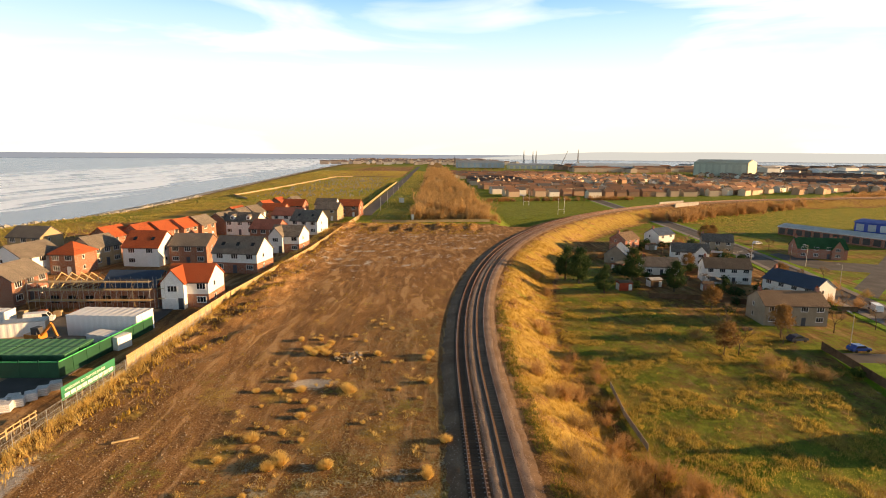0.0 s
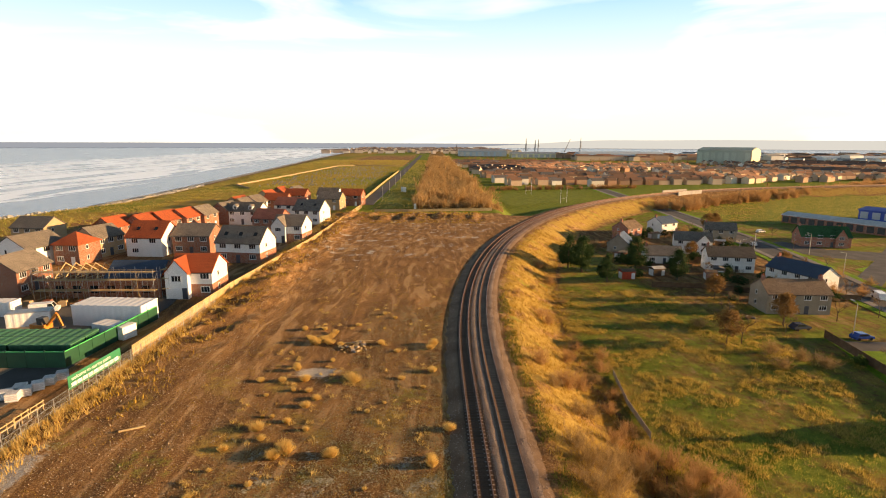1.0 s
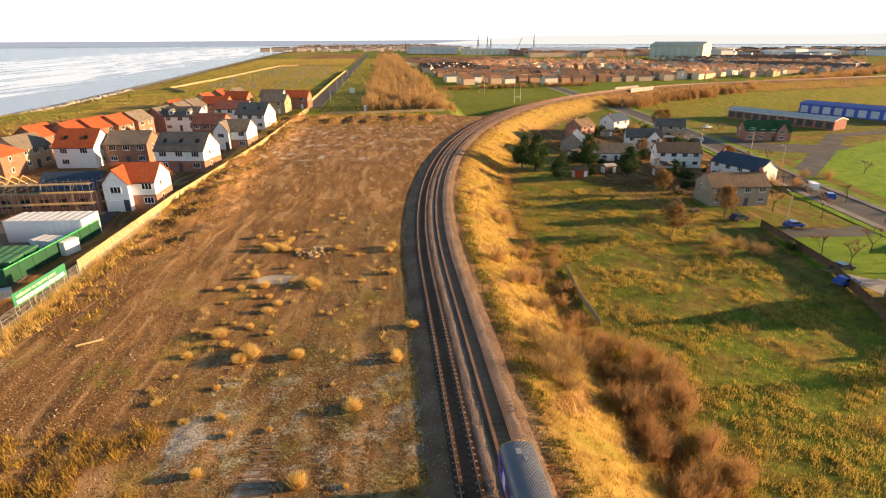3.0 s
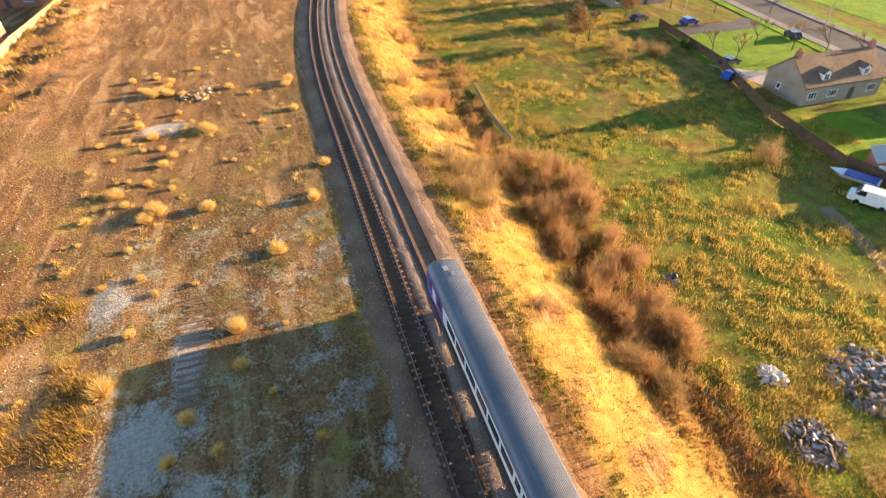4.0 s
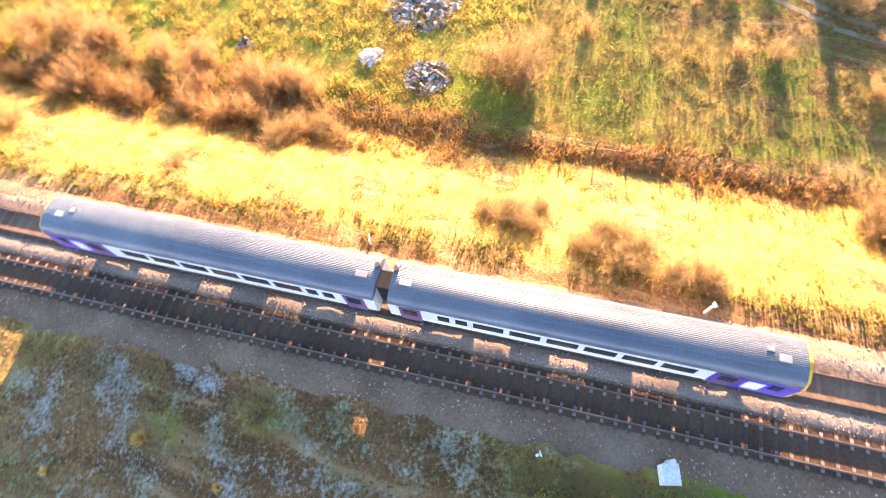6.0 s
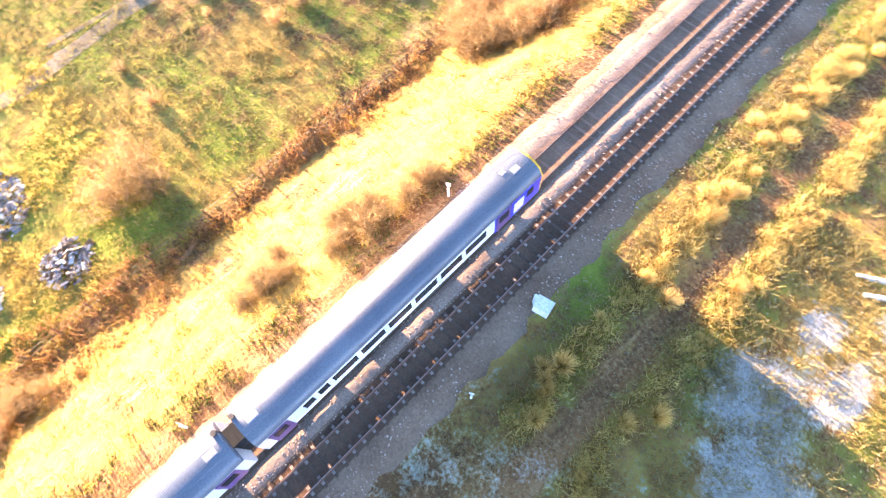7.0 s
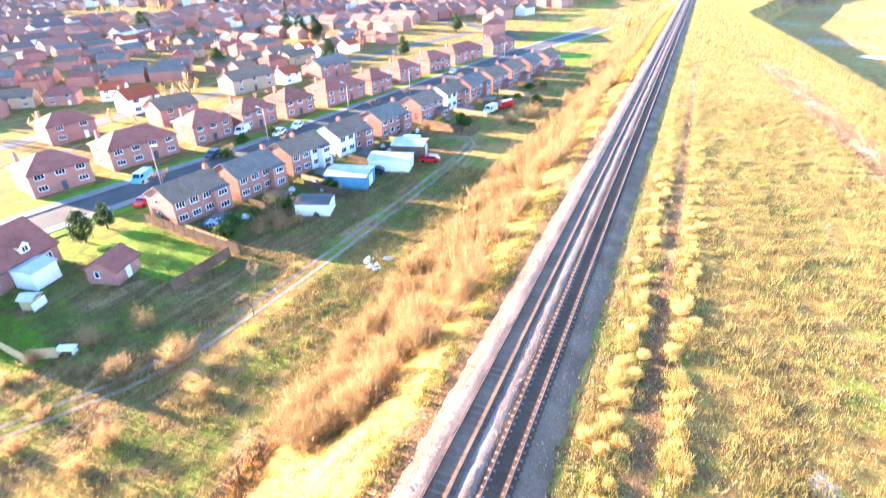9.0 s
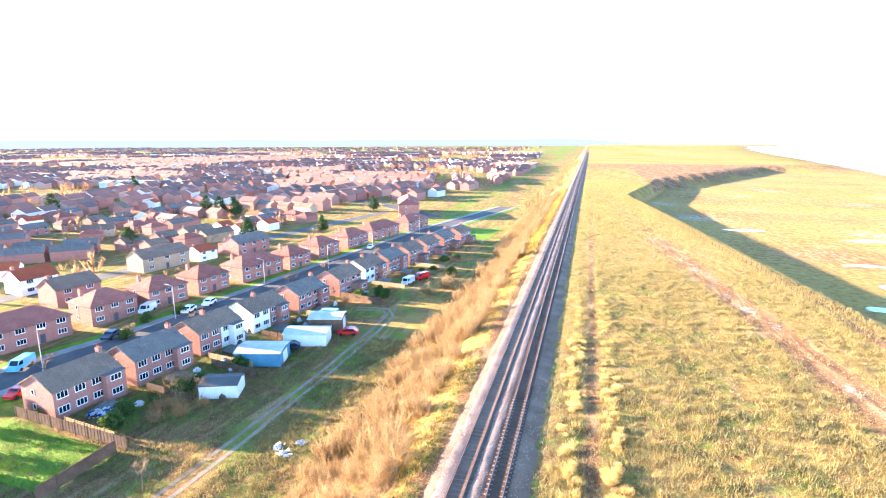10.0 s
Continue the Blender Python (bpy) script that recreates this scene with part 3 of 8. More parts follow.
layer.data.foreach_set("value", (smooth(-520, -380, off) * (1 - smooth(-95, -40, off))).ravel().astype(np.float32))
tagged(new("water", sea_mesh), "grey-blue sea with lines of white surf", "sea", kind="structure")

# distant sea horizon and pale hazy hills, as rings that glow by themselves
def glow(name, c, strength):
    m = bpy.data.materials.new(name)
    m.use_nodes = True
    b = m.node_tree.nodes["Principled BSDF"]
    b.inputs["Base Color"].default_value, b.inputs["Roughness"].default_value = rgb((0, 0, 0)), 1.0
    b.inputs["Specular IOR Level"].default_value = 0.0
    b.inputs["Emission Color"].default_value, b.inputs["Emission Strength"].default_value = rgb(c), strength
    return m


ang = np.linspace(0, 2 * math.pi, 241)
bearing = np.degrees(ang)
k = np.arange(240)


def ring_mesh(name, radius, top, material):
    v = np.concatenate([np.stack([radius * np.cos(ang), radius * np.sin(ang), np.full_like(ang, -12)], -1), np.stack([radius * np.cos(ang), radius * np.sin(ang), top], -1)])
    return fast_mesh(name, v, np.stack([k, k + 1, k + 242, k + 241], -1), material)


# the sea ring emits the colour of lit water
tagged(new("backdrop_sea", ring_mesh("backdrop_sea", 4250, np.full_like(ang, 26.0), glow("glowing_far_sea", (0.42, 0.45, 0.52), 0.38))), "grey-blue glowing backdrop ring for the sea horizon", "horizon", kind="structure")
# haze over hills and downs is put in as emission colour on both rings
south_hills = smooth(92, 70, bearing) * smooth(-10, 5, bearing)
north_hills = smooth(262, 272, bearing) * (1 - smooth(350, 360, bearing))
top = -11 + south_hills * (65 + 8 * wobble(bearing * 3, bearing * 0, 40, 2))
tagged(new("backdrop_hills", ring_mesh("backdrop_hills", 4230, top, glow("haze_glow_hills", (0.80, 0.78, 0.74), 0.40))), "far low hills with haze painted as a pale glow", "horizon", kind="structure")
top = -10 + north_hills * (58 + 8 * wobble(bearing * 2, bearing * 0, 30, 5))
tagged(new("backdrop_downs", ring_mesh("backdrop_downs", 4210, top, glow("haze_glow_downs", (0.66, 0.60, 0.59), 0.125))), "far inland downs with haze painted as a grey-mauve glow", "horizon", kind="structure")


# ---- railway ----
GAUGE = 0.66
S_NEAR, S_FAR = -1.57, 1.58   # middles of the two tracks, from the middle of the line
DS = list(np.arange(-1500, -150, 50)) + list(np.arange(-150, BEND, 10)) + list(np.arange(BEND, 560, 5)) + [700, 900]


def sweep(profile, name, material, ds=DS, smooth_faces=False):
    """An open or closed profile of (s, z) drawn along the line."""
    n = len(profile)
    v = []
    for d in ds:
        for s, z in profile:
            x, y, _ = along(d, s)
            v.append((x, y, z))
    f = []
    for i in range(len(ds) - 1):
        for j in range(n - 1):
            f.append((i * n + j, i * n + j + 1, (i + 1) * n + j + 1, (i + 1) * n + j))
    return fast_mesh(name, v, f, material)


bed = [(-4.9, -0.25), (-4.1, -0.02), (-3.5, 0.15), (-2.95, 0.235), (-2.6, 0.226), (-0.5, 0.226), (-0.35, 0.24), (0.1, 0.33), (0.55, 0.25), (0.7, 0.228), (2.4, 0.228), (2.75, 0.28), (3.35, 0.27), (4.15, 0.0), (5.0, -0.5)]
ds_bed = list(np.arange(-1500, -150, 50)) + list(np.arange(-150, -60, 3)) + list(np.arange(-60, 140, 0.8)) + list(np.arange(140, 560, 4)) + [700, 900]
v, n = [], len(bed)
rnd = np.random.RandomState(4)
for d in ds_bed:
    for i, (s, z) in enumerate(bed):
        j = 0.0 if i in (4, 5, 9, 10) else rnd.uniform(-0.035, 0.035)
        x, y, _ = along(d, s + ((0.3 if i < 2 else 0.12) * rnd.uniform(-1, 1) if i in (0, 1, 12, 13, 14) else 0))
        v.append((x, y, z + j))
f = [(i * n + j, i * n + j + 1, (i + 1) * n + j + 1, (i + 1) * n + j) for i in range(len(ds_bed) - 1) for j in range(n - 1)]
bed_mesh = fast_mesh("ballast_bed", v, f, BALLAST)
bed_mesh.materials.append(BALLAST_OILED)
bed_mesh.materials.append(BALLAST_DULL)
# oil-stained between the rails of the nearer track, dirty along the cess
stain = [2, 2, 2, 2, 1, 2, 0, 0, 2, 2, 0, 0, 2, 2]
bed_mesh.polygons.foreach_set("material_index", np.array(stain * (len(ds_bed) - 1), dtype=np.int32))
bed_mesh.polygons.foreach_set("use_smooth", [True] * len(bed_mesh.polygons))
bal = new("ballast_bed", bed_mesh)
tagged(bal, "grey-brown crushed stone ballast under the railway", "ballast", kind="structure")

# loose stones along the bed
verts, faces = [], []
rnd = np.random.RandomState(9)
for i in range(16000):
    d = rnd.uniform(-55, 110)
    s = rnd.choice([rnd.uniform(-5.2, -2.9), rnd.uniform(-0.5, 0.65), rnd.uniform(2.7, 4.3)])
    zb = np.interp(s, [p[0] for p in bed], [p[1] for p in bed])
    x, y, _ = along(d, s)
    r = rnd.uniform(0.03, 0.075)
    k = len(verts)
    a = rnd.uniform(0, 6.28)
    for q in range(4):
        verts.append((x + r * math.cos(a + q * 1.57) * rnd.uniform(0.7, 1.3), y + r * math.sin(a + q * 1.57) * rnd.uniform(0.7, 1.3), zb - 0.01))
    verts.append((x + rnd.uniform(-.02, .02), y + rnd.uniform(-.02, .02), zb + r * rnd.uniform(0.6, 1.1)))
    faces += [(k + q, k + (q + 1) % 4, k + 4) for q in range(4)]
STONES = plants("ballast_stones", (0.22, 0.15, 0.11), (0.46, 0.37, 0.31), 0.95, 0.0)
tagged(new("ballast_stones", fast_mesh("ballast_stones", verts, faces, STONES)), "loose crushed stones on the ballast", "stones", kind="stuff")

RAIL_PROFILE = [(-0.07, 0.24), (-0.07, 0.255), (-0.02, 0.275), (-0.018, 0.36), (-0.036, 0.372), (-0.036, 0.398), (0.036, 0.398), (0.036, 0.372), (0.018, 0.36), (0.02, 0.275), (0.07, 0.255), (0.07, 0.24)]
sleeper_shape = Shape().extrude([(-0.12, 0.0), (-0.09, 0.235), (0.09, 0.235), (0.12, 0.0)], 'x', -1.12, 1.12)
sleeper_meshes = {S_NEAR: sleeper_shape.mesh("sleeper", SLEEPER_DARK), S_FAR: sleeper_shape.mesh("sleeper", SLEEPER)}
chair = Shape()
for sx_ in (-1, 1):
    for ox in (-0.17, 0.17):
        chair.box(sx_ * GAUGE + ox - 0.085, -0.08, 0.235, sx_ * GAUGE + ox + 0.085, 0.08, 0.262)
chair_mesh = chair.mesh("rail_fastening", FASTENING)
for label, mid, first in (("double-railed track on concrete sleepers beside the train", S_NEAR, -48.0), ("double-railed track that carries the train", S_FAR, -48.0)):
    track = thing("railway_track", label, "railway track", "tracks of the line", "structure")
    for side in (-1, 1):
        prof = [(mid + side * GAUGE + a, z) for a, z in RAIL_PROFILE]
        part("rail", sweep(prof, "rail", RAIL_STEEL), parent=track, label="rusty steel rail")
        part("rail_head", sweep([(mid + side * GAUGE - 0.022, 0.4), (mid + side * GAUGE + 0.022, 0.4)], "rail_head", RAIL_TOP), parent=track, label="polished running surface of the rail")
    rest, sleeper_mesh = Shape(), sleeper_meshes[mid]
    for i in range(900):
        d = -260 + i * 0.68
        x, y, a = along(d, mid)
        m = pose(x, y, 0, 0, 0, -math.degrees(a))
        if first <= d < first + 160:
            part("sleeper", sleeper_mesh, parent=track, at=m)
            if mid == S_NEAR:
                part("rail_fastening", chair_mesh, parent=track, at=m)
        else:
            k = len(rest.v)
            rest.v += [tuple(m @ vv.co) for vv in sleeper_mesh.vertices]
            rest.f += [tuple(k + q for q in p.vertices) for p in sleeper_mesh.polygons]
    far = part("sleepers", rest.mesh("sleepers", SLEEPER_DARK if mid == S_NEAR else SLEEPER, fix=False), parent=track)
    far["kind"] = "stuff"

# ---- diesel train of two cars ----
BODY_WHITE = surface("train_white_panel", (0.72, 0.72, 0.74), (0.78, 0.78, 0.79), 0.3, 0.35, 0.0)
BODY_BLUE = surface("train_blue_panel", (0.035, 0.035, 0.42), (0.05, 0.05, 0.52), 0.3, 0.35, 0.0)
BODY_PURPLE = surface("train_purple_panel", (0.10, 0.05, 0.16), (0.13, 0.07, 0.2), 0.3, 0.35, 0.0)
BODY_YELLOW = surface("train_yellow_end", (0.72, 0.42, 0.02), (0.8, 0.48, 0.03), 0.5, 0.4, 0.0)
ROOF_GREY = surface("train_roof_paint", (0.088, 0.100, 0.128), (0.135, 0.150, 0.182), 0.35, 0.38, 0.1)
UNDER = surface("grimy_underframe", (0.05, 0.04, 0.035), (0.09, 0.075, 0.06), 1.5, 0.8, 0.2)
TRAIN_GLASS = glassy("train_window_glass", (0.01, 0.012, 0.016), 0.06)
CAR_L, HALF = 22.3, 1.36


def railcar(label, y_south, cab_south):
    """One car with its south end at y_south; floor 1.0 m and roof 3.8 m above the rails."""
    car = thing("railcar", label, "train", "cars of the train", at=pose(MID + S_FAR, y_south - CAR_L * TRUE / 2, 0.4) @ Matrix.Scale(TRUE, 4))
    h = CAR_L / 2
    # sides with the lower lean-in of the skirt
    lower = Shape().extrude([(-HALF + 0.12, 0.92), (-HALF, 1.25), (-HALF, 1.62), (HALF, 1.62), (HALF, 1.25), (HALF - 0.12, 0.92)], 'y', -h, h)
    part("lower_panel", lower, BODY_WHITE, car, "white lower side panels")
    part("window_band", Shape().extrude([(-HALF, 1.62), (-HALF + 0.02, 3.0), (HALF - 0.02, 3.0), (HALF, 1.62)], 'y', -h, h), BODY_WHITE, car, "white band between the windows")
    # ribbed roof: fine raised ribs along the length
    prof = []
    for i in range(81):
        w = math.pi * i / 80
        rib = 0.02 if (i % 2 and 10 < i < 54) else 0.0
        prof.append(((1.345 + rib) * math.cos(w), 3.0 + (0.80 + rib) * math.sin(w) ** 0.85))
    part("roof", Shape().extrude(prof, 'y', -h + 0.02, h - 0.02), ROOF_GREY, car, "blue-grey ribbed roof")
    sgn = 1 if cab_south else -1
    # yellow cab end
    end = Shape()
    ring = [(-1.33, 0.95), (-1.36, 1.6), (-1.34, 3.0), (-1.1, 3.42), (-0.6, 3.68), (0, 3.78), (0.6, 3.68), (1.1, 3.42), (1.34, 3.0), (1.36, 1.6), (1.33, 0.95)]
    end.extrude(ring, 'y', sgn * h, sgn * (h + 0.12))
    end.extrude([(u * 0.9, 0.95 + (w - 0.95) * 0.95) for u, w in ring], 'y', sgn * (h + 0.12), sgn * (h + 0.24))
    part("cab_end", end, BODY_YELLOW, car, "yellow cab end")
    e = sgn * (h + 0.24)
    for u in (-0.86, 0.86):
        part("cab_window", Shape().box(u - 0.34, min(e, e + sgn * 0.02), 2.25, u + 0.34, max(e, e + sgn * 0.02), 2.95), TRAIN_GLASS, car, "dark windscreen")
        part("lamp_cluster", Shape().box(u - 0.2, min(e, e + sgn * 0.03), 1.35, u + 0.2, max(e, e + sgn * 0.03), 1.55), DARK_METAL, car)
    part("gangway_door", Shape().box(-0.36, min(e, e + sgn * 0.16), 1.05, 0.36, max(e, e + sgn * 0.16), 3.1), BODY_YELLOW, car, "yellow corridor door")
    part("gangway_surround", Shape().box(-0.46, min(e, e + sgn * 0.1), 1.0, -0.365, max(e, e + sgn * 0.1), 3.2).box(0.365, min(e, e + sgn * 0.1), 1.0, 0.46, max(e, e + sgn * 0.1), 3.2).box(-0.46, min(e, e + sgn * 0.1), 3.1, 0.46, max(e, e + sgn * 0.1), 3.24), RUBBER, car, "black corridor seal")
    part("coupler", Shape().box(-0.2, min(e, e + sgn * 0.45), 0.62, 0.2, max(e, e + sgn * 0.45), 0.98).box(-1.2, min(e - sgn * 0.3, e + sgn * 0.1), 0.42, 1.2, max(e - sgn * 0.3, e + sgn * 0.1), 0.9), UNDER, car, "dark coupler and obstacle plate")
    i_ = -sgn * h
    part("corridor_bellows", Shape().box(-0.55, min(i_, i_ - sgn * 0.42), 1.0, 0.55, max(i_, i_ - sgn * 0.42), 3.25), RUBBER, car, "black rubber bellows between the cars")
    # blue ends of the sides, purple doors, window row
    for side in (-1, 1):
        x = side * HALF
        ya, yb = sorted((sgn * h, sgn * (h - 4.2)))
        part("blue_panel", Shape().box(min(x, x + side * 0.012), ya, 1.0, max(x, x + side * 0.012), yb, 2.98), BODY_BLUE, car, "blue panel behind the cab")
        for dy in (sgn * (h - 3.4), -sgn * (h - 1.3)):
            part("sliding_door", Shape().box(min(x, x + side * 0.03), dy - 0.65, 1.02, max(x, x + side * 0.03), dy + 0.65, 2.95), BODY_PURPLE, car, "dark purple passenger door")
            part("door_window", Shape().box(min(x, x + side * 0.042), dy - 0.42, 1.9, max(x, x + side * 0.042), dy + 0.42, 2.7), TRAIN_GLASS, car)
        part("cab_side_window", Shape().box(min(x, x + side * 0.03), sgn * (h - 1.0) - 0.3, 1.95, max(x, x + side * 0.03), sgn * (h - 1.0) + 0.3, 2.7), TRAIN_GLASS, car)
        part("logo_panel", Shape().box(min(x, x + side * 0.02), sgn * (h - 2.0) - 0.45, 1.35, max(x, x + side * 0.02), sgn * (h - 2.0) + 0.45, 2.6), BODY_WHITE, car, "white graphic on the blue panel")
        y0, y1 = sorted((sgn * (h - 5.0), -sgn * (h - 2.6)))
        widths = [1.75] * 6 + [0.7, 0.7]
        gap = ((y1 - y0) - sum(widths)) / len(widths)
        c = y0
        for w in (widths if sgn < 0 else widths[::-1]):
            part("window", Shape().box(min(x - side * 0.02, x + side * 0.012), c, 1.9, max(x - side * 0.02, x + side * 0.012), c + w, 2.68), TRAIN_GLASS, car, "dark passenger window")
            c += w + gap
    # roof equipment
    for yy, ln in ((-sgn * (h - 0.9), 0.7), (sgn * (h - 1.2), 0.6)):
        part("roof_vent", Shape().box(-0.35, yy - ln / 2, 3.72, 0.05, yy + ln / 2, 3.9), GALV, car, "small grey roof vent")
    part("exhaust", Shape().tube((0.55, -sgn * (h - 0.15), 3.2), (0.55, -sgn * (h - 0.15), 3.98), 0.16, 0.16, 10), UNDER, car, "sooty exhaust stack")
    part("horn_box", Shape().box(0.1, sgn * (h - 1.9) - 0.2, 3.74, 0.4, sgn * (h - 1.9) + 0.2, 3.86), GALV, car)
    # underframe and bogies
    # casings added and set low so the sun slips under only in small patches
    for yy, ln, low in ((-11.05, 1.4, 0.50), (-5.85, 2.35, 0.44), (-3.4, 2.55, 0.30), (-0.75, 2.0, 0.46), (1.4, 2.4, 0.32), (3.95, 1.9, 0.44), (9.65, 1.4, 0.50)):
        part("engine_box", Shape().extrude([(-1.2, low + 0.12), (-1.12, low), (1.12, low), (1.2, low + 0.12), (1.2, 0.93), (-1.2, 0.93)], 'y', yy, yy + ln), UNDER, car, "grimy equipment casing under the floor")
    for yy in (-h + 3.4, h - 3.4):
        # the last box is an added plate that stops sun passing above the frame
        bogie = part("bogie", Shape().box(-1.08, yy - 1.75, 0.38, -0.92, yy + 1.75, 0.72).box(0.92, yy - 1.75, 0.38, 1.08, yy + 1.75, 0.72).box(-0.95, yy - 0.25, 0.45, 0.95, yy + 0.25, 0.9).box(-1.12, yy - 1.7, 0.722, 1.12, yy + 1.7, 0.915), UNDER, car, "dark bogie frame with an added light-blocking plate")
        for wy in (yy - 1.3, yy + 1.3):
            for wx in (-GAUGE, GAUGE):
                part("wheel", Shape().tube((wx - 0.065, wy, 0.42), (wx + 0.065, wy, 0.42), 0.42, 0.42, 20), RAIL_STEEL, bogie, "steel wheel")
    return car


TRUE = 1 / 1.14
TAIL = 35.0
railcar("white and blue diesel railcar with a yellow cab end", TAIL, True)
railcar("white and blue leading railcar with a ribbed grey roof", TAIL - (CAR_L + 0.85) * TRUE, False)


# ---- houses ----
frames, panes = {}, {}


def window(parent, w, h, at):
    """A white window with glazing bars; the outer face looks along local -y."""
    key = (round(w, 2), round(h, 2))
    if key not in frames:
        t, n = 0.09, max(1, round(w / 0.6))
        us = [-w / 2, -w / 2 + t]
        for i in range(1, n):
            c = -w / 2 + w * i / n
            us += [c - 0.035, c + 0.035]
        us += [w / 2 - t, w / 2]
        s, zs = Shape(), [-0.06, t, h - t, h]
        nu = len(us)
        s.v = [(u, y, z) for y in (-0.06, 0.02) for z in zs for u in us]

        def solid(i, j):
            return 0 <= i < nu - 1 and 0 <= j < 3 and (j != 1 or i % 2 == 0)
        for i in range(nu - 1):
            for j in range(3):
                if not solid(i, j):
                    continue
                a, b_, c, d = j * nu + i, j * nu + i + 1, (j + 1) * nu + i + 1, (j + 1) * nu + i
                o = nu * 4
                s.f += [(a, b_, c, d), (a + o, d + o, c + o, b_ + o)]
                for di, dj, p, q in ((-1, 0, d, a), (1, 0, b_, c), (0, -1, a, b_), (0, 1, c, d)):
                    if not solid(i + di, j + dj):
                        s.f.append((q, p, p + o, q + o))
        frames[key] = s.mesh("window", PVC)
        panes[key] = Shape().box(-w / 2 + t, -0.025, t, w / 2 - t, 0.0, h - t).mesh("pane", PANE)
    win = part("window", frames[key], parent=parent, at=at)
    part("pane", panes[key], parent=win)
    return win


def door(parent, w, h, at, material=None, name="door", label=""):
    return part(name, Shape().box(-w / 2, -0.06, 0, w / 2, 0.02, h).box(-w / 2 + 0.12, -0.075, h * 0.55, w / 2 - 0.12, -0.058, h - 0.15), material or PVC, parent, label, at)


def gable_roof(s, w, d, eave, rise, over=0.35, thick=0.18):
    """Two slabs and their ridge, along local x."""
    hx, hy = w / 2 + 0.25, d / 2 + over
    drop = rise * over / (d / 2)
    prof = [(-hy, eave - drop), (0, eave + rise), (hy, eave - drop), (hy, eave - drop + thick), (0, eave + rise + thick), (-hy, eave - drop + thick)]
    k = len(s.v)
    for x in (-hx, hx):
        s.v += [(x, u, w_) for u, w_ in prof]
    for a, b in ((0, 1), (1, 2), (2, 3), (3, 4), (4, 5), (5, 0)):
        s.f.append((k + a, k + b, k + 6 + b, k + 6 + a))
    for o in (0, 6):
        s.f += [(k + o, k + o + 1, k + o + 4, k + o + 5), (k + o + 1, k + o + 2, k + o + 3, k + o + 4)]
    return s


def hip_roof(s, w, d, eave, rise, over=0.4):
    hx, hy = w / 2 + over, d / 2 + over
    r = max(0.2, w / 2 - d / 2 + 0.4)
    k = len(s.v)
    s.v += [(-hx, -hy, eave), (hx, -hy, eave), (hx, hy, eave), (-hx, hy, eave), (-r, 0, eave + rise), (r, 0, eave + rise)]
    s.f += [(k, k + 1, k + 5, k + 4), (k + 1, k + 2, k + 5), (k + 2, k + 3, k + 4, k + 5), (k + 3, k, k + 4), (k + 3, k + 2, k + 1, k)]
    s.box(-hx + .02, -hy + .02, eave - 0.16, hx - .02, hy - .02, eave - 0.004)
    return s


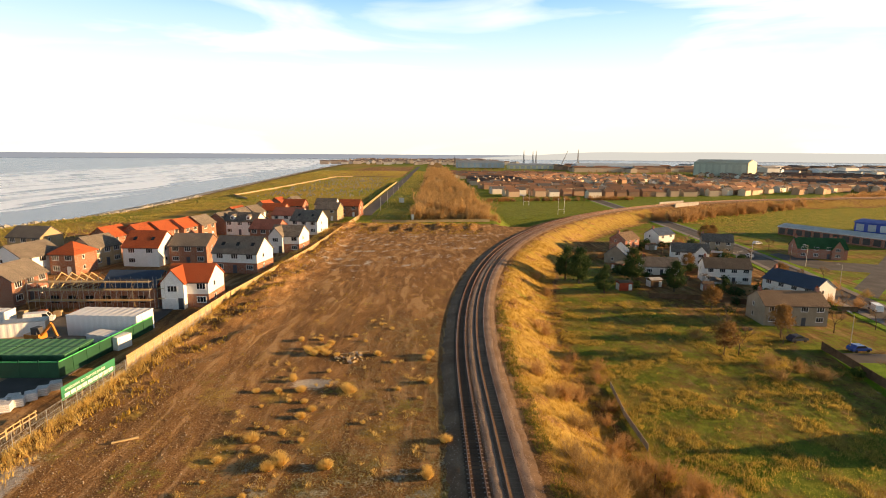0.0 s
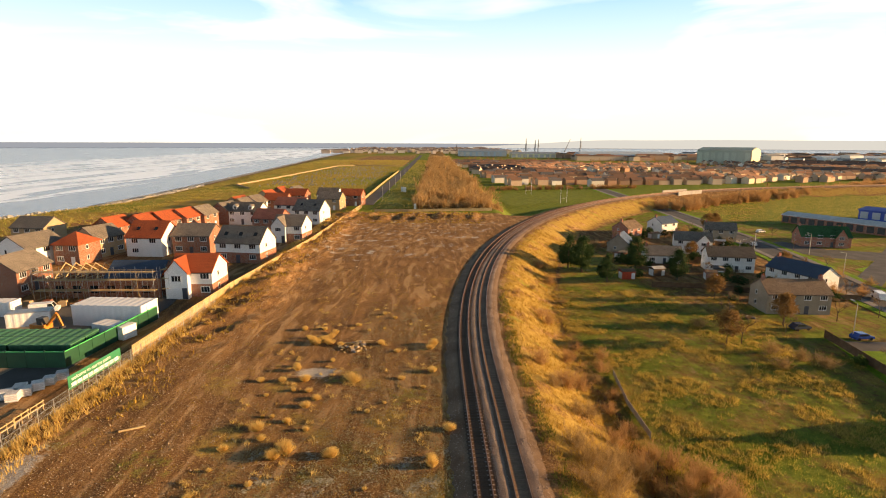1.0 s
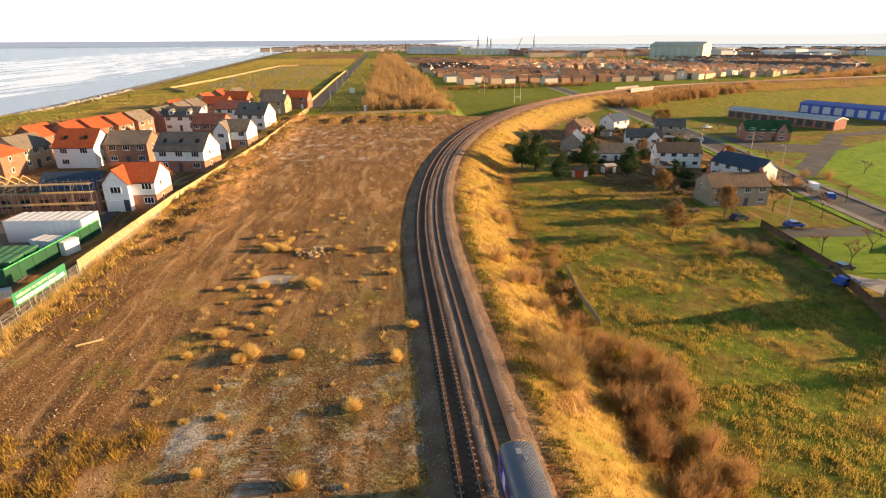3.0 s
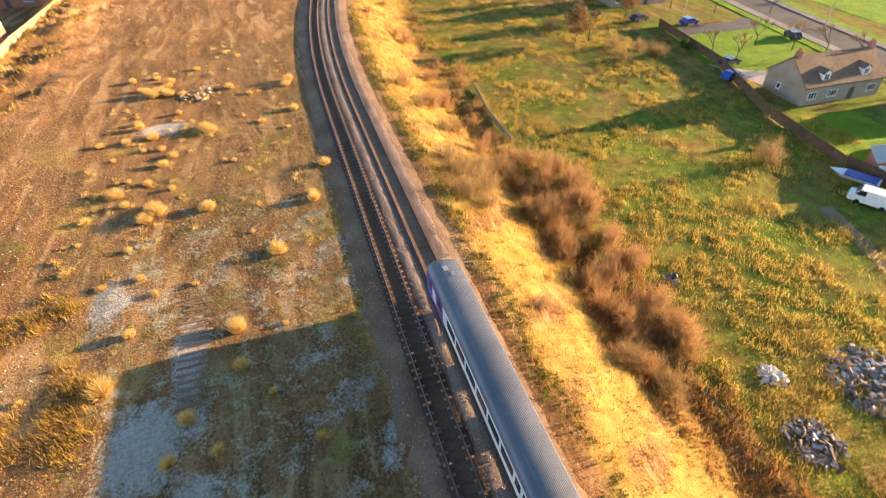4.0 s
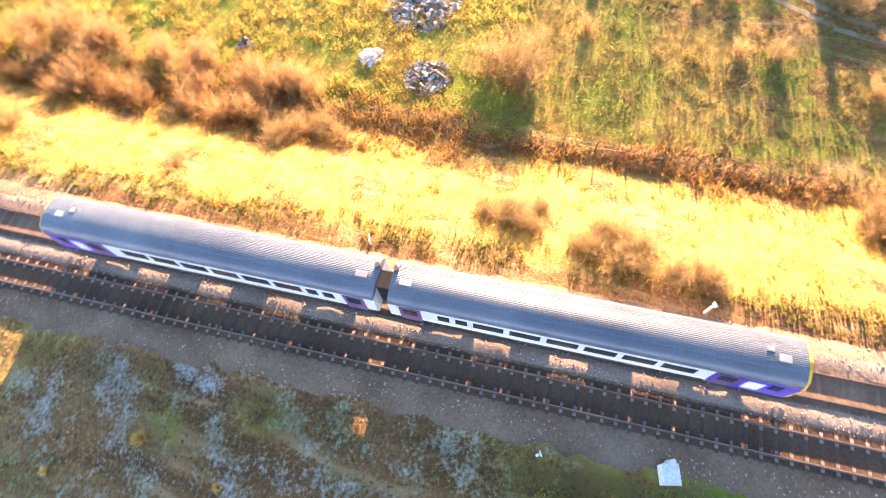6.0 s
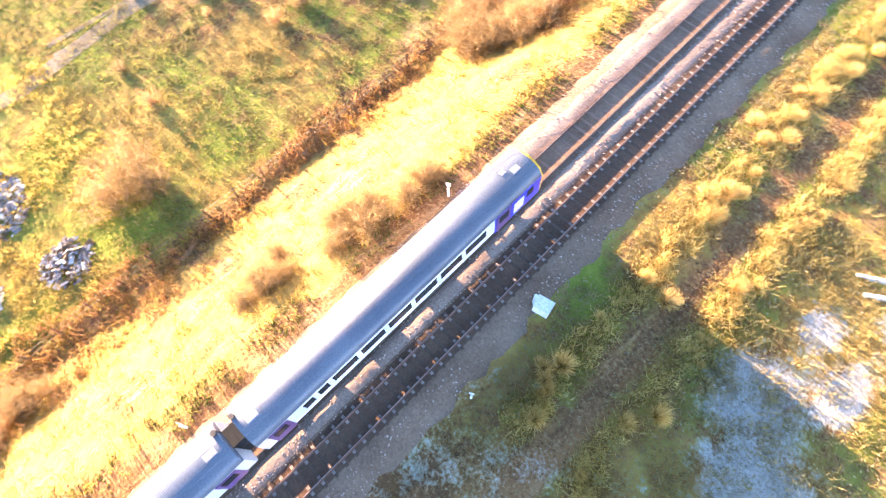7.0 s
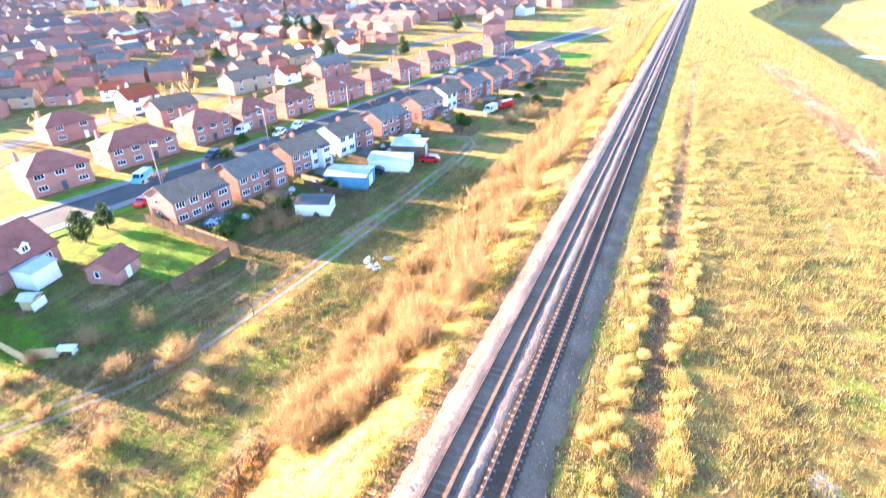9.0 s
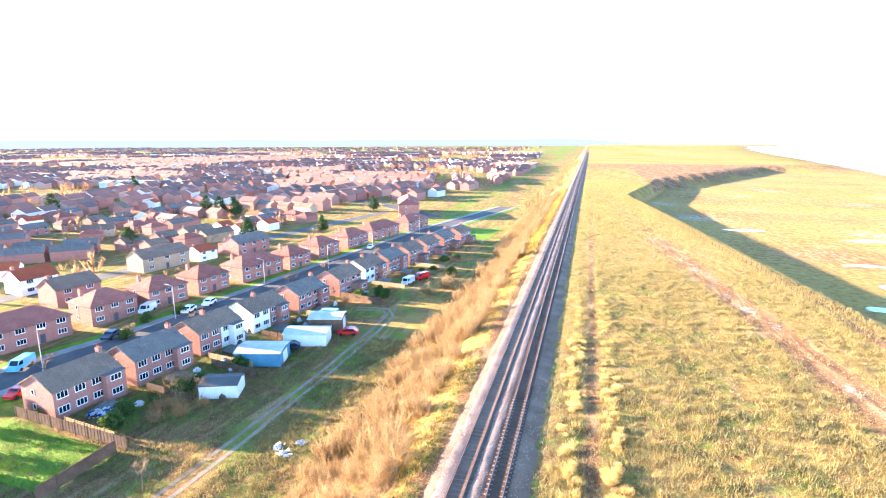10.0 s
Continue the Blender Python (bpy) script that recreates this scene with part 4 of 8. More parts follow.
def house(label, at, w, d, wall, roof, eave=5.0, rise=2.6, low=None, hip=False, cols=3, back=True, chimney=1, gable_front=None, dormers=0, skylights=0,
          garage=False, group="", wing=None, category="house", storeys=2, sparse=False):
    if at.translation.x > 20:
        at = at @ Matrix.Diagonal((0.84, 0.84, 0.75 if at.translation.y < -30 else 0.84, 1))
    root = thing("house", label, category, group, at=at)
    s = Shape()
    base = 2.55 if low else -0.3
    if hip:
        s.box(-w / 2, -d / 2, base, w / 2, d / 2, eave - 0.01)
    else:
        s.extrude([(-d / 2, base), (d / 2, base), (d / 2, eave), (0, eave + rise - 0.02), (-d / 2, eave)], 'x', -w / 2, w / 2)
    part("wall", s, wall, root)
    if low:
        part("ground_floor_wall", Shape().box(-w / 2 - 0.04, -d / 2 - 0.04, -0.3, w / 2 + 0.04, d / 2 + 0.04, 2.55), low, root, "brick ground floor")
    rs = Shape()
    (hip_roof if hip else gable_roof)(rs, w, d, eave, rise)
    part("roof", rs, roof, root)
    off = 0.045 if low else 0.0
    for i in range(cols):
        u = -w / 2 + w * (i + 0.5) / cols
        if gable_front is not None and abs(u - gable_front) < 2.3:
            continue
        for st in range(storeys):
            z = 0.95 + 2.55 * st
            o = off if st == 0 else 0
            if st == 0 and i == cols // 2:
                door(root, 1.0, 2.05, pose(u, -d / 2 - 0.003 - o, 0), DOOR_DARK if cols > 2 else PVC)
            else:
                window(root, 1.75 if w / cols > 2.4 else 1.2, 1.22, pose(u, -d / 2 - 0.003 - o, z))
            if back and not sparse:
                window(root, 1.65 if w / cols > 2.4 else 1.2, 1.22, pose(u, d / 2 + 0.003 + o, z, 0, 0, 180))
    for st in range(0 if sparse else storeys):
        o = off if st == 0 else 0
        window(root, 0.8, 1.05, pose(w / 2 + 0.003 + o, -d * 0.12, 1.0 + 2.55 * st, 0, 0, 90))
        window(root, 0.8, 1.05, pose(-w / 2 - 0.003 - o, d * 0.12, 1.0 + 2.55 * st, 0, 0, -90))
    if gable_front is not None:
        g = Shape()
        gw, gp = 4.2, 1.3
        g.extrude([(gable_front - gw / 2, -0.3), (gable_front + gw / 2, -0.3), (gable_front + gw / 2, eave), (gable_front, eave + rise * 0.92), (gable_front - gw / 2, eave)], 'y', -d / 2 - gp, -0.2)
        part("front_gable", g, wall, root, "projecting front gable")
        r = Shape()
        top = eave + rise * 0.92
        k = len(r.v)
        e = gw / 2 + 0.3
        dz = rise * 0.92 * 0.3 / (gw / 2)
        for y in (-d / 2 - gp - 0.25, -0.15):
            r.v += [(gable_front - e, y, eave - dz), (gable_front, y, top), (gable_front + e, y, eave - dz), (gable_front + e, y, eave - dz + 0.2), (gable_front, y, top + 0.2), (gable_front - e, y, eave - dz + 0.2)]
        for a, b in ((0, 1), (1, 2), (2, 3), (3, 4), (4, 5), (5, 0)):
            r.f.append((k + a, k + b, k + 6 + b, k + 6 + a))
        for o in (0, 6):
            r.f += [(k + o, k + o + 1, k + o + 4, k + o + 5), (k + o + 1, k + o + 2, k + o + 3, k + o + 4)]
        part("gable_roof", r, roof, root)
        yf = -d / 2 - gp - 0.003
        window(root, 1.8, 1.2, pose(gable_front, yf, 3.3))
        if garage:
            door(root, 2.4, 2.1, pose(gable_front - 0.5, yf, 0), PVC, "garage_door", "white garage door")
            door(root, 0.95, 2.1, pose(gable_front + 1.45, yf, 0), DOOR_DARK)
        else:
            window(root, 1.8, 1.2, pose(gable_front, yf, 0.95))
    if wing:
        wx, ww, wd, wh = wing
        part("rear_wing", Shape().box(wx - ww / 2, d / 2 + 0.05, -0.3, wx + ww / 2, d / 2 + wd, wh), wall, root, "flat-roofed rear wing")
        part("wing_roof", Shape().box(wx - ww / 2 - 0.15, d / 2 + 0.1, wh, wx + ww / 2 + 0.15, d / 2 + wd + 0.15, wh + 0.18), ASPHALT, root, "dark flat roof")
        for st in range(2 if wh > 4 else 1):
            window(root, min(1.8, ww - 0.6), 1.15, pose(wx, d / 2 + wd + 0.003, 0.95 + 2.55 * st, 0, 0, 180))
    for i in range(dormers):
        u = -w / 2 + w * (i + 0.5) / dormers
        y0, z0 = -d / 2 + 0.5, eave + 0.35
        dm = part("dormer", Shape().extrude([(u - 0.75, z0), (u + 0.75, z0), (u + 0.75, z0 + 1.25), (u, z0 + 1.85), (u - 0.75, z0 + 1.25)], 'y', y0, y0 + 2.4), PVC, root, "small white dormer")
        window(dm, 1.0, 1.0, pose(u, y0 - 0.003, z0 + 0.2))
        part("dormer_roof", Shape().face((u - 0.9, y0 - 0.15, z0 + 1.16), (u, y0 - 0.15, z0 + 1.9), (u, y0 + 2.8, z0 + 1.9), (u - 0.9, y0 + 2.0, z0 + 1.16)).face((u, y0 - 0.15, z0 + 1.9), (u + 0.9, y0 - 0.15, z0 + 1.16), (u + 0.9, y0 + 2.0, z0 + 1.16), (u, y0 + 2.8, z0 + 1.9)), roof, dm)
    for i in range(skylights):
        u = -w / 2 + w * (i + 0.5) / skylights
        v = -d / 4
        z = eave + rise / 2
        sl = math.degrees(math.atan2(rise, d / 2))
        part("skylight", Shape().box(-0.42, -0.55, 0.16, 0.42, 0.55, 0.24), PANE, root, "dark roof window", pose(u, v, z + 0.02, sl, 0, 0))
    for i in range(chimney):
        u = (-w / 2 + 0.6) if i == 0 else (w / 2 - 0.6)
        ch = part("chimney", Shape().box(u - 0.32, -0.45, eave + rise - 0.9, u + 0.32, 0.45, eave + rise + 1.0), BRICK_OLD, root, "brick chimney stack")
        for v in (() if sparse else (-0.2, 0.2)):
            part("chimney_pot", Shape().tube((u, v, eave + rise + 1.0), (u, v, eave + rise + 1.4), 0.11, 0.09, 8), TILE_RED, ch)
    part("gutter", Shape().box(-w / 2 - 0.2, -d / 2 - 0.42, eave - 0.32, w / 2 + 0.2, -d / 2 - 0.32, eave - 0.22), DARK_METAL, root)
    return root


# new estate by the shore (ground 0)
E1 = "houses of the new estate"
house("new white rendered house with a red tiled roof and front garage", pose(-51.0, 110.4, 0), 8.0, 7.8, RENDER_WHITE, TILE_RED, low=BRICK, gable_front=-2.1, garage=True, cols=3, chimney=0, group=E1)
house("long white and brick terrace with a dark grey tiled roof", pose(-52.0, 140.5, 0, 0, 0, -10), 11.6, 8.4, RENDER_WHITE, TILE_GREY, low=BRICK, cols=3, rise=3.4, skylights=3, chimney=0, group=E1)
house("white rendered house with a grey roof and front gable", pose(-47.6, 168.5, 0, 0, 0, -8), 9.0, 8.2, RENDER_WHITE, TILE_GREY, low=BRICK, gable_front=-2.2, garage=True, chimney=0, group=E1)
house("white rendered house with a grey tiled roof", pose(-49.8, 205, 0, 0, 0, -14), 10.5, 9, RENDER_WHITE, TILE_GREY, rise=3.4, skylights=2, chimney=0, group=E1)
house("white rendered house with an orange-red roof and roof windows", pose(-79.0, 148.5, 0, 0, 0, -4), 9.4, 9.2, RENDER_WHITE, TILE_RED, rise=3.6, skylights=2, cols=2, chimney=0, group=E1)
house("red brick house with a grey tiled roof", pose(-68.2, 150.5, 0, 0, 0, -4), 10.0, 8, BRICK, TILE_GREY, chimney=0, group=E1)
house("white house with a grey roof and two dormers", pose(-72.5, 203, 0, 0, 0, -10), 12, 8.2, RENDER_WHITE, TILE_GREY, dormers=2, chimney=0, group=E1)
house("brick house with a grey roof and sunlit side", pose(-87.0, 111, 0, 0, 0, 90), 9.5, 7.5, BRICK, TILE_GREY, chimney=0, group=E1)
house("white house with a pale grey roof", pose(-101, 134.5, 0, 0, 0, 78), 10.5, 8.8, RENDER_WHITE, TILE_GREY, chimney=0, group=E1)
house("red-roofed brick house beside a white one", pose(-92, 137.5, 0, 0, 0, -6), 6.4, 7.4, BRICK, TILE_RED, chimney=0, cols=2, hip=True, group=E1)
house("buff brick house with a grey roof and sunlit side", pose(-92.5, 147, 0, 0, 0, 74), 8.5, 7.6, BRICK_BUFF, TILE_GREY, chimney=0, group=E1)
house("buff brick house with a grey tiled roof", pose(-120, 164, 0, 0, 0, -8), 10.5, 8, BRICK_BUFF, TILE_GREY, chimney=0, group=E1)
house("brick house with a red roof at the corner", pose(-58, 183, 0, 0, 0, -12), 9.5, 8, BRICK, TILE_DARKRED, chimney=0, group=E1)
house("white house under a dark red roof", pose(-61, 222, 0, 0, 0, -10), 12, 8.5, RENDER_WHITE, TILE_DARKRED, chimney=0, group=E1)
far_new = [(-99, 165, 0, 0), (-93.5, 171, 0, 0), (-90.5, 178, 0, 0), (-87.5, 185, 0, 2), (-85, 193, 1, 0), (-81, 204.5, 1, 0), (-80, 219, 1, 1), (-79, 230.5, 1, 3), (-81, 255, 0, 1), (-80, 273, 0, 0), (-74, 279, 1, 3)]
roof_kind = ((TILE_RED, "red tiled"), (TILE_GREY, "grey tiled"))
wall_kind = ((BRICK, "red brick"), (BRICK_BUFF, "buff brick"), (BRICK, "red brick"), (RENDER_WHITE, "white rendered"))
for i, (x, y, rk, wk) in enumerate(far_new):
    house("%s house with a %s roof in a row" % (wall_kind[wk][1], roof_kind[rk][1]), pose(x, y, 0, 0, 0, 80 + 4 * math.sin(i * 2.3)), 8.6, 7.2, wall_kind[wk][0], roof_kind[rk][0], chimney=0, cols=2, group=E1)
for x, y, rz, wm, rm, lb in ((-50, 246, -10, BRICK_BUFF, TILE_GREY, "buff brick house with a grey roof at the estate's end"), (-43, 262, -8, BRICK, TILE_RED, "brick house with a red roof at the estate's end"),
                             (-55, 268, -8, RENDER_WHITE, TILE_GREY, "white house with a grey gable at the estate's end"), (-72, 240, -8, BRICK, TILE_RED, "long brick terrace with a red roof"),
                             (-84, 226, 82, BRICK_BUFF, TILE_RED, "buff brick house with a red roof"), (-69, 262, -8, BRICK, TILE_RED, "brick terrace under a bright red roof")):
    house(lb, pose(x, y, 0, 0, 0, rz), 10, 8, wm, rm, chimney=0, cols=2, group=E1)

# older houses below the embankment (ground -5)
E2 = "houses below the embankment"
house("pair of white rendered houses with a brown tiled roof", pose(76, 150, -5, 0, 0, -12), 14, 7.5, RENDER_WHITE, TILE_BROWN, low=RENDER_WHITE, cols=4, group=E2, wing=None)
house("white-walled house with a blue-grey slate roof", pose(83.5, 131, -5, 0, 0, -72), 16, 8, RENDER_WHITE, TILE_BLUE, cols=4, group=E2)
house("pair of dark pebbledashed houses with a brown roof", pose(69.5, 114, -5, 0, 0, -4), 15, 8.5, RENDER_GREY, TILE_BROWN, cols=4, chimney=2, group=E2)
house("large white house with bay windows and a dark roof", pose(78, 175, -5, 0, 0, -20), 13, 9, RENDER_WHITE, TILE_GREY, cols=3, gable_front=3.5, group=E2)
house("pale bungalow with a steep slate roof", pose(56, 178, -5, 0, 0, 60), 10, 8, RENDER_GREY, TILE_BLUE, eave=3.2, rise=3.4, storeys=1, cols=2, group=E2)
house("white bungalow with a dark roof", pose(62, 160, -5, 0, 0, -8), 12, 7.5, RENDER_WHITE, TILE_GREY, eave=3.0, rise=2.6, storeys=1, group=E2)
house("white house with a slate roof near the bridge", pose(84, 212, -5, 0, 0, 30), 11, 8, RENDER_WHITE, TILE_BLUE, cols=2, group=E2)
house("brick house with a brown roof near the bridge", pose(66, 200, -5, 0, 0, 35), 10, 8, BRICK_OLD, TILE_BROWN, cols=2, group=E2)
house("pebbledashed house with a dark roof", pose(98, 196, -5, 0, 0, -20), 12, 8, RENDER_GREY, TILE_GREY, cols=3, group=E2)
house("grey chalet house with dormers and white window frames", pose(69, 63.5, -5, 0, 0, -2), 16, 8.5, RENDER_GREY, TILE_BROWN, eave=3.3, rise=3.4, storeys=1, cols=4, dormers=2, chimney=2, group=E2)
house("second chalet house with a brown roof", pose(84, 53, -5, 0, 0, -6), 11, 8.5, RENDER_GREY, TILE_BROWN, eave=3.3, rise=3.4, storeys=1, cols=3, dormers=1, group=E2)
house("brick public house with a green tiled roof and front gable", pose(128, 186, -5, 0, 0, -14), 18, 9, BRICK_OLD, TILE_GREEN, eave=4.2, rise=3.6, gable_front=5, cols=4, chimney=1, category="pub", group=E2)
house("small brick annexe with a brown roof", pose(141, 196, -5, 0, 0, 60), 9, 7, BRICK_OLD, TILE_BROWN, eave=3.2, rise=2.6, storeys=1, cols=2, group=E2)
house("red brick chalet house with dormers and a conservatory", pose(64.5, -18.5, -5, 0, 0, -80), 17, 9, BRICK_OLD, TILE_DARKRED, eave=3.0, rise=3.6, storeys=1, cols=4, dormers=2, group=E2)
house("small brick outbuilding with a red roof", pose(52, -26, -5, 0, 0, -75), 5, 4.5, BRICK_OLD, TILE_DARKRED, eave=2.3, rise=1.5, storeys=1, cols=1, back=False, chimney=0, category="outbuilding")

# northern town: backs of semis on the near side of the street, hipped red roofs across it
E3 = "semis with their backs to the field"
rows_a = [(57.6, -43.2), (55.5, -53.6), (54.2, -65.0), (52.3, -76.4), (50.3, -88.8), (47.8, -102), (46.6, -113.5), (44.6, -124), (42.6, -135), (40.8, -146), (38.6, -157), (35.8, -168)]
for i, (x, y) in enumerate(rows_a):
    tiles = TILE_GREY if i % 3 == 1 else TILE_BROWN
    if i in (2, 3, 6):
        # one half of the pair rendered white
        for half, skin in ((1, BRICK_OLD if i == 2 else RENDER_WHITE), (-1, RENDER_WHITE if i == 2 else BRICK_OLD)):
            house("white rendered half of a semi with a grey tiled roof" if skin is RENDER_WHITE else "red brick half of a semi beside a white one",
                  pose(x + half * 0.345, y + half * 2.19, -5, 0, 0, 81), 5.2, 7.8, skin, tiles, cols=2, chimney=1 if half > 0 else 0, wing=(-0.6, 2.8, 1.5, 4.8) if half < 0 else None, rise=2.3, group=E3)
        continue
    house("red brick semi with a grey-brown tiled roof",
          pose(x, y, -5, 0, 0, 81), 10.4, 7.8, BRICK_OLD, tiles, cols=4, chimney=1, wing=(-3.5, 3.2, 1.3, 4.8) if i in (0, 1, 4, 7) else (-2.6, 3.6, 2.6, 2.6), rise=2.3, group=E3)
E4 = "hipped-roof houses across the street"
rows_b = [(88, -43, 11), (86.4, -58, 15), (83.9, -72.5, 10.5), (81.7, -84, 10.5), (79.3, -95.3, 10), (75.6, -109.5, 16), (72.2, -121.8, 9.5), (71.2, -137, 11), (69, -153.5, 13), (66, -171, 20), (60.5, -192, 18)]
for i, (x, y, w) in enumerate(rows_b):
    house("long red brick pair with a hipped red tiled roof" if w > 12 else "red brick house with a hipped red tiled roof", pose(x, y, -5, 0, 0, -103), w, 9.0, BRICK_OLD, TILE_DARKRED, hip=True, cols=4 if w > 12 else 3, rise=2.9, chimney=1, group=E4)

# further streets: four house types, repeated along the streets
E5 = "houses of the northern town"
types = [house("red brick house with a hipped red roof", pose(112, -62, -5, 0, 0, -103), 11, 8, BRICK_OLD, TILE_DARKRED, hip=True, cols=2, group=E5, sparse=True),
         house("red brick house with a brown tiled gable roof", pose(101, -80, -5, 0, 0, -101), 11, 8, BRICK_OLD, TILE_BROWN, cols=2, group=E5, sparse=True),
         house("white fronted house with a red tiled roof", pose(117, -84, -5, 0, 0, -101), 9.5, 8, RENDER_WHITE, TILE_RED, cols=2, group=E5, sparse=True),
         house("buff brick terrace with a brown tiled roof", pose(107, -112, -5, 0, 0, -101), 17, 8, BRICK_BUFF, TILE_BROWN, cols=3, group=E5, sparse=True),
         house("brick terrace with a dark grey roof", pose(96, -136, -5, 0, 0, -101), 15, 8, BRICK_OLD, TILE_GREY, cols=3, group=E5, sparse=True)]
def quarters(x0, x1, y0, y1, size, headings, empty, seed):
    """House plots (x, y, heading, cell) in quarters of rows, each quarter with its own heading; some quarters stay open."""
    r = random.Random(seed)
    cells = []
    for i in range(int((x1 - x0) / size) + 1):
        for j in range(int((y1 - y0) / size) + 1):
            cells.append((x0 + (i + r.uniform(0.1, 0.9)) * size, y0 + (j + r.uniform(0.1, 0.9)) * size, r.choice(headings), r.random() < empty))
    cx, cy = np.array([c[0] for c in cells]), np.array([c[1] for c in cells])
    out, gaps = [], []
    reach = int(size / 11)
    for n_, (px, py, a, vacant) in enumerate(cells):
        ca, sa = math.cos(radians(a)), math.sin(radians(a))
        for i in range(-reach, reach + 1):
            for j in range(-reach, reach + 1):
                u, v = i * 12.2 + r.uniform(-1.2, 1.2), j * 16.5 + (3.0 if j % 2 else -3.0) + r.uniform(-0.8, 0.8)
                x, y = px + u * ca - v * sa, py + u * sa + v * ca
                if not (x0 <= x <= x1 and y0 <= y <= y1) or np.argmin((cx - x) ** 2 + (cy - y) ** 2) != n_:
                    continue
                if vacant or r.random() < 0.12:
                    gaps.append((x, y))
                else:
                    out.append((x, y, a + (180 if j % 2 else 0) + r.uniform(-2, 2)))
    return out, gaps


rnd = random.Random(11)
north, north_white, north_gaps = [], [], []
plots, gaps = quarters(62, 640, -760, -50, 92, (-101, -101, -12, -60, -140, -75), 0.10, 31)
north_gaps += gaps
for x, y, turn in plots:
    if (x < 99 and y > -150) or x < np.interp(y, [-760, -420, -300, -265, -150, -50], [52, 62, 70, 104, 99, 99]) or math.hypot(x - 76, y + 235) < 26 or (x < 118 and -285 < y < -205):
        continue
    if x < 225 and y > -235:
        copy_thing(types[rnd.choice((0, 0, 0, 1, 1, 2, 3, 4, 4))], pose(x, y, -5, 0, 0, turn) @ Matrix.Diagonal((0.84 * rnd.uniform(0.82, 1.0), 0.84, 0.76, 1)))
    else:
        (north_white if rnd.random() < 0.17 else north).append((x, y, -5.2, rnd.uniform(7.0, 12), 6.6, rnd.uniform(3.8, 4.6), radians(turn)))
plots, gaps = quarters(60, 1700, -1500, -760, 150, (-101, -12, -60, -140, 20), 0.30, 32)
north_gaps += gaps[::3]
for x, y, turn in plots:
    if x > 46 - 0.05 * y and rnd.random() < 0.55:
        (north_white if rnd.random() < 0.25 else north).append((x, y, -5.2, rnd.uniform(8, 18), 7, rnd.uniform(4.0, 5.2), radians(turn)))


def far_roofs(name, label, boxes, wall, roof):
    """A joined quarter of small far houses, each with walls and a pitched roof."""
    wv, wf, rv, rf = [], [], [], []
    for x, y, z, w, d, h, a in boxes:
        ca, sa = math.cos(a), math.sin(a)

        def put(u, v, t):
            return (x + u * ca - v * sa, y + u * sa + v * ca, z + t)
        k = len(wv)
        wv += [put(-w / 2, -d / 2, 0), put(w / 2, -d / 2, 0), put(w / 2, d / 2, 0), put(-w / 2, d / 2, 0), put(-w / 2, -d / 2, h), put(w / 2, -d / 2, h), put(w / 2, d / 2, h), put(-w / 2, d / 2, h)]
        wf += [(k, k + 1, k + 5, k + 4), (k + 1, k + 2, k + 6, k + 5), (k + 2, k + 3, k + 7, k + 6), (k + 3, k, k + 4, k + 7)]
        k = len(rv)
        g = 2.2
        rv += [put(-w / 2 - .2, -d / 2 - .3, h), put(w / 2 + .2, -d / 2 - .3, h), put(w / 2 + .2, d / 2 + .3, h), put(-w / 2 - .2, d / 2 + .3, h), put(-w / 2 - .2, 0, h + g), put(w / 2 + .2, 0, h + g)]
        rf += [(k, k + 1, k + 5, k + 4), (k + 2, k + 3, k + 4, k + 5)]
        n = len(wv)
        wv += [put(-w / 2, 0, h + g - 0.15), put(-w / 2, 0, h + g - 0.16), put(w / 2, 0, h + g - 0.15), put(w / 2, 0, h + g - 0.16)]
        wf += [(n - 4, n - 1, n, n + 1), (n - 2, n - 3, n + 2, n + 3)]
    root = thing(name, label, "houses", kind="stuff")
    part("walls", fast_mesh("walls", wv, wf, wall), parent=root)
    part("roofs", fast_mesh("roofs", rv, rf, roof), parent=root)
    return root


FAR_WALL = plants("far_house_walls", (0.28, 0.115, 0.085), (0.50, 0.33, 0.25), 0.9, 0.0)
FAR_ROOF = plants("far_house_roofs", (0.14, 0.11, 0.095), (0.33, 0.16, 0.115), 0.9, 0.0)
rnd = random.Random(5)
south, south_pale, head, south_gaps = [], [], [], []
for i in range(900):
    x, y = rnd.uniform(250, 3200), -rnd.uniform(1500, 3000)
    north.append((x, y, -5.2, rnd.uniform(9, 22), 8, 5, radians(rnd.choice((12, -78, 40)))))
plots, gaps = quarters(640, 1100, -760, -40, 120, (-101, -12, -60), 0.2, 33)
north += [(x, y, -5.2, rnd.uniform(8, 14), 7, 4.6, radians(a_)) for x, y, a_ in plots]
plots, south_gaps = quarters(20, 760, 440, 960, 105, (6, 14, 38, 50, -40, 70), 0.22, 34)
for x, y, a_ in plots:
    if x > 52 - (y - 470) * 0.05 and x < 430 + (y - 440) * 0.75 and y > 405 + 0.26 * x and rnd.random() < 0.9:
        (south_pale if rnd.random() < 0.22 else south).append((x, y, -5.2, rnd.uniform(7, 13), 6.5, rnd.uniform(3.8, 5.2), radians(a_)))
for i in range(420):
    x, y = rnd.uniform(-320, 240), rnd.uniform(1500, 2600)
    head.append((x, y, 0, rnd.uniform(10, 26), 9, rnd.uniform(5, 10), radians(rnd.choice((5, -80)))))
for i in range(260):
    x, y = rnd.uniform(300, 1700), rnd.uniform(1100, 1450)
    south.append((x, y, -5.2, rnd.uniform(12, 60), 14, rnd.uniform(5, 11), radians(rnd.choice((5, -80)))))
far_roofs("northern_town_houses", "crowded brick houses of the far northern town", north, FAR_WALL, FAR_ROOF)
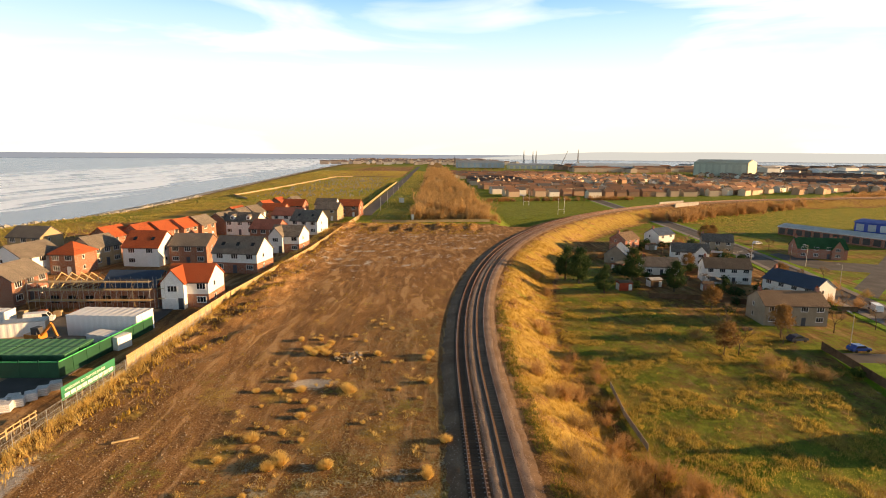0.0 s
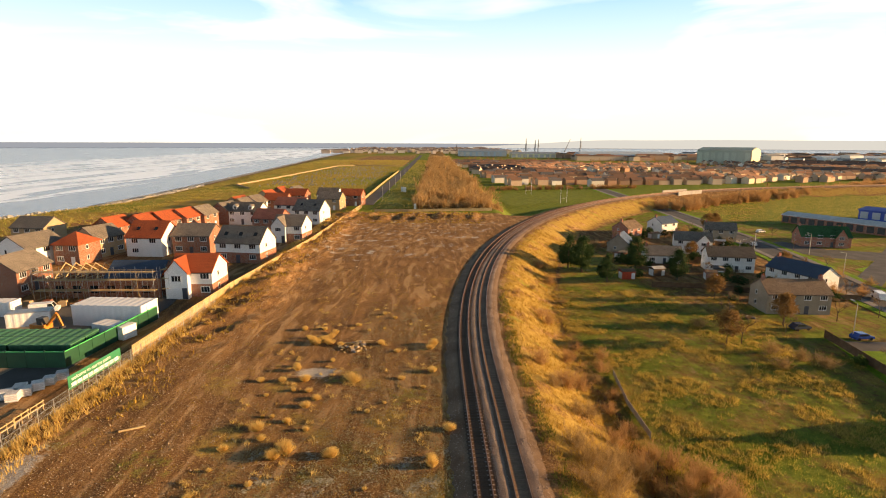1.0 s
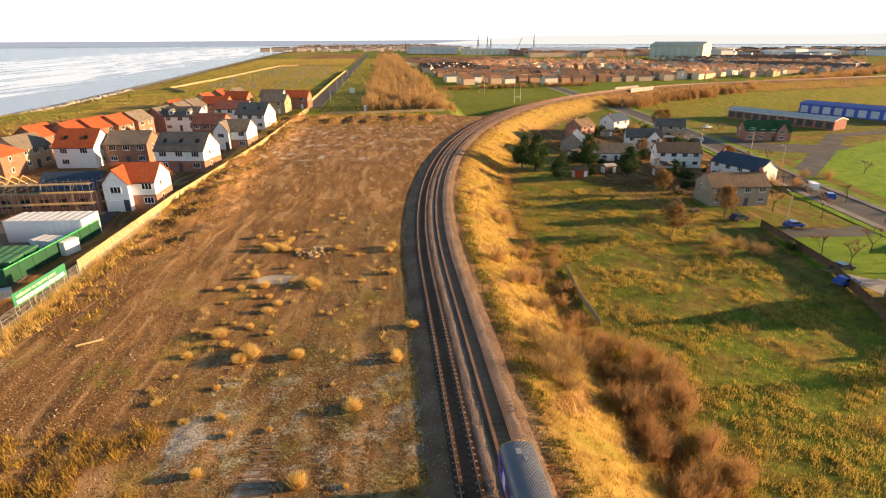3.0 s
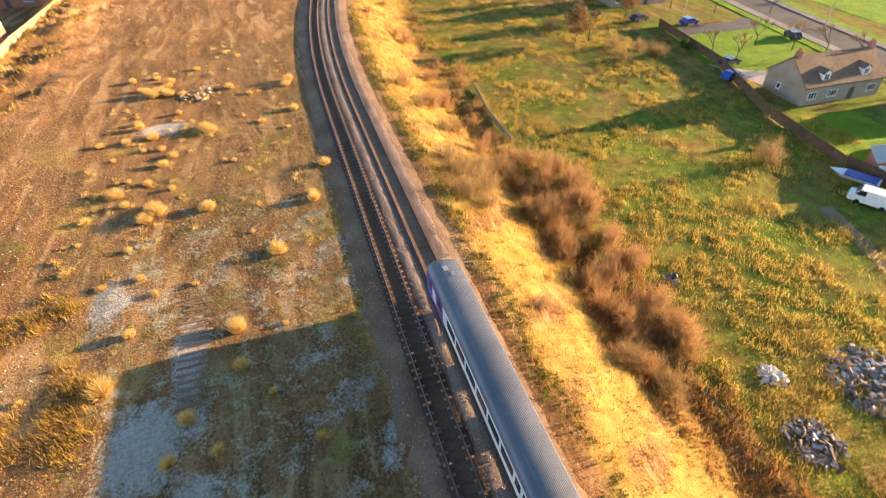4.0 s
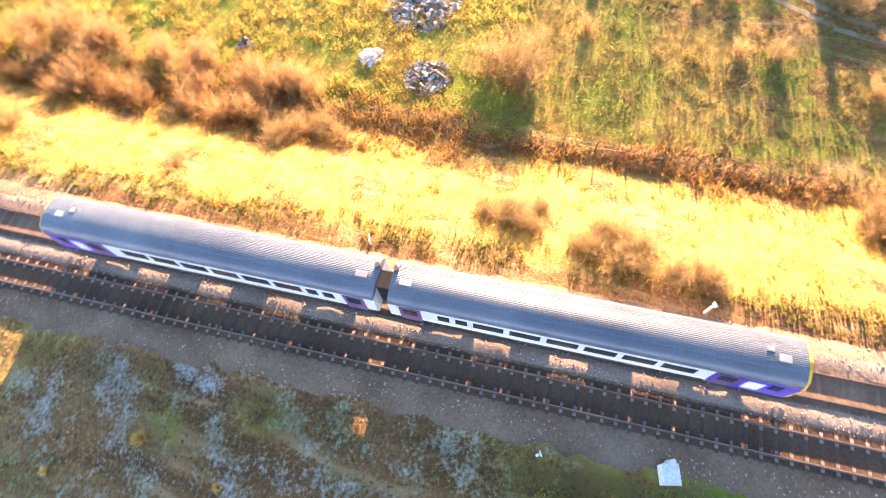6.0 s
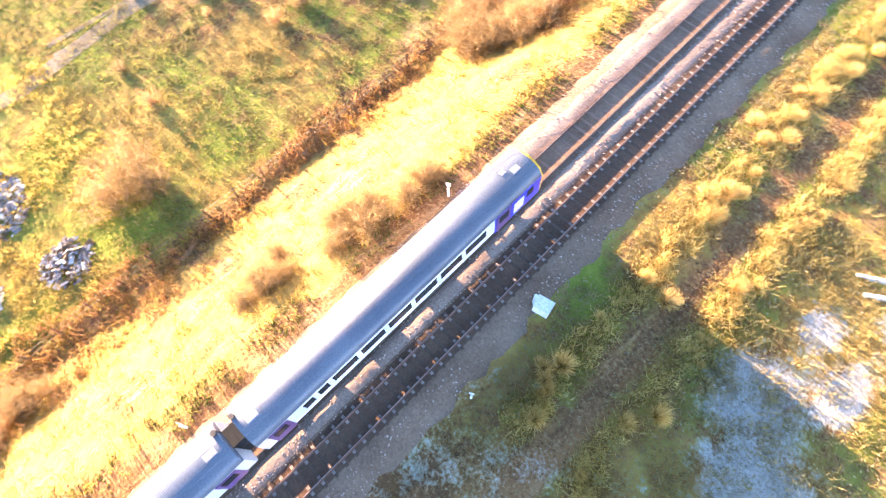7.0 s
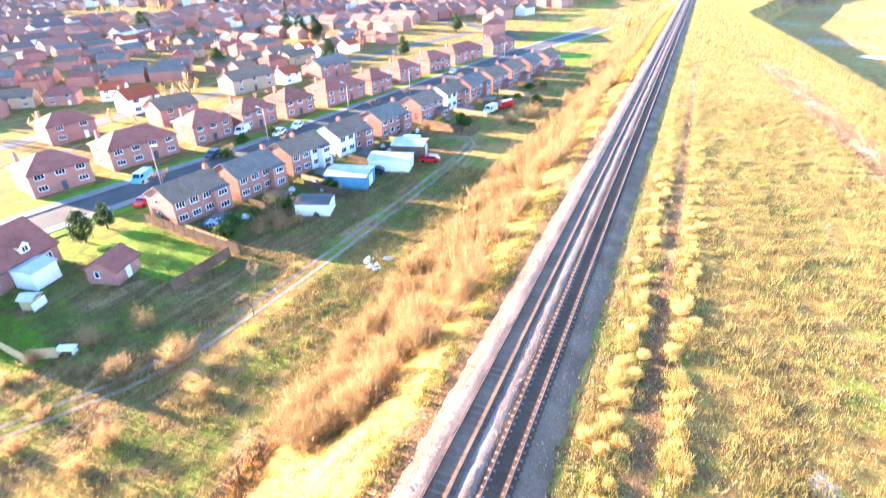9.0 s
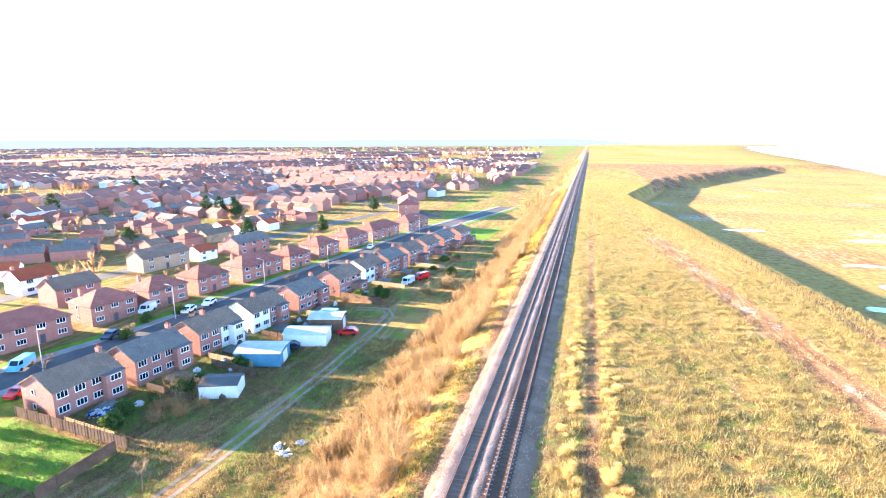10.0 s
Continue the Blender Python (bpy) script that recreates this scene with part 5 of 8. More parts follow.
far_roofs("pale_town_houses", "pale rendered houses scattered in the far northern town", north_white, plants("far_pale_walls", (0.62, 0.58, 0.52), (0.80, 0.78, 0.74), 0.9, 0.0), FAR_ROOF)
far_roofs("southern_town_houses", "rows of low brick houses far beyond the pitch", south, plants("southern_house_walls", (0.34, 0.19, 0.12), (0.74, 0.60, 0.44), 0.9, 0.0), plants("southern_house_roofs", (0.12, 0.085, 0.065), (0.31, 0.17, 0.11), 0.9, 0.0))
far_roofs("pale_southern_houses", "pale rendered slate-roofed houses far beyond the pitch", south_pale, plants("southern_pale_walls", (0.60, 0.55, 0.47), (0.80, 0.77, 0.70), 0.9, 0.0), plants("southern_slate_roofs", (0.07, 0.072, 0.08), (0.17, 0.16, 0.16), 0.8, 0.0))
docks = [(rnd.uniform(520, 1350), rnd.uniform(980, 1420), -5.2, rnd.uniform(14, 46), rnd.uniform(10, 22), rnd.uniform(5, 13), radians(rnd.choice((-45, 20, -70)))) for i in range(60)]
far_roofs("dock_buildings", "pale sheds and blocks round the far docks", docks, plants("dock_walls", (0.45, 0.47, 0.48), (0.80, 0.80, 0.78), 0.8, 0.0), plants("dock_roofs", (0.20, 0.20, 0.20), (0.50, 0.50, 0.48), 0.8, 0.0))
far_roofs("headland_houses", "pale houses on the far headland", head, plants("headland_house_walls", (0.48, 0.38, 0.30), (0.78, 0.70, 0.60), 0.9, 0.0), plants("headland_house_roofs", (0.16, 0.13, 0.12), (0.30, 0.22, 0.18), 0.9, 0.0))

# large halls beyond the town
HALL_GREEN = surface("pale_green_cladding", (0.40, 0.46, 0.38), (0.48, 0.53, 0.44), 0.02, 0.6, 0.0)
HALL_BLUE = surface("pale_blue_cladding", (0.38, 0.47, 0.56), (0.46, 0.55, 0.62), 0.02, 0.6, 0.0)
HALL_CREAM = surface("cream_cladding", (0.66, 0.60, 0.36), (0.72, 0.66, 0.42), 0.02, 0.6, 0.0)
BLUE_STEEL = surface("bright_blue_cladding", (0.02, 0.06, 0.35), (0.03, 0.09, 0.45), 0.05, 0.5, 0.0)


def hall(label, at, w, d, h, wall, roof, rise=3.0, bays=8, panel=None):
    root = thing("industrial_hall", label, "hall", "large halls beyond the town", at=at)
    part("wall", Shape().extrude([(-d / 2, -0.5), (d / 2, -0.5), (d / 2, h), (0, h + rise - 0.05), (-d / 2, h)], 'x', -w / 2, w / 2), wall, root)
    part("roof", gable_roof(Shape(), w, d, h, rise, 0.6, 0.4), roof, root)
    for i in range(bays):
        u = -w / 2 + w * (i + 0.5) / bays
        part("wall_panel", Shape().box(u - w / bays * 0.32, -d / 2 - 0.3, 0.5, u + w / bays * 0.32, -d / 2 - 0.01, h * 0.85), panel or roof, root)
    return root


big = hall("huge pale green hall with a cream end", pose(520, 968, -5, 0, 0, -45), 88, 52, 23, HALL_GREEN, HALL_GREEN, 5)
part("end_wall", Shape().extrude([(-26.2, -0.4), (26.2, -0.4), (26.2, 23.2), (0, 27.6), (-26.2, 23.2)], 'x', 44.6, 45.2), HALL_CREAM, big, "cream clad end wall")
hall("long pale blue warehouse", pose(420, 1250, -5, 0, 0, 0), 190, 60, 10, HALL_BLUE, HALL_BLUE, 6)
hall("white shed by the docks", pose(240, 1350, -5, 0, 0, 0), 110, 40, 9, HALL_CREAM, GALV, 4)
hall("grey shed by the docks", pose(120, 1400, -3, 0, 0, 0), 120, 50, 12, HALL_BLUE, GALV, 5)
hall("long white low shed", pose(850, 1100, -5, 0, 0, 0), 150, 50, 8, WHITE_METAL, GALV, 3)
hall("bright blue low building", pose(209, 233, -5, 0, 0, -64), 48, 12, 4.2, BLUE_STEEL, BLUE_STEEL, 1.0, 10, HALL_BLUE)
hall("long low brick shed with a pale roof", pose(162.5, 222, -5, 0, 0, -66), 44, 9, 3.4, BRICK_OLD, CORRUGATED, 1.0, 12, DARK_METAL)
hall("pale blue low works in the northern town", pose(330, -330, -5, 0, 0, 10), 40, 22, 4.5, HALL_BLUE, HALL_BLUE, 1.2)
house("large brick corner building with a red roof", pose(76, -235, -5, 0, 0, -70), 34, 11, BRICK_OLD, TILE_DARKRED, eave=7.8, rise=3.6, storeys=3, cols=6, hip=True, chimney=2, category="building")


# ---- roads, paths, kerbs ----
def ribbon(pts, width, z, name, material, label, category, offset=0.0, thick=0.12):
    """A strip that follows the points, with real edges."""
    s = Shape()
    left, right = [], []
    for i, (x, y) in enumerate(pts):
        a, b = Vector(pts[max(0, i - 1)]), Vector(pts[min(len(pts) - 1, i + 1)])
        d = (b - a).normalized()
        nrm = Vector((d.y, -d.x))
        c = Vector((x, y)) + nrm * offset
        left.append(c - nrm * width / 2)
        right.append(c + nrm * width / 2)
    n = len(pts)
    for p in left + right:
        s.v.append((p.x, p.y, z))
    for p in left + right:
        s.v.append((p.x, p.y, z - thick))
    for i in range(n - 1):
        s.f += [(i, i + 1, n + i + 1, n + i), (2 * n + i, 2 * n + i + 1, i + 1, i), (n + i, n + i + 1, 3 * n + i + 1, 3 * n + i)]
    ob = new(name, s.mesh(name, material))
    return tagged(ob, label, category, kind="structure")


PAVING = surface("pavement_slabs", (0.22, 0.20, 0.18), (0.30, 0.275, 0.25), 0.4, 0.9, 0.3)
ROUGH_MEADOW = surface("rough_meadow", (0.105, 0.150, 0.012), (0.20, 0.225, 0.028), 0.5, 0.95, 1.0, 5.0, depth=0.3)
LAWN = surface("mown_lawn", (0.125, 0.24, 0.010), (0.22, 0.34, 0.018), 0.5, 0.95, 1.0, 5.0, depth=0.3)
north_road = [(84, 30), (80, -10), (73.5, -45), (68, -66), (65, -91), (60.8, -126), (57.3, -152), (52, -190), (44, -225), (34, -270)]
south_road = [(86, 20), (88.5, 64), (91, 90), (96, 130), (103, 165), (109, 205), (114, 260), (118, 330), (122, 420)]
for pts, nm in ((north_road, "northern street"), (south_road, "southern street")):
    ribbon(pts, 7.0, -5.01, "road", ASPHALT, "grey asphalt of the %s" % nm, "road")
    for side in (-1, 1):
        ribbon(pts, 1.9, -4.89, "pavement", PAVING, "paved footway beside the %s" % nm, "pavement", side * 4.5, 0.3)
        ribbon(pts, 2.0, -4.95, "grass_verge", LAWN, "mown grass verge of the %s" % nm, "verge", side * 6.5, 0.25)
side_street = [(121, -40), (116, -80), (108, -130), (98, -190), (88, -240)]
ribbon(side_street, 5.5, -5.02, "road", ASPHALT, "asphalt side street among the brick houses", "road")
ribbon([(60, -225), (95, -262), (150, -300)], 8, -5.00, "road", ASPHALT, "asphalt street past the corner building", "road")
ribbon([(96, 128), (130, 160), (160, 190), (210, 200)], 6, -5.02, "road", ASPHALT, "asphalt drive to the public house", "road")
ribbon([(150, 160), (120, 172), (112, 190)], 16, -5.05, "car_park", ASPHALT, "worn asphalt car park by the public house", "car park")
ribbon([(66, 93), (80, 92), (92, 96)], 4.5, -5.00, "driveway", ASPHALT, "short driveway beside the brick semis", "driveway")
ribbon([(66.5, 62), (64, 76), (63, 80)], 5, -5.03, "driveway", CONCRETE, "concrete parking place beside the chalet house", "driveway")
# worn earth lanes
TRACK_EARTH = surface("worn_lane", (0.24, 0.185, 0.125), (0.33, 0.265, 0.185), 0.5, 0.95, 0.5)
lane = [(42, 10), (40.8, -2), (37, -9), (34.5, -13.3), (32.6, -20), (31.6, -28), (30.6, -40), (29.6, -60), (29.4, -75), (29.6, -87), (32, -91), (38, -90)]
for o in (-0.75, 0.75):
    ribbon(lane, 0.55, -5.045, "lane", TRACK_EARTH, "pale wheel rut of a field lane", "lane", o, 0.4)
ribbon([(46, 40), (42, 24), (40, 14), (41, 4), (42, -4), (48, -8)], 1.6, -5.035, "lane", TRACK_EARTH, "trodden earth path across the field", "lane", 0, 0.4)
ribbon([(-58, 30), (-56, 75), (-56, 100), (-60, 125), (-62, 170), (-66, 235)], 7, 0.05, "road", ASPHALT, "muddy site road of the new estate", "road", 0, 0.3)
ribbon([(-60, 98), (-75, 98), (-100, 100)], 6, 0.06, "road", ASPHALT, "muddy access road to the building plots", "road", 0, 0.3)
ribbon([(-37, 262), (-36, 400), (-35, 600), (-33, 1300)], 7, 0.12, "road", ASPHALT, "straight road along the shore", "road", 0, 0.4)
SITE_MUD = surface("site_mud", (0.21, 0.165, 0.12), (0.31, 0.25, 0.19), 0.3, 0.9, 0.5)
ribbon([(-72, 40), (-72, 102)], 30, 0.02, "site_yard", SITE_MUD, "bare muddy yard of the building site", "yard", 0, 0.3)


def plot(pts, z, name, material, label, category):
    s = Shape()
    n = len(pts)
    s.v = [(x, y, z) for x, y in pts] + [(x, y, z - 0.25) for x, y in pts]
    s.f = [tuple(range(n))] + [(i, (i + 1) % n, n + (i + 1) % n, n + i) for i in range(n)]
    return tagged(new(name, s.mesh(name, material)), label, category, kind="structure")


plot([(65, 96), (60.5, 78), (66, 72.5), (86.5, 79), (88, 92)], -5.02, "lawn", LAWN, "bright mown green between the houses", "lawn")
plot([(61.5, -28.5), (61.2, -37.3), (43.5, -35), (43, -27)], -5.02, "lawn", LAWN, "bright mown garden lawn behind a fence", "lawn")
plot([(57, -4), (56, -16), (44, -14), (45, -4)], -5.03, "lawn", LAWN, "small mown back garden", "lawn")
plot([(57, 57), (68, 57), (68, 45), (55, 46)], -5.03, "lawn", LAWN, "mown garden of the chalet house", "lawn")
plot([(104, 80), (106, 118), (112, 150), (190, 190), (240, 150), (200, 60)], -5.03, "lawn", LAWN, "wide mown playing field with young trees", "playing field")
plot([(38, 300), (31, 372), (98, 398), (98, 345)], -5.01, "sports_pitch", ROUGH_MEADOW, "mown rugby pitch below the embankment", "pitch")
plot([(130, 235), (200, 330), (420, 470), (460, 380), (260, 240)], -5.03, "meadow", ROUGH_MEADOW, "wide green meadow beyond the hedge", "meadow")
plot([(27, -175), (42, -172), (40, -196), (25, -198)], -5.02, "lawn", LAWN, "small green by the far end of the street", "lawn")

r = random.Random(61)
armour = Shape()
for i in range(260):
    y = r.uniform(205, 430)
    x = float(np.interp(y, COAST_Y, COAST_X)) + 5 + r.gauss(0, 1.3)
    e = r.uniform(0.5, 1.1)
    m = pose(x, y, -4.7 + r.uniform(0, 0.8), r.uniform(-40, 40), r.uniform(-40, 40), r.uniform(0, 90))
    k = len(armour.v)
    block = Shape().extrude([(-e, -e * 0.5), (e * 0.7, -e * 0.7), (e, e * 0.3), (e * 0.2, e * 0.8), (-e * 0.8, e * 0.5)], 'x', -e * 0.8, e * 0.7)
    armour.v += [tuple(m @ Vector(p)) for p in block.v]
    armour.f += [tuple(k + q for q in f_) for f_ in block.f]
tagged(new("shore_rocks", armour.mesh("shore_rocks", CONCRETE, fix=False)), "pale armour stones along the top of the beach", "rocks", kind="stuff")
ribbon([(-25, 246), (-23.5, 330), (-23, 480), (-22, 760)], 15, 0.06, "roadside_green", ROUGH_MEADOW, "mown green beside the shore road", "lawn", 0, 0.35)
WALL_TAN = surface("tan_boundary_wall", (0.36, 0.265, 0.155), (0.46, 0.35, 0.215), 0.3, 0.9, 0.3)
ribbon([(-122, 352), (-140, 380), (-133, 475), (-124.5, 690), (-104, 705), (-46, 690)], 0.6, 1.0, "boundary_wall", WALL_TAN, "tan wall round the burial ground", "wall", 0, 3.6)


# ---- grass, tussocks, shrubs and trees ----
def blade_mesh(name, px, py, pz, tall, wide, count, spread, material, seed):
    """Tufts of thin upright blades round the given places."""
    r = np.random.RandomState(seed)
    n = len(px)
    bx = np.repeat(px, count) + r.normal(0, spread, n * count)
    by = np.repeat(py, count) + r.normal(0, spread, n * count)
    bz = np.repeat(pz, count) - 0.03
    h = np.repeat(tall, count) * r.uniform(0.5, 1.15, n * count)
    a = r.uniform(0, math.pi, n * count)
    w = wide * r.uniform(0.6, 1.3, n * count) / 2
    lx, ly = r.normal(0, 0.33, n * count) * h, r.normal(0, 0.33, n * count) * h
    v = np.empty((n * count, 3, 3))
    v[:, 0] = np.stack([bx - np.cos(a) * w, by - np.sin(a) * w, bz], -1)
    v[:, 1] = np.stack([bx + np.cos(a) * w, by + np.sin(a) * w, bz], -1)
    v[:, 2] = np.stack([bx + lx, by + ly, bz + h], -1)
    return fast_mesh(name, v.reshape(-1, 3), np.arange(n * count * 3).reshape(-1, 3), material)


def scatter(n, x0, x1, y0, y1, seed, keep=None):
    r = np.random.RandomState(seed)
    x, y = r.uniform(x0, x1, n), r.uniform(y0, y1, n)
    if keep is not None:
        m = keep(x, y, r)
        x, y = x[m], y[m]
    return x, y, height(x, y), r


def stuff(name, label, category, mesh):
    return tagged(new(name, mesh), label, category, kind="stuff")


# tall dry grass of the embankment's landward side
x, y, z, r = scatter(42000, 3, 60, -130, 190, 31, lambda x, y, r: (across(x, y) > 5.2) & (across(x, y) < 17.2) & (r.uniform(0, 1, len(x)) < 0.62 + 0.5 * wobble(x, y, 4, 3)))
stuff("bank_grass", "tall dry golden grass on the embankment", "grass", blade_mesh("bank_grass", x, y, z, r.uniform(0.35, 0.85, len(x)), 0.065, 8, 0.24, DRY_GRASS, 1))
x, y, z, r = scatter(9000, 3, 24, -330, -130, 32, lambda x, y, r: (across(x, y) > 5.2) & (across(x, y) < 17.2))
stuff("far_bank_grass", "dry golden grass far along the embankment", "grass", blade_mesh("far_bank_grass", x, y, z, r.uniform(0.5, 0.9, len(x)), 0.25, 5, 0.4, DRY_GRASS, 2))
# green and straw edge below the ballast
x, y, z, r = scatter(9000, 4, 9, -60, 130, 33, lambda x, y, r: (across(x, y) > 4.7) & (across(x, y) < 6.6) & (wobble(x, y, 7, 2) > -0.2))
stuff("shoulder_weeds", "low green weeds along the ballast edge", "weeds", blade_mesh("shoulder_weeds", x, y, z, r.uniform(0.2, 0.4, len(x)), 0.09, 5, 0.15, GREEN_GRASS, 3))
# rough field below the embankment
field_keep = lambda x, y, r: (across(x, y) > 16.5) & (r.uniform(0, 1, len(x)) < 0.55 + 0.5 * wobble(x, y, 13, 21)) & ~((np.abs(x - 30.5) < 1.4) & (y < -14))
# brighter blades up to y 66, darker ones beyond: sun and shade put in colour
x, y, z, r = scatter(12000, 17, 62, 2, 66, 34, field_keep)
stuff("field_grass", "rough green field grass, brightened for the sun", "grass", blade_mesh("field_grass", x, y, z, r.uniform(0.10, 0.28, len(x)), 0.06, 8, 0.28, FIELD_GRASS, 4))
x, y, z, r = scatter(11000, 17, 62, 60, 135, 234, field_keep)
stuff("far_field_grass", "rough field grass before the houses, darker green for their shade", "grass", blade_mesh("far_field_grass", x, y, z, r.uniform(0.15, 0.4, len(x)), 0.06, 8, 0.28, GREEN_GRASS, 204))
x, y, z, r = scatter(21000, 17, 60, -75, 13, 134, lambda x, y, r: field_keep(x, y, r) | ((across(x, y) > 17) & (np.abs(x - 30.5) > 1.4) & (r.uniform(0, 1, len(x)) < 0.35)))
stuff("north_field_grass", "rough dull green field grass by the lane", "grass", blade_mesh("north_field_grass", x, y, z, r.uniform(0.22, 0.52, len(x)), 0.06, 8, 0.28, NORTH_GRASS, 104))
x, y, z, r = scatter(20000, 17, 56, -75, 135, 35, lambda x, y, r: (across(x, y) > 16.5) & (r.uniform(0, 1, len(x)) < 0.12 + 0.3 * (x < 30) * (y > 10) + 0.2 * (y < 25) * (y > 10) - 0.66 * wobble(x, y, 13, 21)))
stuff("field_straw", "dry straw-coloured field grass", "grass", blade_mesh("field_straw", x, y, z, r.uniform(0.25, 0.5, len(x)), 0.06, 9, 0.24, STRIP_TUFT, 5))
# golden clumps, bunched into patches that also paint in sunlit stretches
x, y, z, r = scatter(11500, 17, 62, 11, 128, 49, lambda x, y, r: (across(x, y) > 17) & (r.uniform(0, 1, len(x)) < 0.03 + 0.92 * smooth(-0.02, 0.16, 0.25 * (y < 45) * (x < 42) - wobble(x, y, 15, 21) + 0.6 * wobble(x * 0.5, y, 6, 23))))
stuff("field_clumps", "hummocky golden grass clumps of the field", "grass", blade_mesh("field_clumps", x, y, z, r.uniform(0.28, 0.62, len(x)), 0.055, 26, 0.3, FIELD_TUFT, 17))
x, y, z, r = scatter(7000, 13, 24, -40, 66, 50, lambda x, y, r: (np.abs(across(x, y) - 17.0 - 1.6 * wobble(x, y, 12, 3)) < 1.1 + 2.2 * (y > 14) * (y < 45)) & (r.uniform(0, 1, len(x)) < 0.55 + 0.6 * wobble(x, y, 6, 19)))
stuff("bracken", "rusty dead bracken along the ditch", "bracken", blade_mesh("bracken", x, y, z, r.uniform(0.3, 0.7, len(x)), 0.08, 14, 0.25, BRACKEN, 18))
x, y, z, r = scatter(42000, -26, -4.3, -4, 72, 51, lambda x, y, r: (across(x, y) < -4.7) & (r.uniform(0, 1, len(x)) < (0.62 + 0.5 * wobble(x, y, 8, 52)) * (1 - smooth(45, 72, y))))
stuff("thin_turf", "thin dull green turf beside the line", "grass", blade_mesh("thin_turf", x, y, z, r.uniform(0.05, 0.16, len(x)), 0.06, 5, 0.2, THIN_TURF, 19))
x, y, z, r = scatter(4200, 17, 45, -75, 5, 149, lambda x, y, r: (across(x, y) > 17) & (np.abs(x - 31) > 1.6) & (r.uniform(0, 1, len(x)) < 0.16 + 0.35 * (y < -20) * (x < 29) - 0.8 * wobble(x, y, 12, 21)))
stuff("north_clumps", "scattered straw-coloured clumps by the lane", "grass", blade_mesh("north_clumps", x, y, z, r.uniform(0.28, 0.62, len(x)), 0.055, 26, 0.3, STRIP_TUFT, 117))
# waste ground: sparse short growth, thicker in patches
x, y, z, r = scatter(13000, -43, -4, 6, 130, 36, lambda x, y, r: (across(x, y) < -4.8) & (r.uniform(0, 1, len(x)) < 0.28 + 0.6 * wobble(x, y, 12, 41)))
stuff("waste_grass", "short dry growth on the waste ground", "grass", blade_mesh("waste_grass", x, y, z, r.uniform(0.08, 0.28, len(x)), 0.07, 5, 0.18, DRY_GRASS, 6))
x, y, z, r = scatter(13000, -16, -4, -40, 100, 37, lambda x, y, r: (across(x, y) < -4.15) & (r.uniform(0, 1, len(x)) < 0.75 + 0.5 * wobble(x, y, 9, 12)))
stuff("verge_grass", "dull green grass beside the line", "grass", blade_mesh("verge_grass", x, y, z, r.uniform(0.08, 0.26, len(x)), 0.07, 5, 0.2, DULL_GRASS, 7))
x, y, z, r = scatter(7000, -8, -3.6, -70, 110, 137, lambda x, y, r: (across(x, y) < -4.3) & (across(x, y) > -6.4) & (r.uniform(0, 1, len(x)) < 0.6 + 0.6 * wobble(x, y, 5, 12)))
stuff("cess_weeds", "straggling dull weeds along the ballast edge", "weeds", blade_mesh("cess_weeds", x, y, z, r.uniform(0.10, 0.34, len(x)), 0.06, 7, 0.2, DULL_GRASS, 107))
# northern strip between the line and the shore flats
x, y, z, r = scatter(36000, -47, -4, -160, 8, 38, lambda x, y, r: (across(x, y) < -4.8) & (x > np.interp(y, RIM_Y, RIM_X)) & (np.abs(x + 8.4) > 0.7) & (np.abs(x - np.interp(y, TRACK_Y, TRACK_X)) > 2.4 + r.normal(0, 0.5, len(x))) & (r.uniform(0, 1, len(x)) < 0.45 + 0.7 * wobble(x, y, 7, 51)) & (r.uniform(0, 1, len(x)) < 0.9 - 0.5 * (x < -28)))
stuff("strip_grass", "clumpy yellow grass of the strip by the line", "grass", blade_mesh("strip_grass", x, y, z, r.uniform(0.2, 0.5, len(x)), 0.05, 10, 0.25, STRIP_TUFT, 8))
x, y, z, r = scatter(20000, -47, -4, -160, 8, 39, lambda x, y, r: (across(x, y) < -4.8) & (x > np.interp(y, RIM_Y, RIM_X)) & (r.uniform(0, 1, len(x)) < 0.5 - 0.6 * wobble(x, y, 7, 51)))
stuff("strip_green", "dull green grass of the strip by the line", "grass", blade_mesh("strip_green", x, y, z, r.uniform(0.12, 0.35, len(x)), 0.09, 5, 0.22, DULL_GRASS, 9))
x, y, z, r = scatter(12000, -40, -4, -420, -160, 40, lambda x, y, r: (across(x, y) < -4.8) & (x > np.interp(y, RIM_Y, RIM_X)))
stuff("far_strip_grass", "yellow grass far along the strip", "grass", blade_mesh("far_strip_grass", x, y, z, r.uniform(0.3, 0.6, len(x)), 0.3, 4, 0.5, STRIP_TUFT, 10))
x, y, z, r = scatter(11000, -47, -4.8, -120, 6, 54, lambda x, y, r: (across(x, y) < -4.9) & (x > np.interp(y, RIM_Y, RIM_X)) & (np.abs(x + 8.4) > 0.7) & (np.abs(x - np.interp(y, TRACK_Y, TRACK_X)) > 2.6) & (r.uniform(0, 1, len(x)) < 0.42 + 0.9 * wobble(x, y, 11, 51)))
stuff("strip_clumps", "golden grass clumps of the strip by the line", "grass", blade_mesh("strip_clumps", x, y, z, r.uniform(0.35, 0.75, len(x)), 0.05, 34, 0.32, STRIP_TUFT, 20))
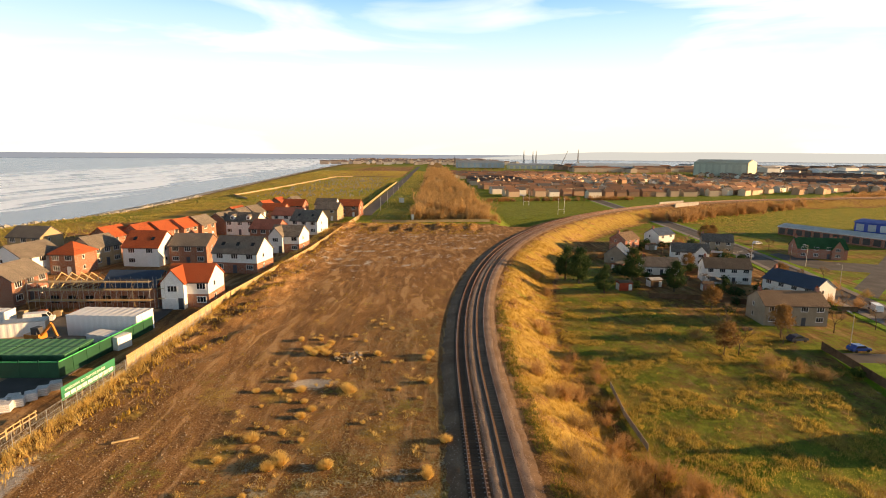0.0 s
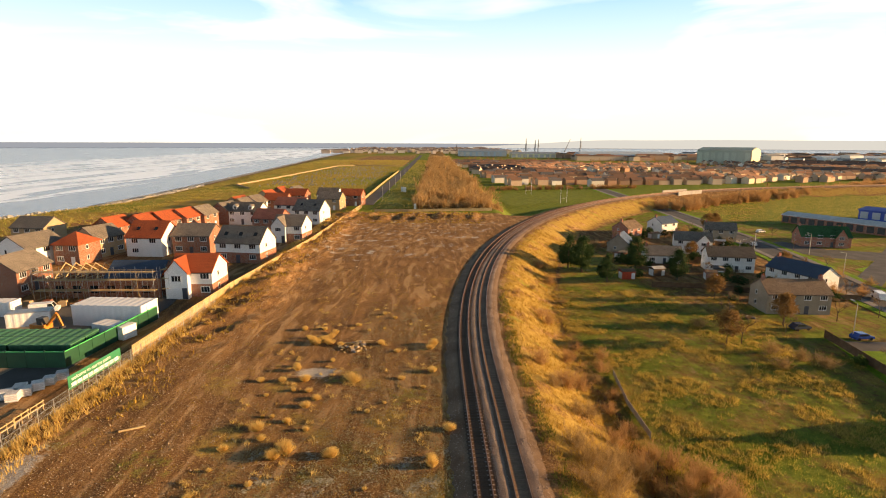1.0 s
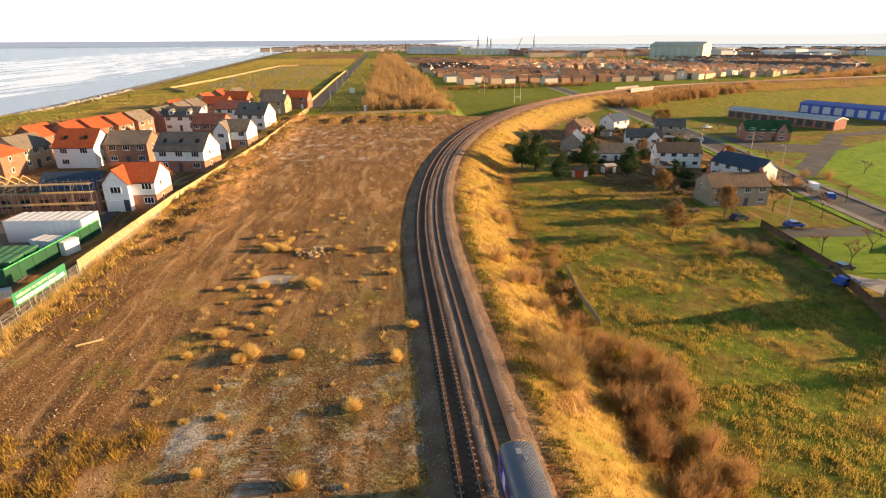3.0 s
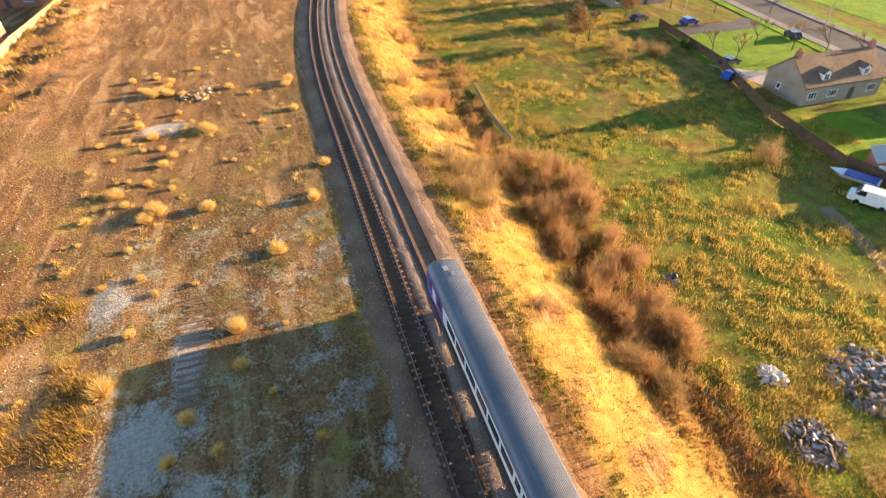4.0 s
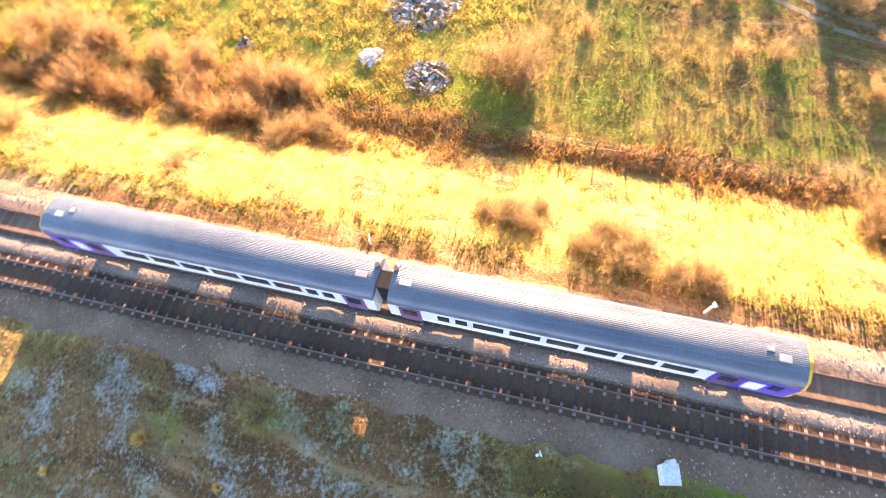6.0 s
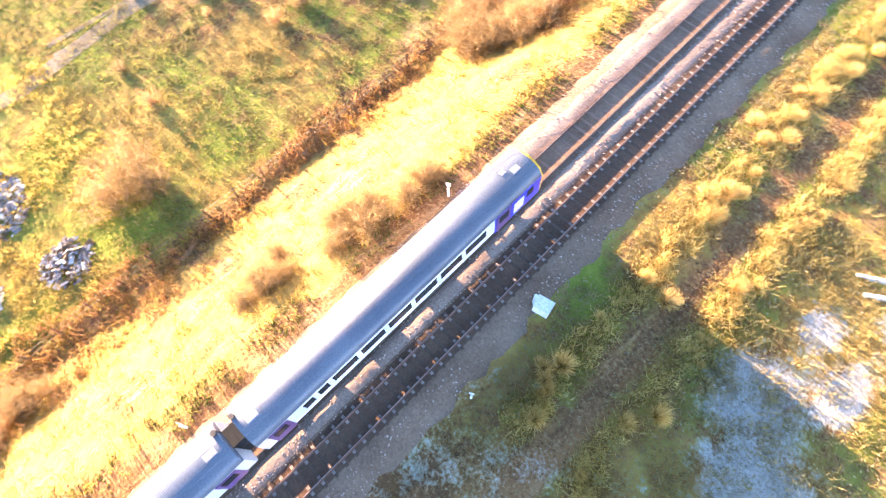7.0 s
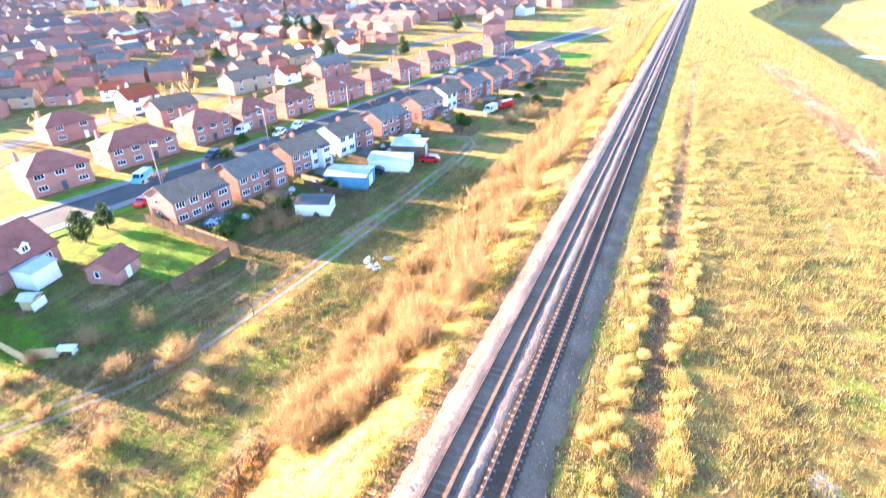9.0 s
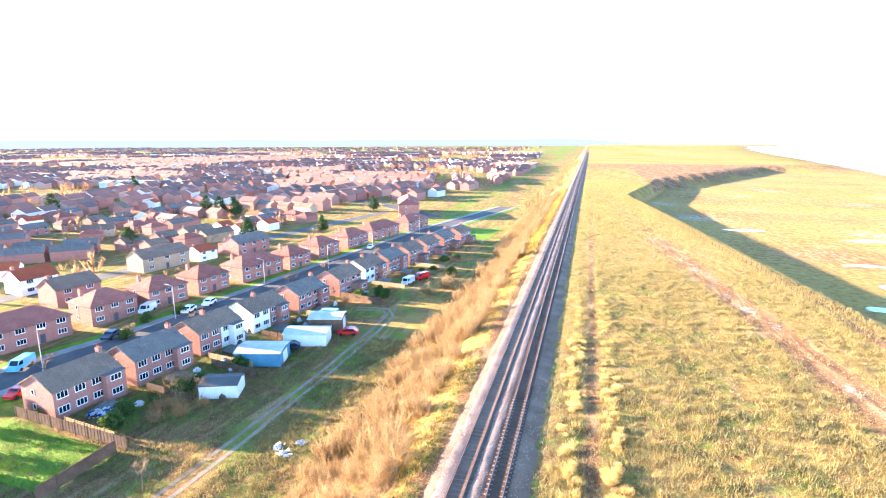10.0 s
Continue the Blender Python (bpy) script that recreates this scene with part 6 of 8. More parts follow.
# bright tufts crowding both rows beside the ruts, and the long grass west of the trodden turf
x, y, z, r = scatter(1700, -1.0, 1.0, -90, 6, 55, lambda x, y, r: r.uniform(0, 1, len(x)) < (0.6 + 1.1 * wobble(x, y, 6, 13)) * (0.3 + 0.7 * smooth(-45, -22, y)))
x = x * 0.75 + np.where(r.uniform(0, 1, len(x)) < 0.5, -6.4, -10.4)
stuff("row_tufts", "bright golden tufts in rows beside the ruts", "grass", blade_mesh("row_tufts", x, y, height(x, y), r.uniform(0.3, 0.75, len(x)), 0.05, 60, 0.24, ROW_TUFT, 21))
x, y, z, r = scatter(2600, -36, -21, 12, 46, 56, lambda x, y, r: r.uniform(0, 1, len(x)) < 0.12 + 1.0 * wobble(x, y, 9, 15))
stuff("waste_tufts", "golden long grass on the waste ground", "grass", blade_mesh("waste_tufts", x, y, z, r.uniform(0.3, 0.65, len(x)), 0.05, 36, 0.3, DRY_GRASS, 22))
x, y, z, r = scatter(2600, -27, -4.8, 44, 112, 57, lambda x, y, r: (across(x, y) < -4.9) & (r.uniform(0, 1, len(x)) < (0.10 + 0.6 * wobble(x, y, 8, 17)) * (1 - 0.6 * smooth(66, 90, y))))
stuff("low_tufts", "low golden tufts strewn over the waste ground", "grass", blade_mesh("low_tufts", x, y, z, r.uniform(0.18, 0.42, len(x)), 0.05, 34, 0.2, PALE_TUFT, 23))
# long grass at the foot of the hoarding and on the rim of the flats
x, y, z, r = scatter(9000, -46.2, -42.5, 30, 230, 41, lambda x, y, r: r.uniform(0, 1, len(x)) < np.exp(-(x + 45.8) / 1.4))
stuff("hoarding_grass", "long golden grass along the hoarding", "grass", blade_mesh("hoarding_grass", x, y, z, r.uniform(0.4, 0.9, len(x)), 0.08, 9, 0.2, PALE_TUFT, 11))
t_ = np.random.RandomState(42).uniform(-300, -60, 9000)
x = np.interp(t_, RIM_Y, RIM_X) + np.random.RandomState(43).normal(1.0, 2.0, 9000)
stuff("rim_grass", "golden grass along the rim of the flats", "grass", blade_mesh("rim_grass", x, t_, height(x, t_), np.random.RandomState(44).uniform(0.25, 0.7, 9000), 0.10, 4, 0.35, STRIP_TUFT, 12))
x, y, z, r = scatter(16000, -45, 14, 60, 236, 48, lambda x, y, r: (((x < -38.5 + 0.02 * y) & (y < 215)) | (y > 203)) & (across(x, y) < -5.5) & (r.uniform(0, 1, len(x)) < 0.35 + 0.8 * wobble(x, y, 9, 8)))
stuff("heap_grass", "rough golden grass on the spoil heaps", "grass", blade_mesh("heap_grass", x, y, z, r.uniform(0.3, 0.8, len(x)), 0.16, 6, 0.35, DRY_GRASS, 16))
# pebbles and clods on the waste ground
x, y, z, r = scatter(46000, -44, -7, 8, 130, 44, lambda x, y, r: r.uniform(0, 1, len(x)) < 0.45 + 0.6 * wobble(x, y, 16, 61) + 0.3 * (x < -30) - 0.6 * ((x > -25) & (y < 55)))
n = len(x)
rad = 0.02 + 0.08 * r.uniform(0, 1, n) ** 2.5
ang0 = r.uniform(0, 6.28, n)
v = np.empty((n, 5, 3))
for q in range(4):
    v[:, q] = np.stack([x + rad * np.cos(ang0 + q * 1.57), y + rad * np.sin(ang0 + q * 1.57), z - 0.02], -1)
v[:, 4] = np.stack([x + rad * r.uniform(-.3, .3, n), y, z + rad * r.uniform(0.6, 1.4, n)], -1)
k = np.arange(n)[:, None] * 5
f = np.concatenate([k + np.array([[q, (q + 1) % 4, 4]]) for q in range(4)], 0)
CLODS = plants("clods_and_stones", (0.24, 0.17, 0.10), (0.50, 0.40, 0.28), 0.95, 0.0)
stuff("clods", "loose clods, stones and brick bits on bare soil", "stones", fast_mesh("clods", v.reshape(-1, 3), f, CLODS))


x, y, z, r = scatter(5200, -42, 12, 118, 232, 144, lambda x, y, r: (across(x, y) < -7) & (r.uniform(0, 1, len(x)) < 0.1 + 0.9 * wobble(x, y, 11, 71) + 0.6 * (y > 205) + 0.5 * (x < -33)))
n = len(x)
rad = 0.08 + 0.42 * r.uniform(0, 1, n) ** 3
ang0 = r.uniform(0, 6.28, n)
v = np.empty((n, 5, 3))
for q in range(4):
    v[:, q] = np.stack([x + rad * np.cos(ang0 + q * 1.57), y + rad * np.sin(ang0 + q * 1.57), z - 0.03], -1)
v[:, 4] = np.stack([x + rad * r.uniform(-.4, .4, n), y, z + rad * r.uniform(0.4, 0.9, n)], -1)
k = np.arange(n)[:, None] * 5
f = np.concatenate([k + np.array([[q, (q + 1) % 4, 4]]) for q in range(4)], 0)
stuff("rubble", "pale broken rubble at the far end of the waste ground", "rubble", fast_mesh("rubble", v.reshape(-1, 3), f, plants("pale_rubble", (0.26, 0.18, 0.11), (0.48, 0.38, 0.27), 0.95, 0.0)))


# far grassland seen at a flat angle
x, y, z, r = scatter(100000, -200, 26, 60, 950, 45, lambda x, y, r: (x > np.interp(y, COAST_Y, COAST_X) + 6) & (((x < -128) & (y < 300)) | ((x < -44) & (y > 285)) | ((x > -31) & (x < -14) & (y > 240))) & (r.uniform(0, 1, len(x)) < 0.6 + 0.5 * wobble(x, y, 60, 7)))
stuff("links_grass", "tawny green grass of the shore links", "grass", blade_mesh("links_grass", x, y, z, r.uniform(0.3, 0.75, len(x)), 0.5, 3, 0.8, FAR_GRASS, 13))
x, y, z, r = scatter(52000, 130, 440, 238, 480, 46, lambda x, y, r: across(x, y) > 20)
stuff("meadow_grass", "bright grass of the far meadows", "grass", blade_mesh("meadow_grass", x, y, z, r.uniform(0.15, 0.35, len(x)), 0.45, 3, 0.8, FAR_GRASS, 14))
x, y, z, r = scatter(14000, 32, 110, 240, 480, 47, lambda x, y, r: np.abs(across(x, y)) > 18)
stuff("pitch_grass", "grass of the pitch and its banks", "grass", blade_mesh("pitch_grass", x, y, z, r.uniform(0.1, 0.2, len(x)), 0.3, 3, 0.6, GREEN_GRASS, 15))


def tussock_mesh(seed, r0, h, n=420):
    r = np.random.RandomState(seed)
    a, d = r.uniform(0, 6.28, n), np.sqrt(r.uniform(0, 1, n)) * r0
    bx, by = d * np.cos(a) * 0.45, d * np.sin(a) * 0.45
    tx, ty = d * np.cos(a) * 1.25, d * np.sin(a) * 1.25
    tz = h * np.sqrt(np.clip(1.15 - (d / r0) ** 2 * 0.75, 0.1, 2)) * r.uniform(0.75, 1.1, n)
    b = r.uniform(0, 3.14, n)
    w = 0.022
    v = np.empty((n, 3, 3))
    v[:, 0] = np.stack([bx - w * np.cos(b), by - w * np.sin(b), np.full(n, -0.05)], -1)
    v[:, 1] = np.stack([bx + w * np.cos(b), by + w * np.sin(b), np.full(n, -0.05)], -1)
    v[:, 2] = np.stack([tx, ty, tz], -1)
    return fast_mesh("tussock", v.reshape(-1, 3), np.arange(n * 3).reshape(-1, 3), PALE_TUFT)


tussocks = [tussock_mesh(s, 0.55 + 0.1 * (s % 3), 0.62 + 0.12 * (s % 2)) for s in range(5)]
rnd = random.Random(3)


def tussock(x, y, size=1.0):
    ob = new("tussock", tussocks[rnd.randrange(5)])
    ob.matrix_basis = pose(x, y, float(height(x, y)), 0, 0, rnd.uniform(0, 360)) @ Matrix.Diagonal((size, size, size * rnd.uniform(0.85, 1.15), 1))
    tagged(ob, "pale dry grass tussock on bare ground", "tussock", "tussocks on the waste ground")


for x, y in ((-20.3, 86.5), (-20.6, 85), (-21.2, 83.2), (-20.2, 81.9), (-22.0, 81.8), (-22.9, 82.6), (-19.4, 62.8), (-14.9, 69.3), (-5.0, 81.4), (-5.5, 80), (-5.2, 72.0), (-23.3, 58.0), (-14.7, 53.0), (-19.1, 53.6),
             (-20.1, 52.8), (-21.0, 69.6), (-18.6, 64.6), (-5.2, 51.3), (-3.4, 57.6), (-12.7, 81.7), (-12.2, 33.1), (-9.0, 44.5), (-16.3, 27.2), (-15.4, 29.9), (-20.8, 33.8), (-12.4, 36.6), (-15.0, 53.0), (-15.5, 70.1), (-19.6, 54.6)):
    tussock(x, y, rnd.uniform(0.95, 1.35))
for i in range(34):
    tussock(rnd.uniform(-26, -5), rnd.uniform(16, 100), rnd.uniform(0.35, 0.8))
for i in range(18):
    tussock(-22.5 + rnd.gauss(0, 1.8), rnd.uniform(50, 90), rnd.uniform(0.5, 1.0))
# two ragged rows of tussocks beside the ruts north of the waste ground
for i in range(110):
    y = rnd.uniform(-70, 6)
    row = rnd.choice((-5.8, -6.4, -7.0, -10.1, -10.8))
    tussock(row + rnd.gauss(0, 0.45), y, rnd.uniform(0.45, 1.15))


def shrub_mesh(seed, w, h, n=420, material=None, stem=0.035):
    """Bare shrub: stems fanning from a loose base to an uneven outline, each with fine upward twigs."""
    r = np.random.RandomState(seed)
    tri = []
    bulge = r.uniform(0, 6.28, 3)
    for i in range(n // 18):
        a, lean = r.uniform(0, 6.28), r.uniform(0, 1) ** 0.7
        uneven = 0.78 + 0.16 * math.sin(2 * a + bulge[0]) + 0.12 * math.sin(5 * a + bulge[1]) + r.normal(0, 0.10)
        reach = lean * w / 2 * uneven
        tip = np.array([math.cos(a) * reach, math.sin(a) * reach, h * uneven * math.sqrt(max(0.05, 1.05 - lean ** 2 * 0.85)) * r.uniform(0.7, 1.15)])
        base = np.array([tip[0] * 0.35 + r.normal(0, 0.12), tip[1] * 0.35 + r.normal(0, 0.12), -0.1])
        b = r.uniform(0, 3.14)
        o = np.array([math.cos(b), math.sin(b), 0]) * stem
        tri.append((base - o, base + o, tip))
        for j in range(17):
            p = base + (tip - base) * r.uniform(0.25, 1.0)
            q = p + (tip - base) * r.uniform(0.0, 0.12) + np.array([r.normal(0, 0.08 * w), r.normal(0, 0.08 * w), abs(r.normal(0.10, 0.12)) * h])
            o2 = np.array([math.cos(b + j), math.sin(b + j), 0.3]) * stem * 0.5
            tri.append((p - o2, p + o2, q))
    return fast_mesh("shrub", np.array(tri).reshape(-1, 3), np.arange(len(tri) * 3).reshape(-1, 3), material or TWIGS)


shrubs_brown = [shrub_mesh(s, 4.4, 2.5, 1500, None, 0.024) for s in range(6)]
shrubs_pale = [shrub_mesh(s + 10, 4.4, 2.2, 1500, TWIGS_PALE, 0.024) for s in range(6)]
rnd = random.Random(8)


def shrub(x, y, size, pale=False, label=None, group="bare shrubs of the embankment", z=None):
    ob = new("shrub", rnd.choice(shrubs_pale if pale else shrubs_brown))
    zz = float(height(x, y)) if z is None else z
    ob.matrix_basis = pose(x, y, zz, 0, 0, rnd.uniform(0, 360)) @ Matrix.Diagonal((size, size, size * rnd.uniform(0.85, 1.1), 1))
    return tagged(ob, label or ("pale bare twiggy shrub in dry grass" if pale else "leafless reddish-brown shrub in dry grass"), "shrub", group)


# one broad pale bush on the slope, and the dense reddish strip at its foot
for x, y, s in ((9.0, 49, 1.2), (10.6, 47.5, 1.2), (11.8, 51, 1.4), (10.0, 53.5, 1.4), (12.6, 55, 1.3), (14.4, 57.5, 1.2), (9.6, 56.5, 1.1)):
    shrub(x, y, s, True)
for i in range(70):
    y = rnd.uniform(27, 60)
    x = rnd.uniform(np.interp(y, [26, 40, 50, 60], [15.5, 16.2, 15.0, 15.2]), np.interp(y, [26, 39, 55, 60], [20.0, 22.6, 24.0, 20.0]))
    shrub(x, y, rnd.uniform(0.7, 1.15), rnd.random() < 0.25)
# soft rows on the slope north of them
for i in range(26):
    t = rnd.random()
    shrub(10.6 - 3.4 * t + rnd.uniform(-1.3, 1.3), 11.5 - 14 * t, rnd.uniform(0.55, 0.85), True)
for i in range(7):
    shrub(15.3 + rnd.uniform(-1.3, 1.3), 26 + rnd.uniform(-2.2, 2.2), rnd.uniform(0.6, 0.95), True)
for x, y, s, p in ((9.5, 32.8, 0.6, 1), (24.9, 13.4, 1.7, 1), (26.5, 11, 1.3, 1), (23.8, 11.2, 1.2, 1), (18.5, 30, 0.7, 0), (20, 27.5, 0.7, 0), (10, 78, 1.1, 0), (13, 74, 1.2, 0), (16, 86, 1.0, 0)):
    shrub(x, y, s, bool(p))
for x, y, s, p in ((15.5, 62, 1.0, 0), (18, 65, 0.9, 0), (14, 67, 1.0, 1), (17.5, 70, 0.8, 0), (19.3, 74, 0.8, 0), (15.5, 76, 1.0, 0), (18.4, 79, 0.8, 1), (20.4, 83, 0.9, 0), (12, 66, 0.9, 1), (10.5, 71, 0.8, 1), (22, 88, 0.9, 0), (19, 92, 0.8, 0)):
    shrub(x, y, s, bool(p))
for i in range(7):
    d = rnd.uniform(100, 165)
    x, y, _ = along(d, rnd.uniform(8, 19))
    shrub(x, y, rnd.uniform(0.6, 1.1), rnd.random() < 0.5)
brush = []
for i in range(560):
    y = -14 - 290 * (i / 560) ** 1.5 + rnd.uniform(-1.2, 1.2)
    s, size = rnd.uniform(8.4, 18.6) if y < -24 else rnd.uniform(10.8, 17.5), rnd.uniform(0.8, 1.35)
    if y > -38:
        shrub(MID + s, y, size, rnd.random() < 0.85)
    else:
        brush.append((MID + s, y, float(height(MID + s, y)), size))
for x, y, s in ((32.8, -17.4, 1.2), (36, -14, 1.0), (30, -8, 0.9), (47.2, 49.6, 1.3), (24, -110, 1.8), (27, -104, 1.4), (46.5, -50, 1.6), (44, -46, 1.1), (40, -20, 1.0), (43, -16, 1.0), (49, 84, 1.1), (51, 90, 1.2), (54, 87, 1.0), (56, 84, 1.2), (45, 103, 1.0)):
    shrub(x, y, s, True, "bare tawny garden shrub", "garden shrubs", -5)
for i in range(16):
    shrub(rnd.uniform(24, 46), rnd.uniform(-16, 7), rnd.uniform(0.35, 0.7), i % 3 == 0, "low bare bramble scrub beside the lane", "brambles by the lane", -5.05)
# wooded mound beside the shore road
rnd2 = random.Random(14)
thicket, hedge = [], []
for i in range(760):
    y = 246 + 780 * rnd2.random() ** 1.5
    x = rnd2.uniform(-13, 26)
    thicket.append((x, y, float(height(x, y)), 0.8 + 2.2 * rnd2.random() ** 1.6 * (0.6 + 0.5 * math.sin(x * 0.22 + y * 0.09))))
for i in range(460):
    t = i / 290
    x, y = 113 + 290 * t + rnd2.uniform(-9, 9), 282 + 190 * t + rnd2.uniform(-7, 7)
    hedge.append((x, y, -5.0, rnd2.uniform(1.0, 2.3)))
rnd3 = random.Random(77)
for i in range(110):
    k = rnd3.random()
    hedge.append((34 + 120 * k + rnd3.uniform(-2, 2), 402 + 22 * k + rnd3.uniform(-3, 3), -5.0, rnd3.uniform(0.6, 1.4)))


def join_shrubs(name, label, spots, mesh, material):
    """Many far shrubs joined into one mesh."""
    n = len(mesh.vertices)
    co = np.empty(n * 3, dtype=np.float32)
    mesh.vertices.foreach_get("co", co)
    co = co.reshape(-1, 3)
    out = []
    for i, (x, y, z, s) in enumerate(spots):
        a = i * 2.4
        m = np.array([[math.cos(a), -math.sin(a), 0], [math.sin(a), math.cos(a), 0], [0, 0, 1.15]])
        out.append(co @ m.T * s + np.array([x, y, z]))
    v = np.concatenate(out)
    stuff(name, label, "thicket", fast_mesh(name, v, np.arange(len(v)).reshape(-1, 3), material))


join_shrubs("bank_brush", "pale tan brush far along the embankment", brush, shrub_mesh(95, 4.4, 2.2, 720, TWIGS_PALE, 0.045), TWIGS_PALE)
PALE_TWIG_FAR = plants("tan_thicket_twigs", (0.34, 0.21, 0.09), (0.62, 0.43, 0.20), 0.85, 0.45)
join_shrubs("mound_thicket", "leafless brown thicket on the mound by the shore road", thicket, shrub_mesh(90, 4.6, 2.2, 270, None, 0.10), PALE_TWIG_FAR)
join_shrubs("meadow_hedge", "leafless brown hedge trees along the meadow", hedge, shrub_mesh(91, 3.8, 2.8, 360, None, 0.10), TWIGS)


def tree_mesh(seed, h, levels=4, sides=5):
    """Leafless tree: trunk and limbs tapering and forking down to twigs."""
    r = random.Random(seed)
    wood, twig = Shape(), []

    def grow(p, d, ln, rad, lev):
        q = p + d * ln
        wood.tube(p, q, rad, rad * 0.68, sides if lev > 1 else 3)
        if lev == 0:
            for j in range(15):
                t = p + (q - p) * r.uniform(0.2, 1)
                e = t + (d + Vector((r.gauss(0, .6), r.gauss(0, .6), r.gauss(0.25, .4)))).normalized() * ln * r.uniform(0.7, 1.2)
                o = Vector((r.gauss(0, 1), r.gauss(0, 1), r.gauss(0, 1))).normalized() * 0.016
                twig.append((t - o, t + o, e))
            return
        for j in range(3 if lev > 1 else 4):
            nd = (d + Vector((r.gauss(0, .5), r.gauss(0, .5), r.gauss(0.15, .25)))).normalized()
            grow(q, nd, ln * r.uniform(0.62, 0.82), rad * 0.6, lev - 1)
    grow(Vector((0, 0, -0.1)), Vector((0, 0, 1)), h * 0.28, h * 0.017, levels - 1)
    tw = [tuple(c) for t in twig for c in t]
    return wood.mesh("trunk", BARK, fix=False), fast_mesh("twigs", tw, np.arange(len(tw)).reshape(-1, 3), TREE_TWIGS)


tree_kinds = [tree_mesh(s, 7.0) for s in range(3)]


def bare_tree(x, y, z, size, label="leafless street tree with a thin spreading crown", group="bare trees"):
    t = thing("bare_tree", label, "tree", group, at=pose(x, y, z, 0, 0, rnd.uniform(0, 360)) @ Matrix.Diagonal((size, size, size, 1)))
    wood, twig = rnd.choice(tree_kinds)
    part("trunk", wood, parent=t)
    part("crown", twig, parent=t)


for x, y, s in ((63.3, 80, 0.9), (65.8, 77, 0.9), (74, 82, 0.9), (78.4, 78.2, 1.0), (81.2, 74.2, 1.0), (85, 71, 0.9), (119.4, 133.1, 0.7), (113.3, 115.7, 0.7), (114.1, 110, 0.7), (110.8, 101.1, 0.7), (48.5, 94.4, 1.0), (80, 100, 0.9),
                (74, 106, 0.9), (62, 104, 0.9), (67.8, -47.4, 0.75), (66.2, -62, 0.75), (45.9, -114, 0.9), (50, -130, 0.9), (56.5, -112, 0.8), (81.8, -154, 1.0), (42.7, -48, 0.6), (84, 40, 0.9), (86, 58, 0.8), (94, 110, 0.8), (104, 150, 0.8), (112, 176, 0.8)):
    bare_tree(x, y, -5, s)
rnd3 = random.Random(21)
for x, y, s in ((52, 106, 0.8), (56, 112, 0.9), (60, 100, 0.7), (90, 96, 0.9), (84, 108, 0.8), (88, 122, 0.8), (96, 146, 0.9), (70, 134, 0.7), (66, 142, 0.8), (88, 160, 0.8), (100, 178, 0.9), (92, 206, 0.9), (76, 190, 0.8), (120, 200, 0.8), (58, 190, 0.8),
                (47, -66, 0.6), (45, -78, 0.55), (44, -92, 0.7), (47, -49, 0.5), (39, -108, 0.8), (36, -122, 0.8), (62, -72, 0.6), (59, -100, 0.7), (84, -88, 0.6), (92, -64, 0.6), (90, -100, 0.7), (34, -30, 0.6), (31, -26, 0.5)):
    bare_tree(x, y, -5, s, "leafless garden tree with pale twigs")
for i in range(60):
    bare_tree(rnd3.uniform(95, 420), rnd3.uniform(-420, -60), -5, rnd3.uniform(0.6, 1.1), "leafless tree among the brick houses", "trees of the town")


def leafy_mesh(seed, w, h, n, material):
    """Crown of leaf sprays gathered in clumps, with gaps and an uneven outline."""
    r = np.random.RandomState(seed)
    clumps = 46
    a, t = r.uniform(0, 6.28, clumps), r.uniform(0.05, 1, clumps)
    prof = np.sin(np.clip(t, 0, 1) ** 0.75 * math.pi * 0.93 + 0.15) * w / 2
    cx, cy, cz = np.cos(a) * prof * r.uniform(0.4, 1, clumps), np.sin(a) * prof * r.uniform(0.4, 1, clumps), h * (0.12 + 0.86 * t)
    k = r.randint(0, clumps, n)
    c = np.stack([cx[k], cy[k], cz[k]], -1) + r.normal(0, 0.30 * w / 4, (n, 3))
    u = r.normal(0, 1, (n, 3))
    u /= np.linalg.norm(u, axis=1)[:, None]
    q = r.normal(0, 1, (n, 3))
    q = np.cross(u, q)
    q /= np.linalg.norm(q, axis=1)[:, None]
    s = r.uniform(0.12, 0.26, n)[:, None]
    v = np.stack([c - u * s, c + q * s * 0.6, c + u * s, c - q * s * 0.6], 1)
    return fast_mesh("crown", v.reshape(-1, 3), np.arange(n * 4).reshape(-1, 4), material)


evergreen_crowns = [leafy_mesh(s, 6.5, 9.0, 5200, LEAF_DARK) for s in range(2)]
ever_trunk = Shape().tube((0, 0, -0.2), (0, 0, 5.5), 0.32, 0.1, 8).mesh("trunk", BARK)
for x, y, s in ((35, 147, 1.05), (32.5, 152, 0.95), (38.6, 137, 0.75), (50.5, 150, 0.95), (57, 138.5, 0.85), (105, -150, 0.9), (135, -130, 0.8), (150, -205, 1.0), (158, -205, 1.0), (166, -206, 1.0), (240, -190, 1.1), (90, -175, 0.7), (300, -300, 1.2), (96, -240, 0.8), (63.5, -30.5, 0.5), (64.5, -34.5, 0.42)):
    t = thing("evergreen_tree", "dense dark evergreen tree beside the houses", "tree", "evergreen trees", at=pose(x, y, -5, 0, 0, x * 7) @ Matrix.Diagonal((s, s, s, 1)))
    part("trunk", ever_trunk, parent=t)
    part("crown", evergreen_crowns[int(x) % 2], parent=t)
bush_crowns = [leafy_mesh(s + 7, 2.6, 1.7, 900, LEAF_GREEN) for s in range(2)]
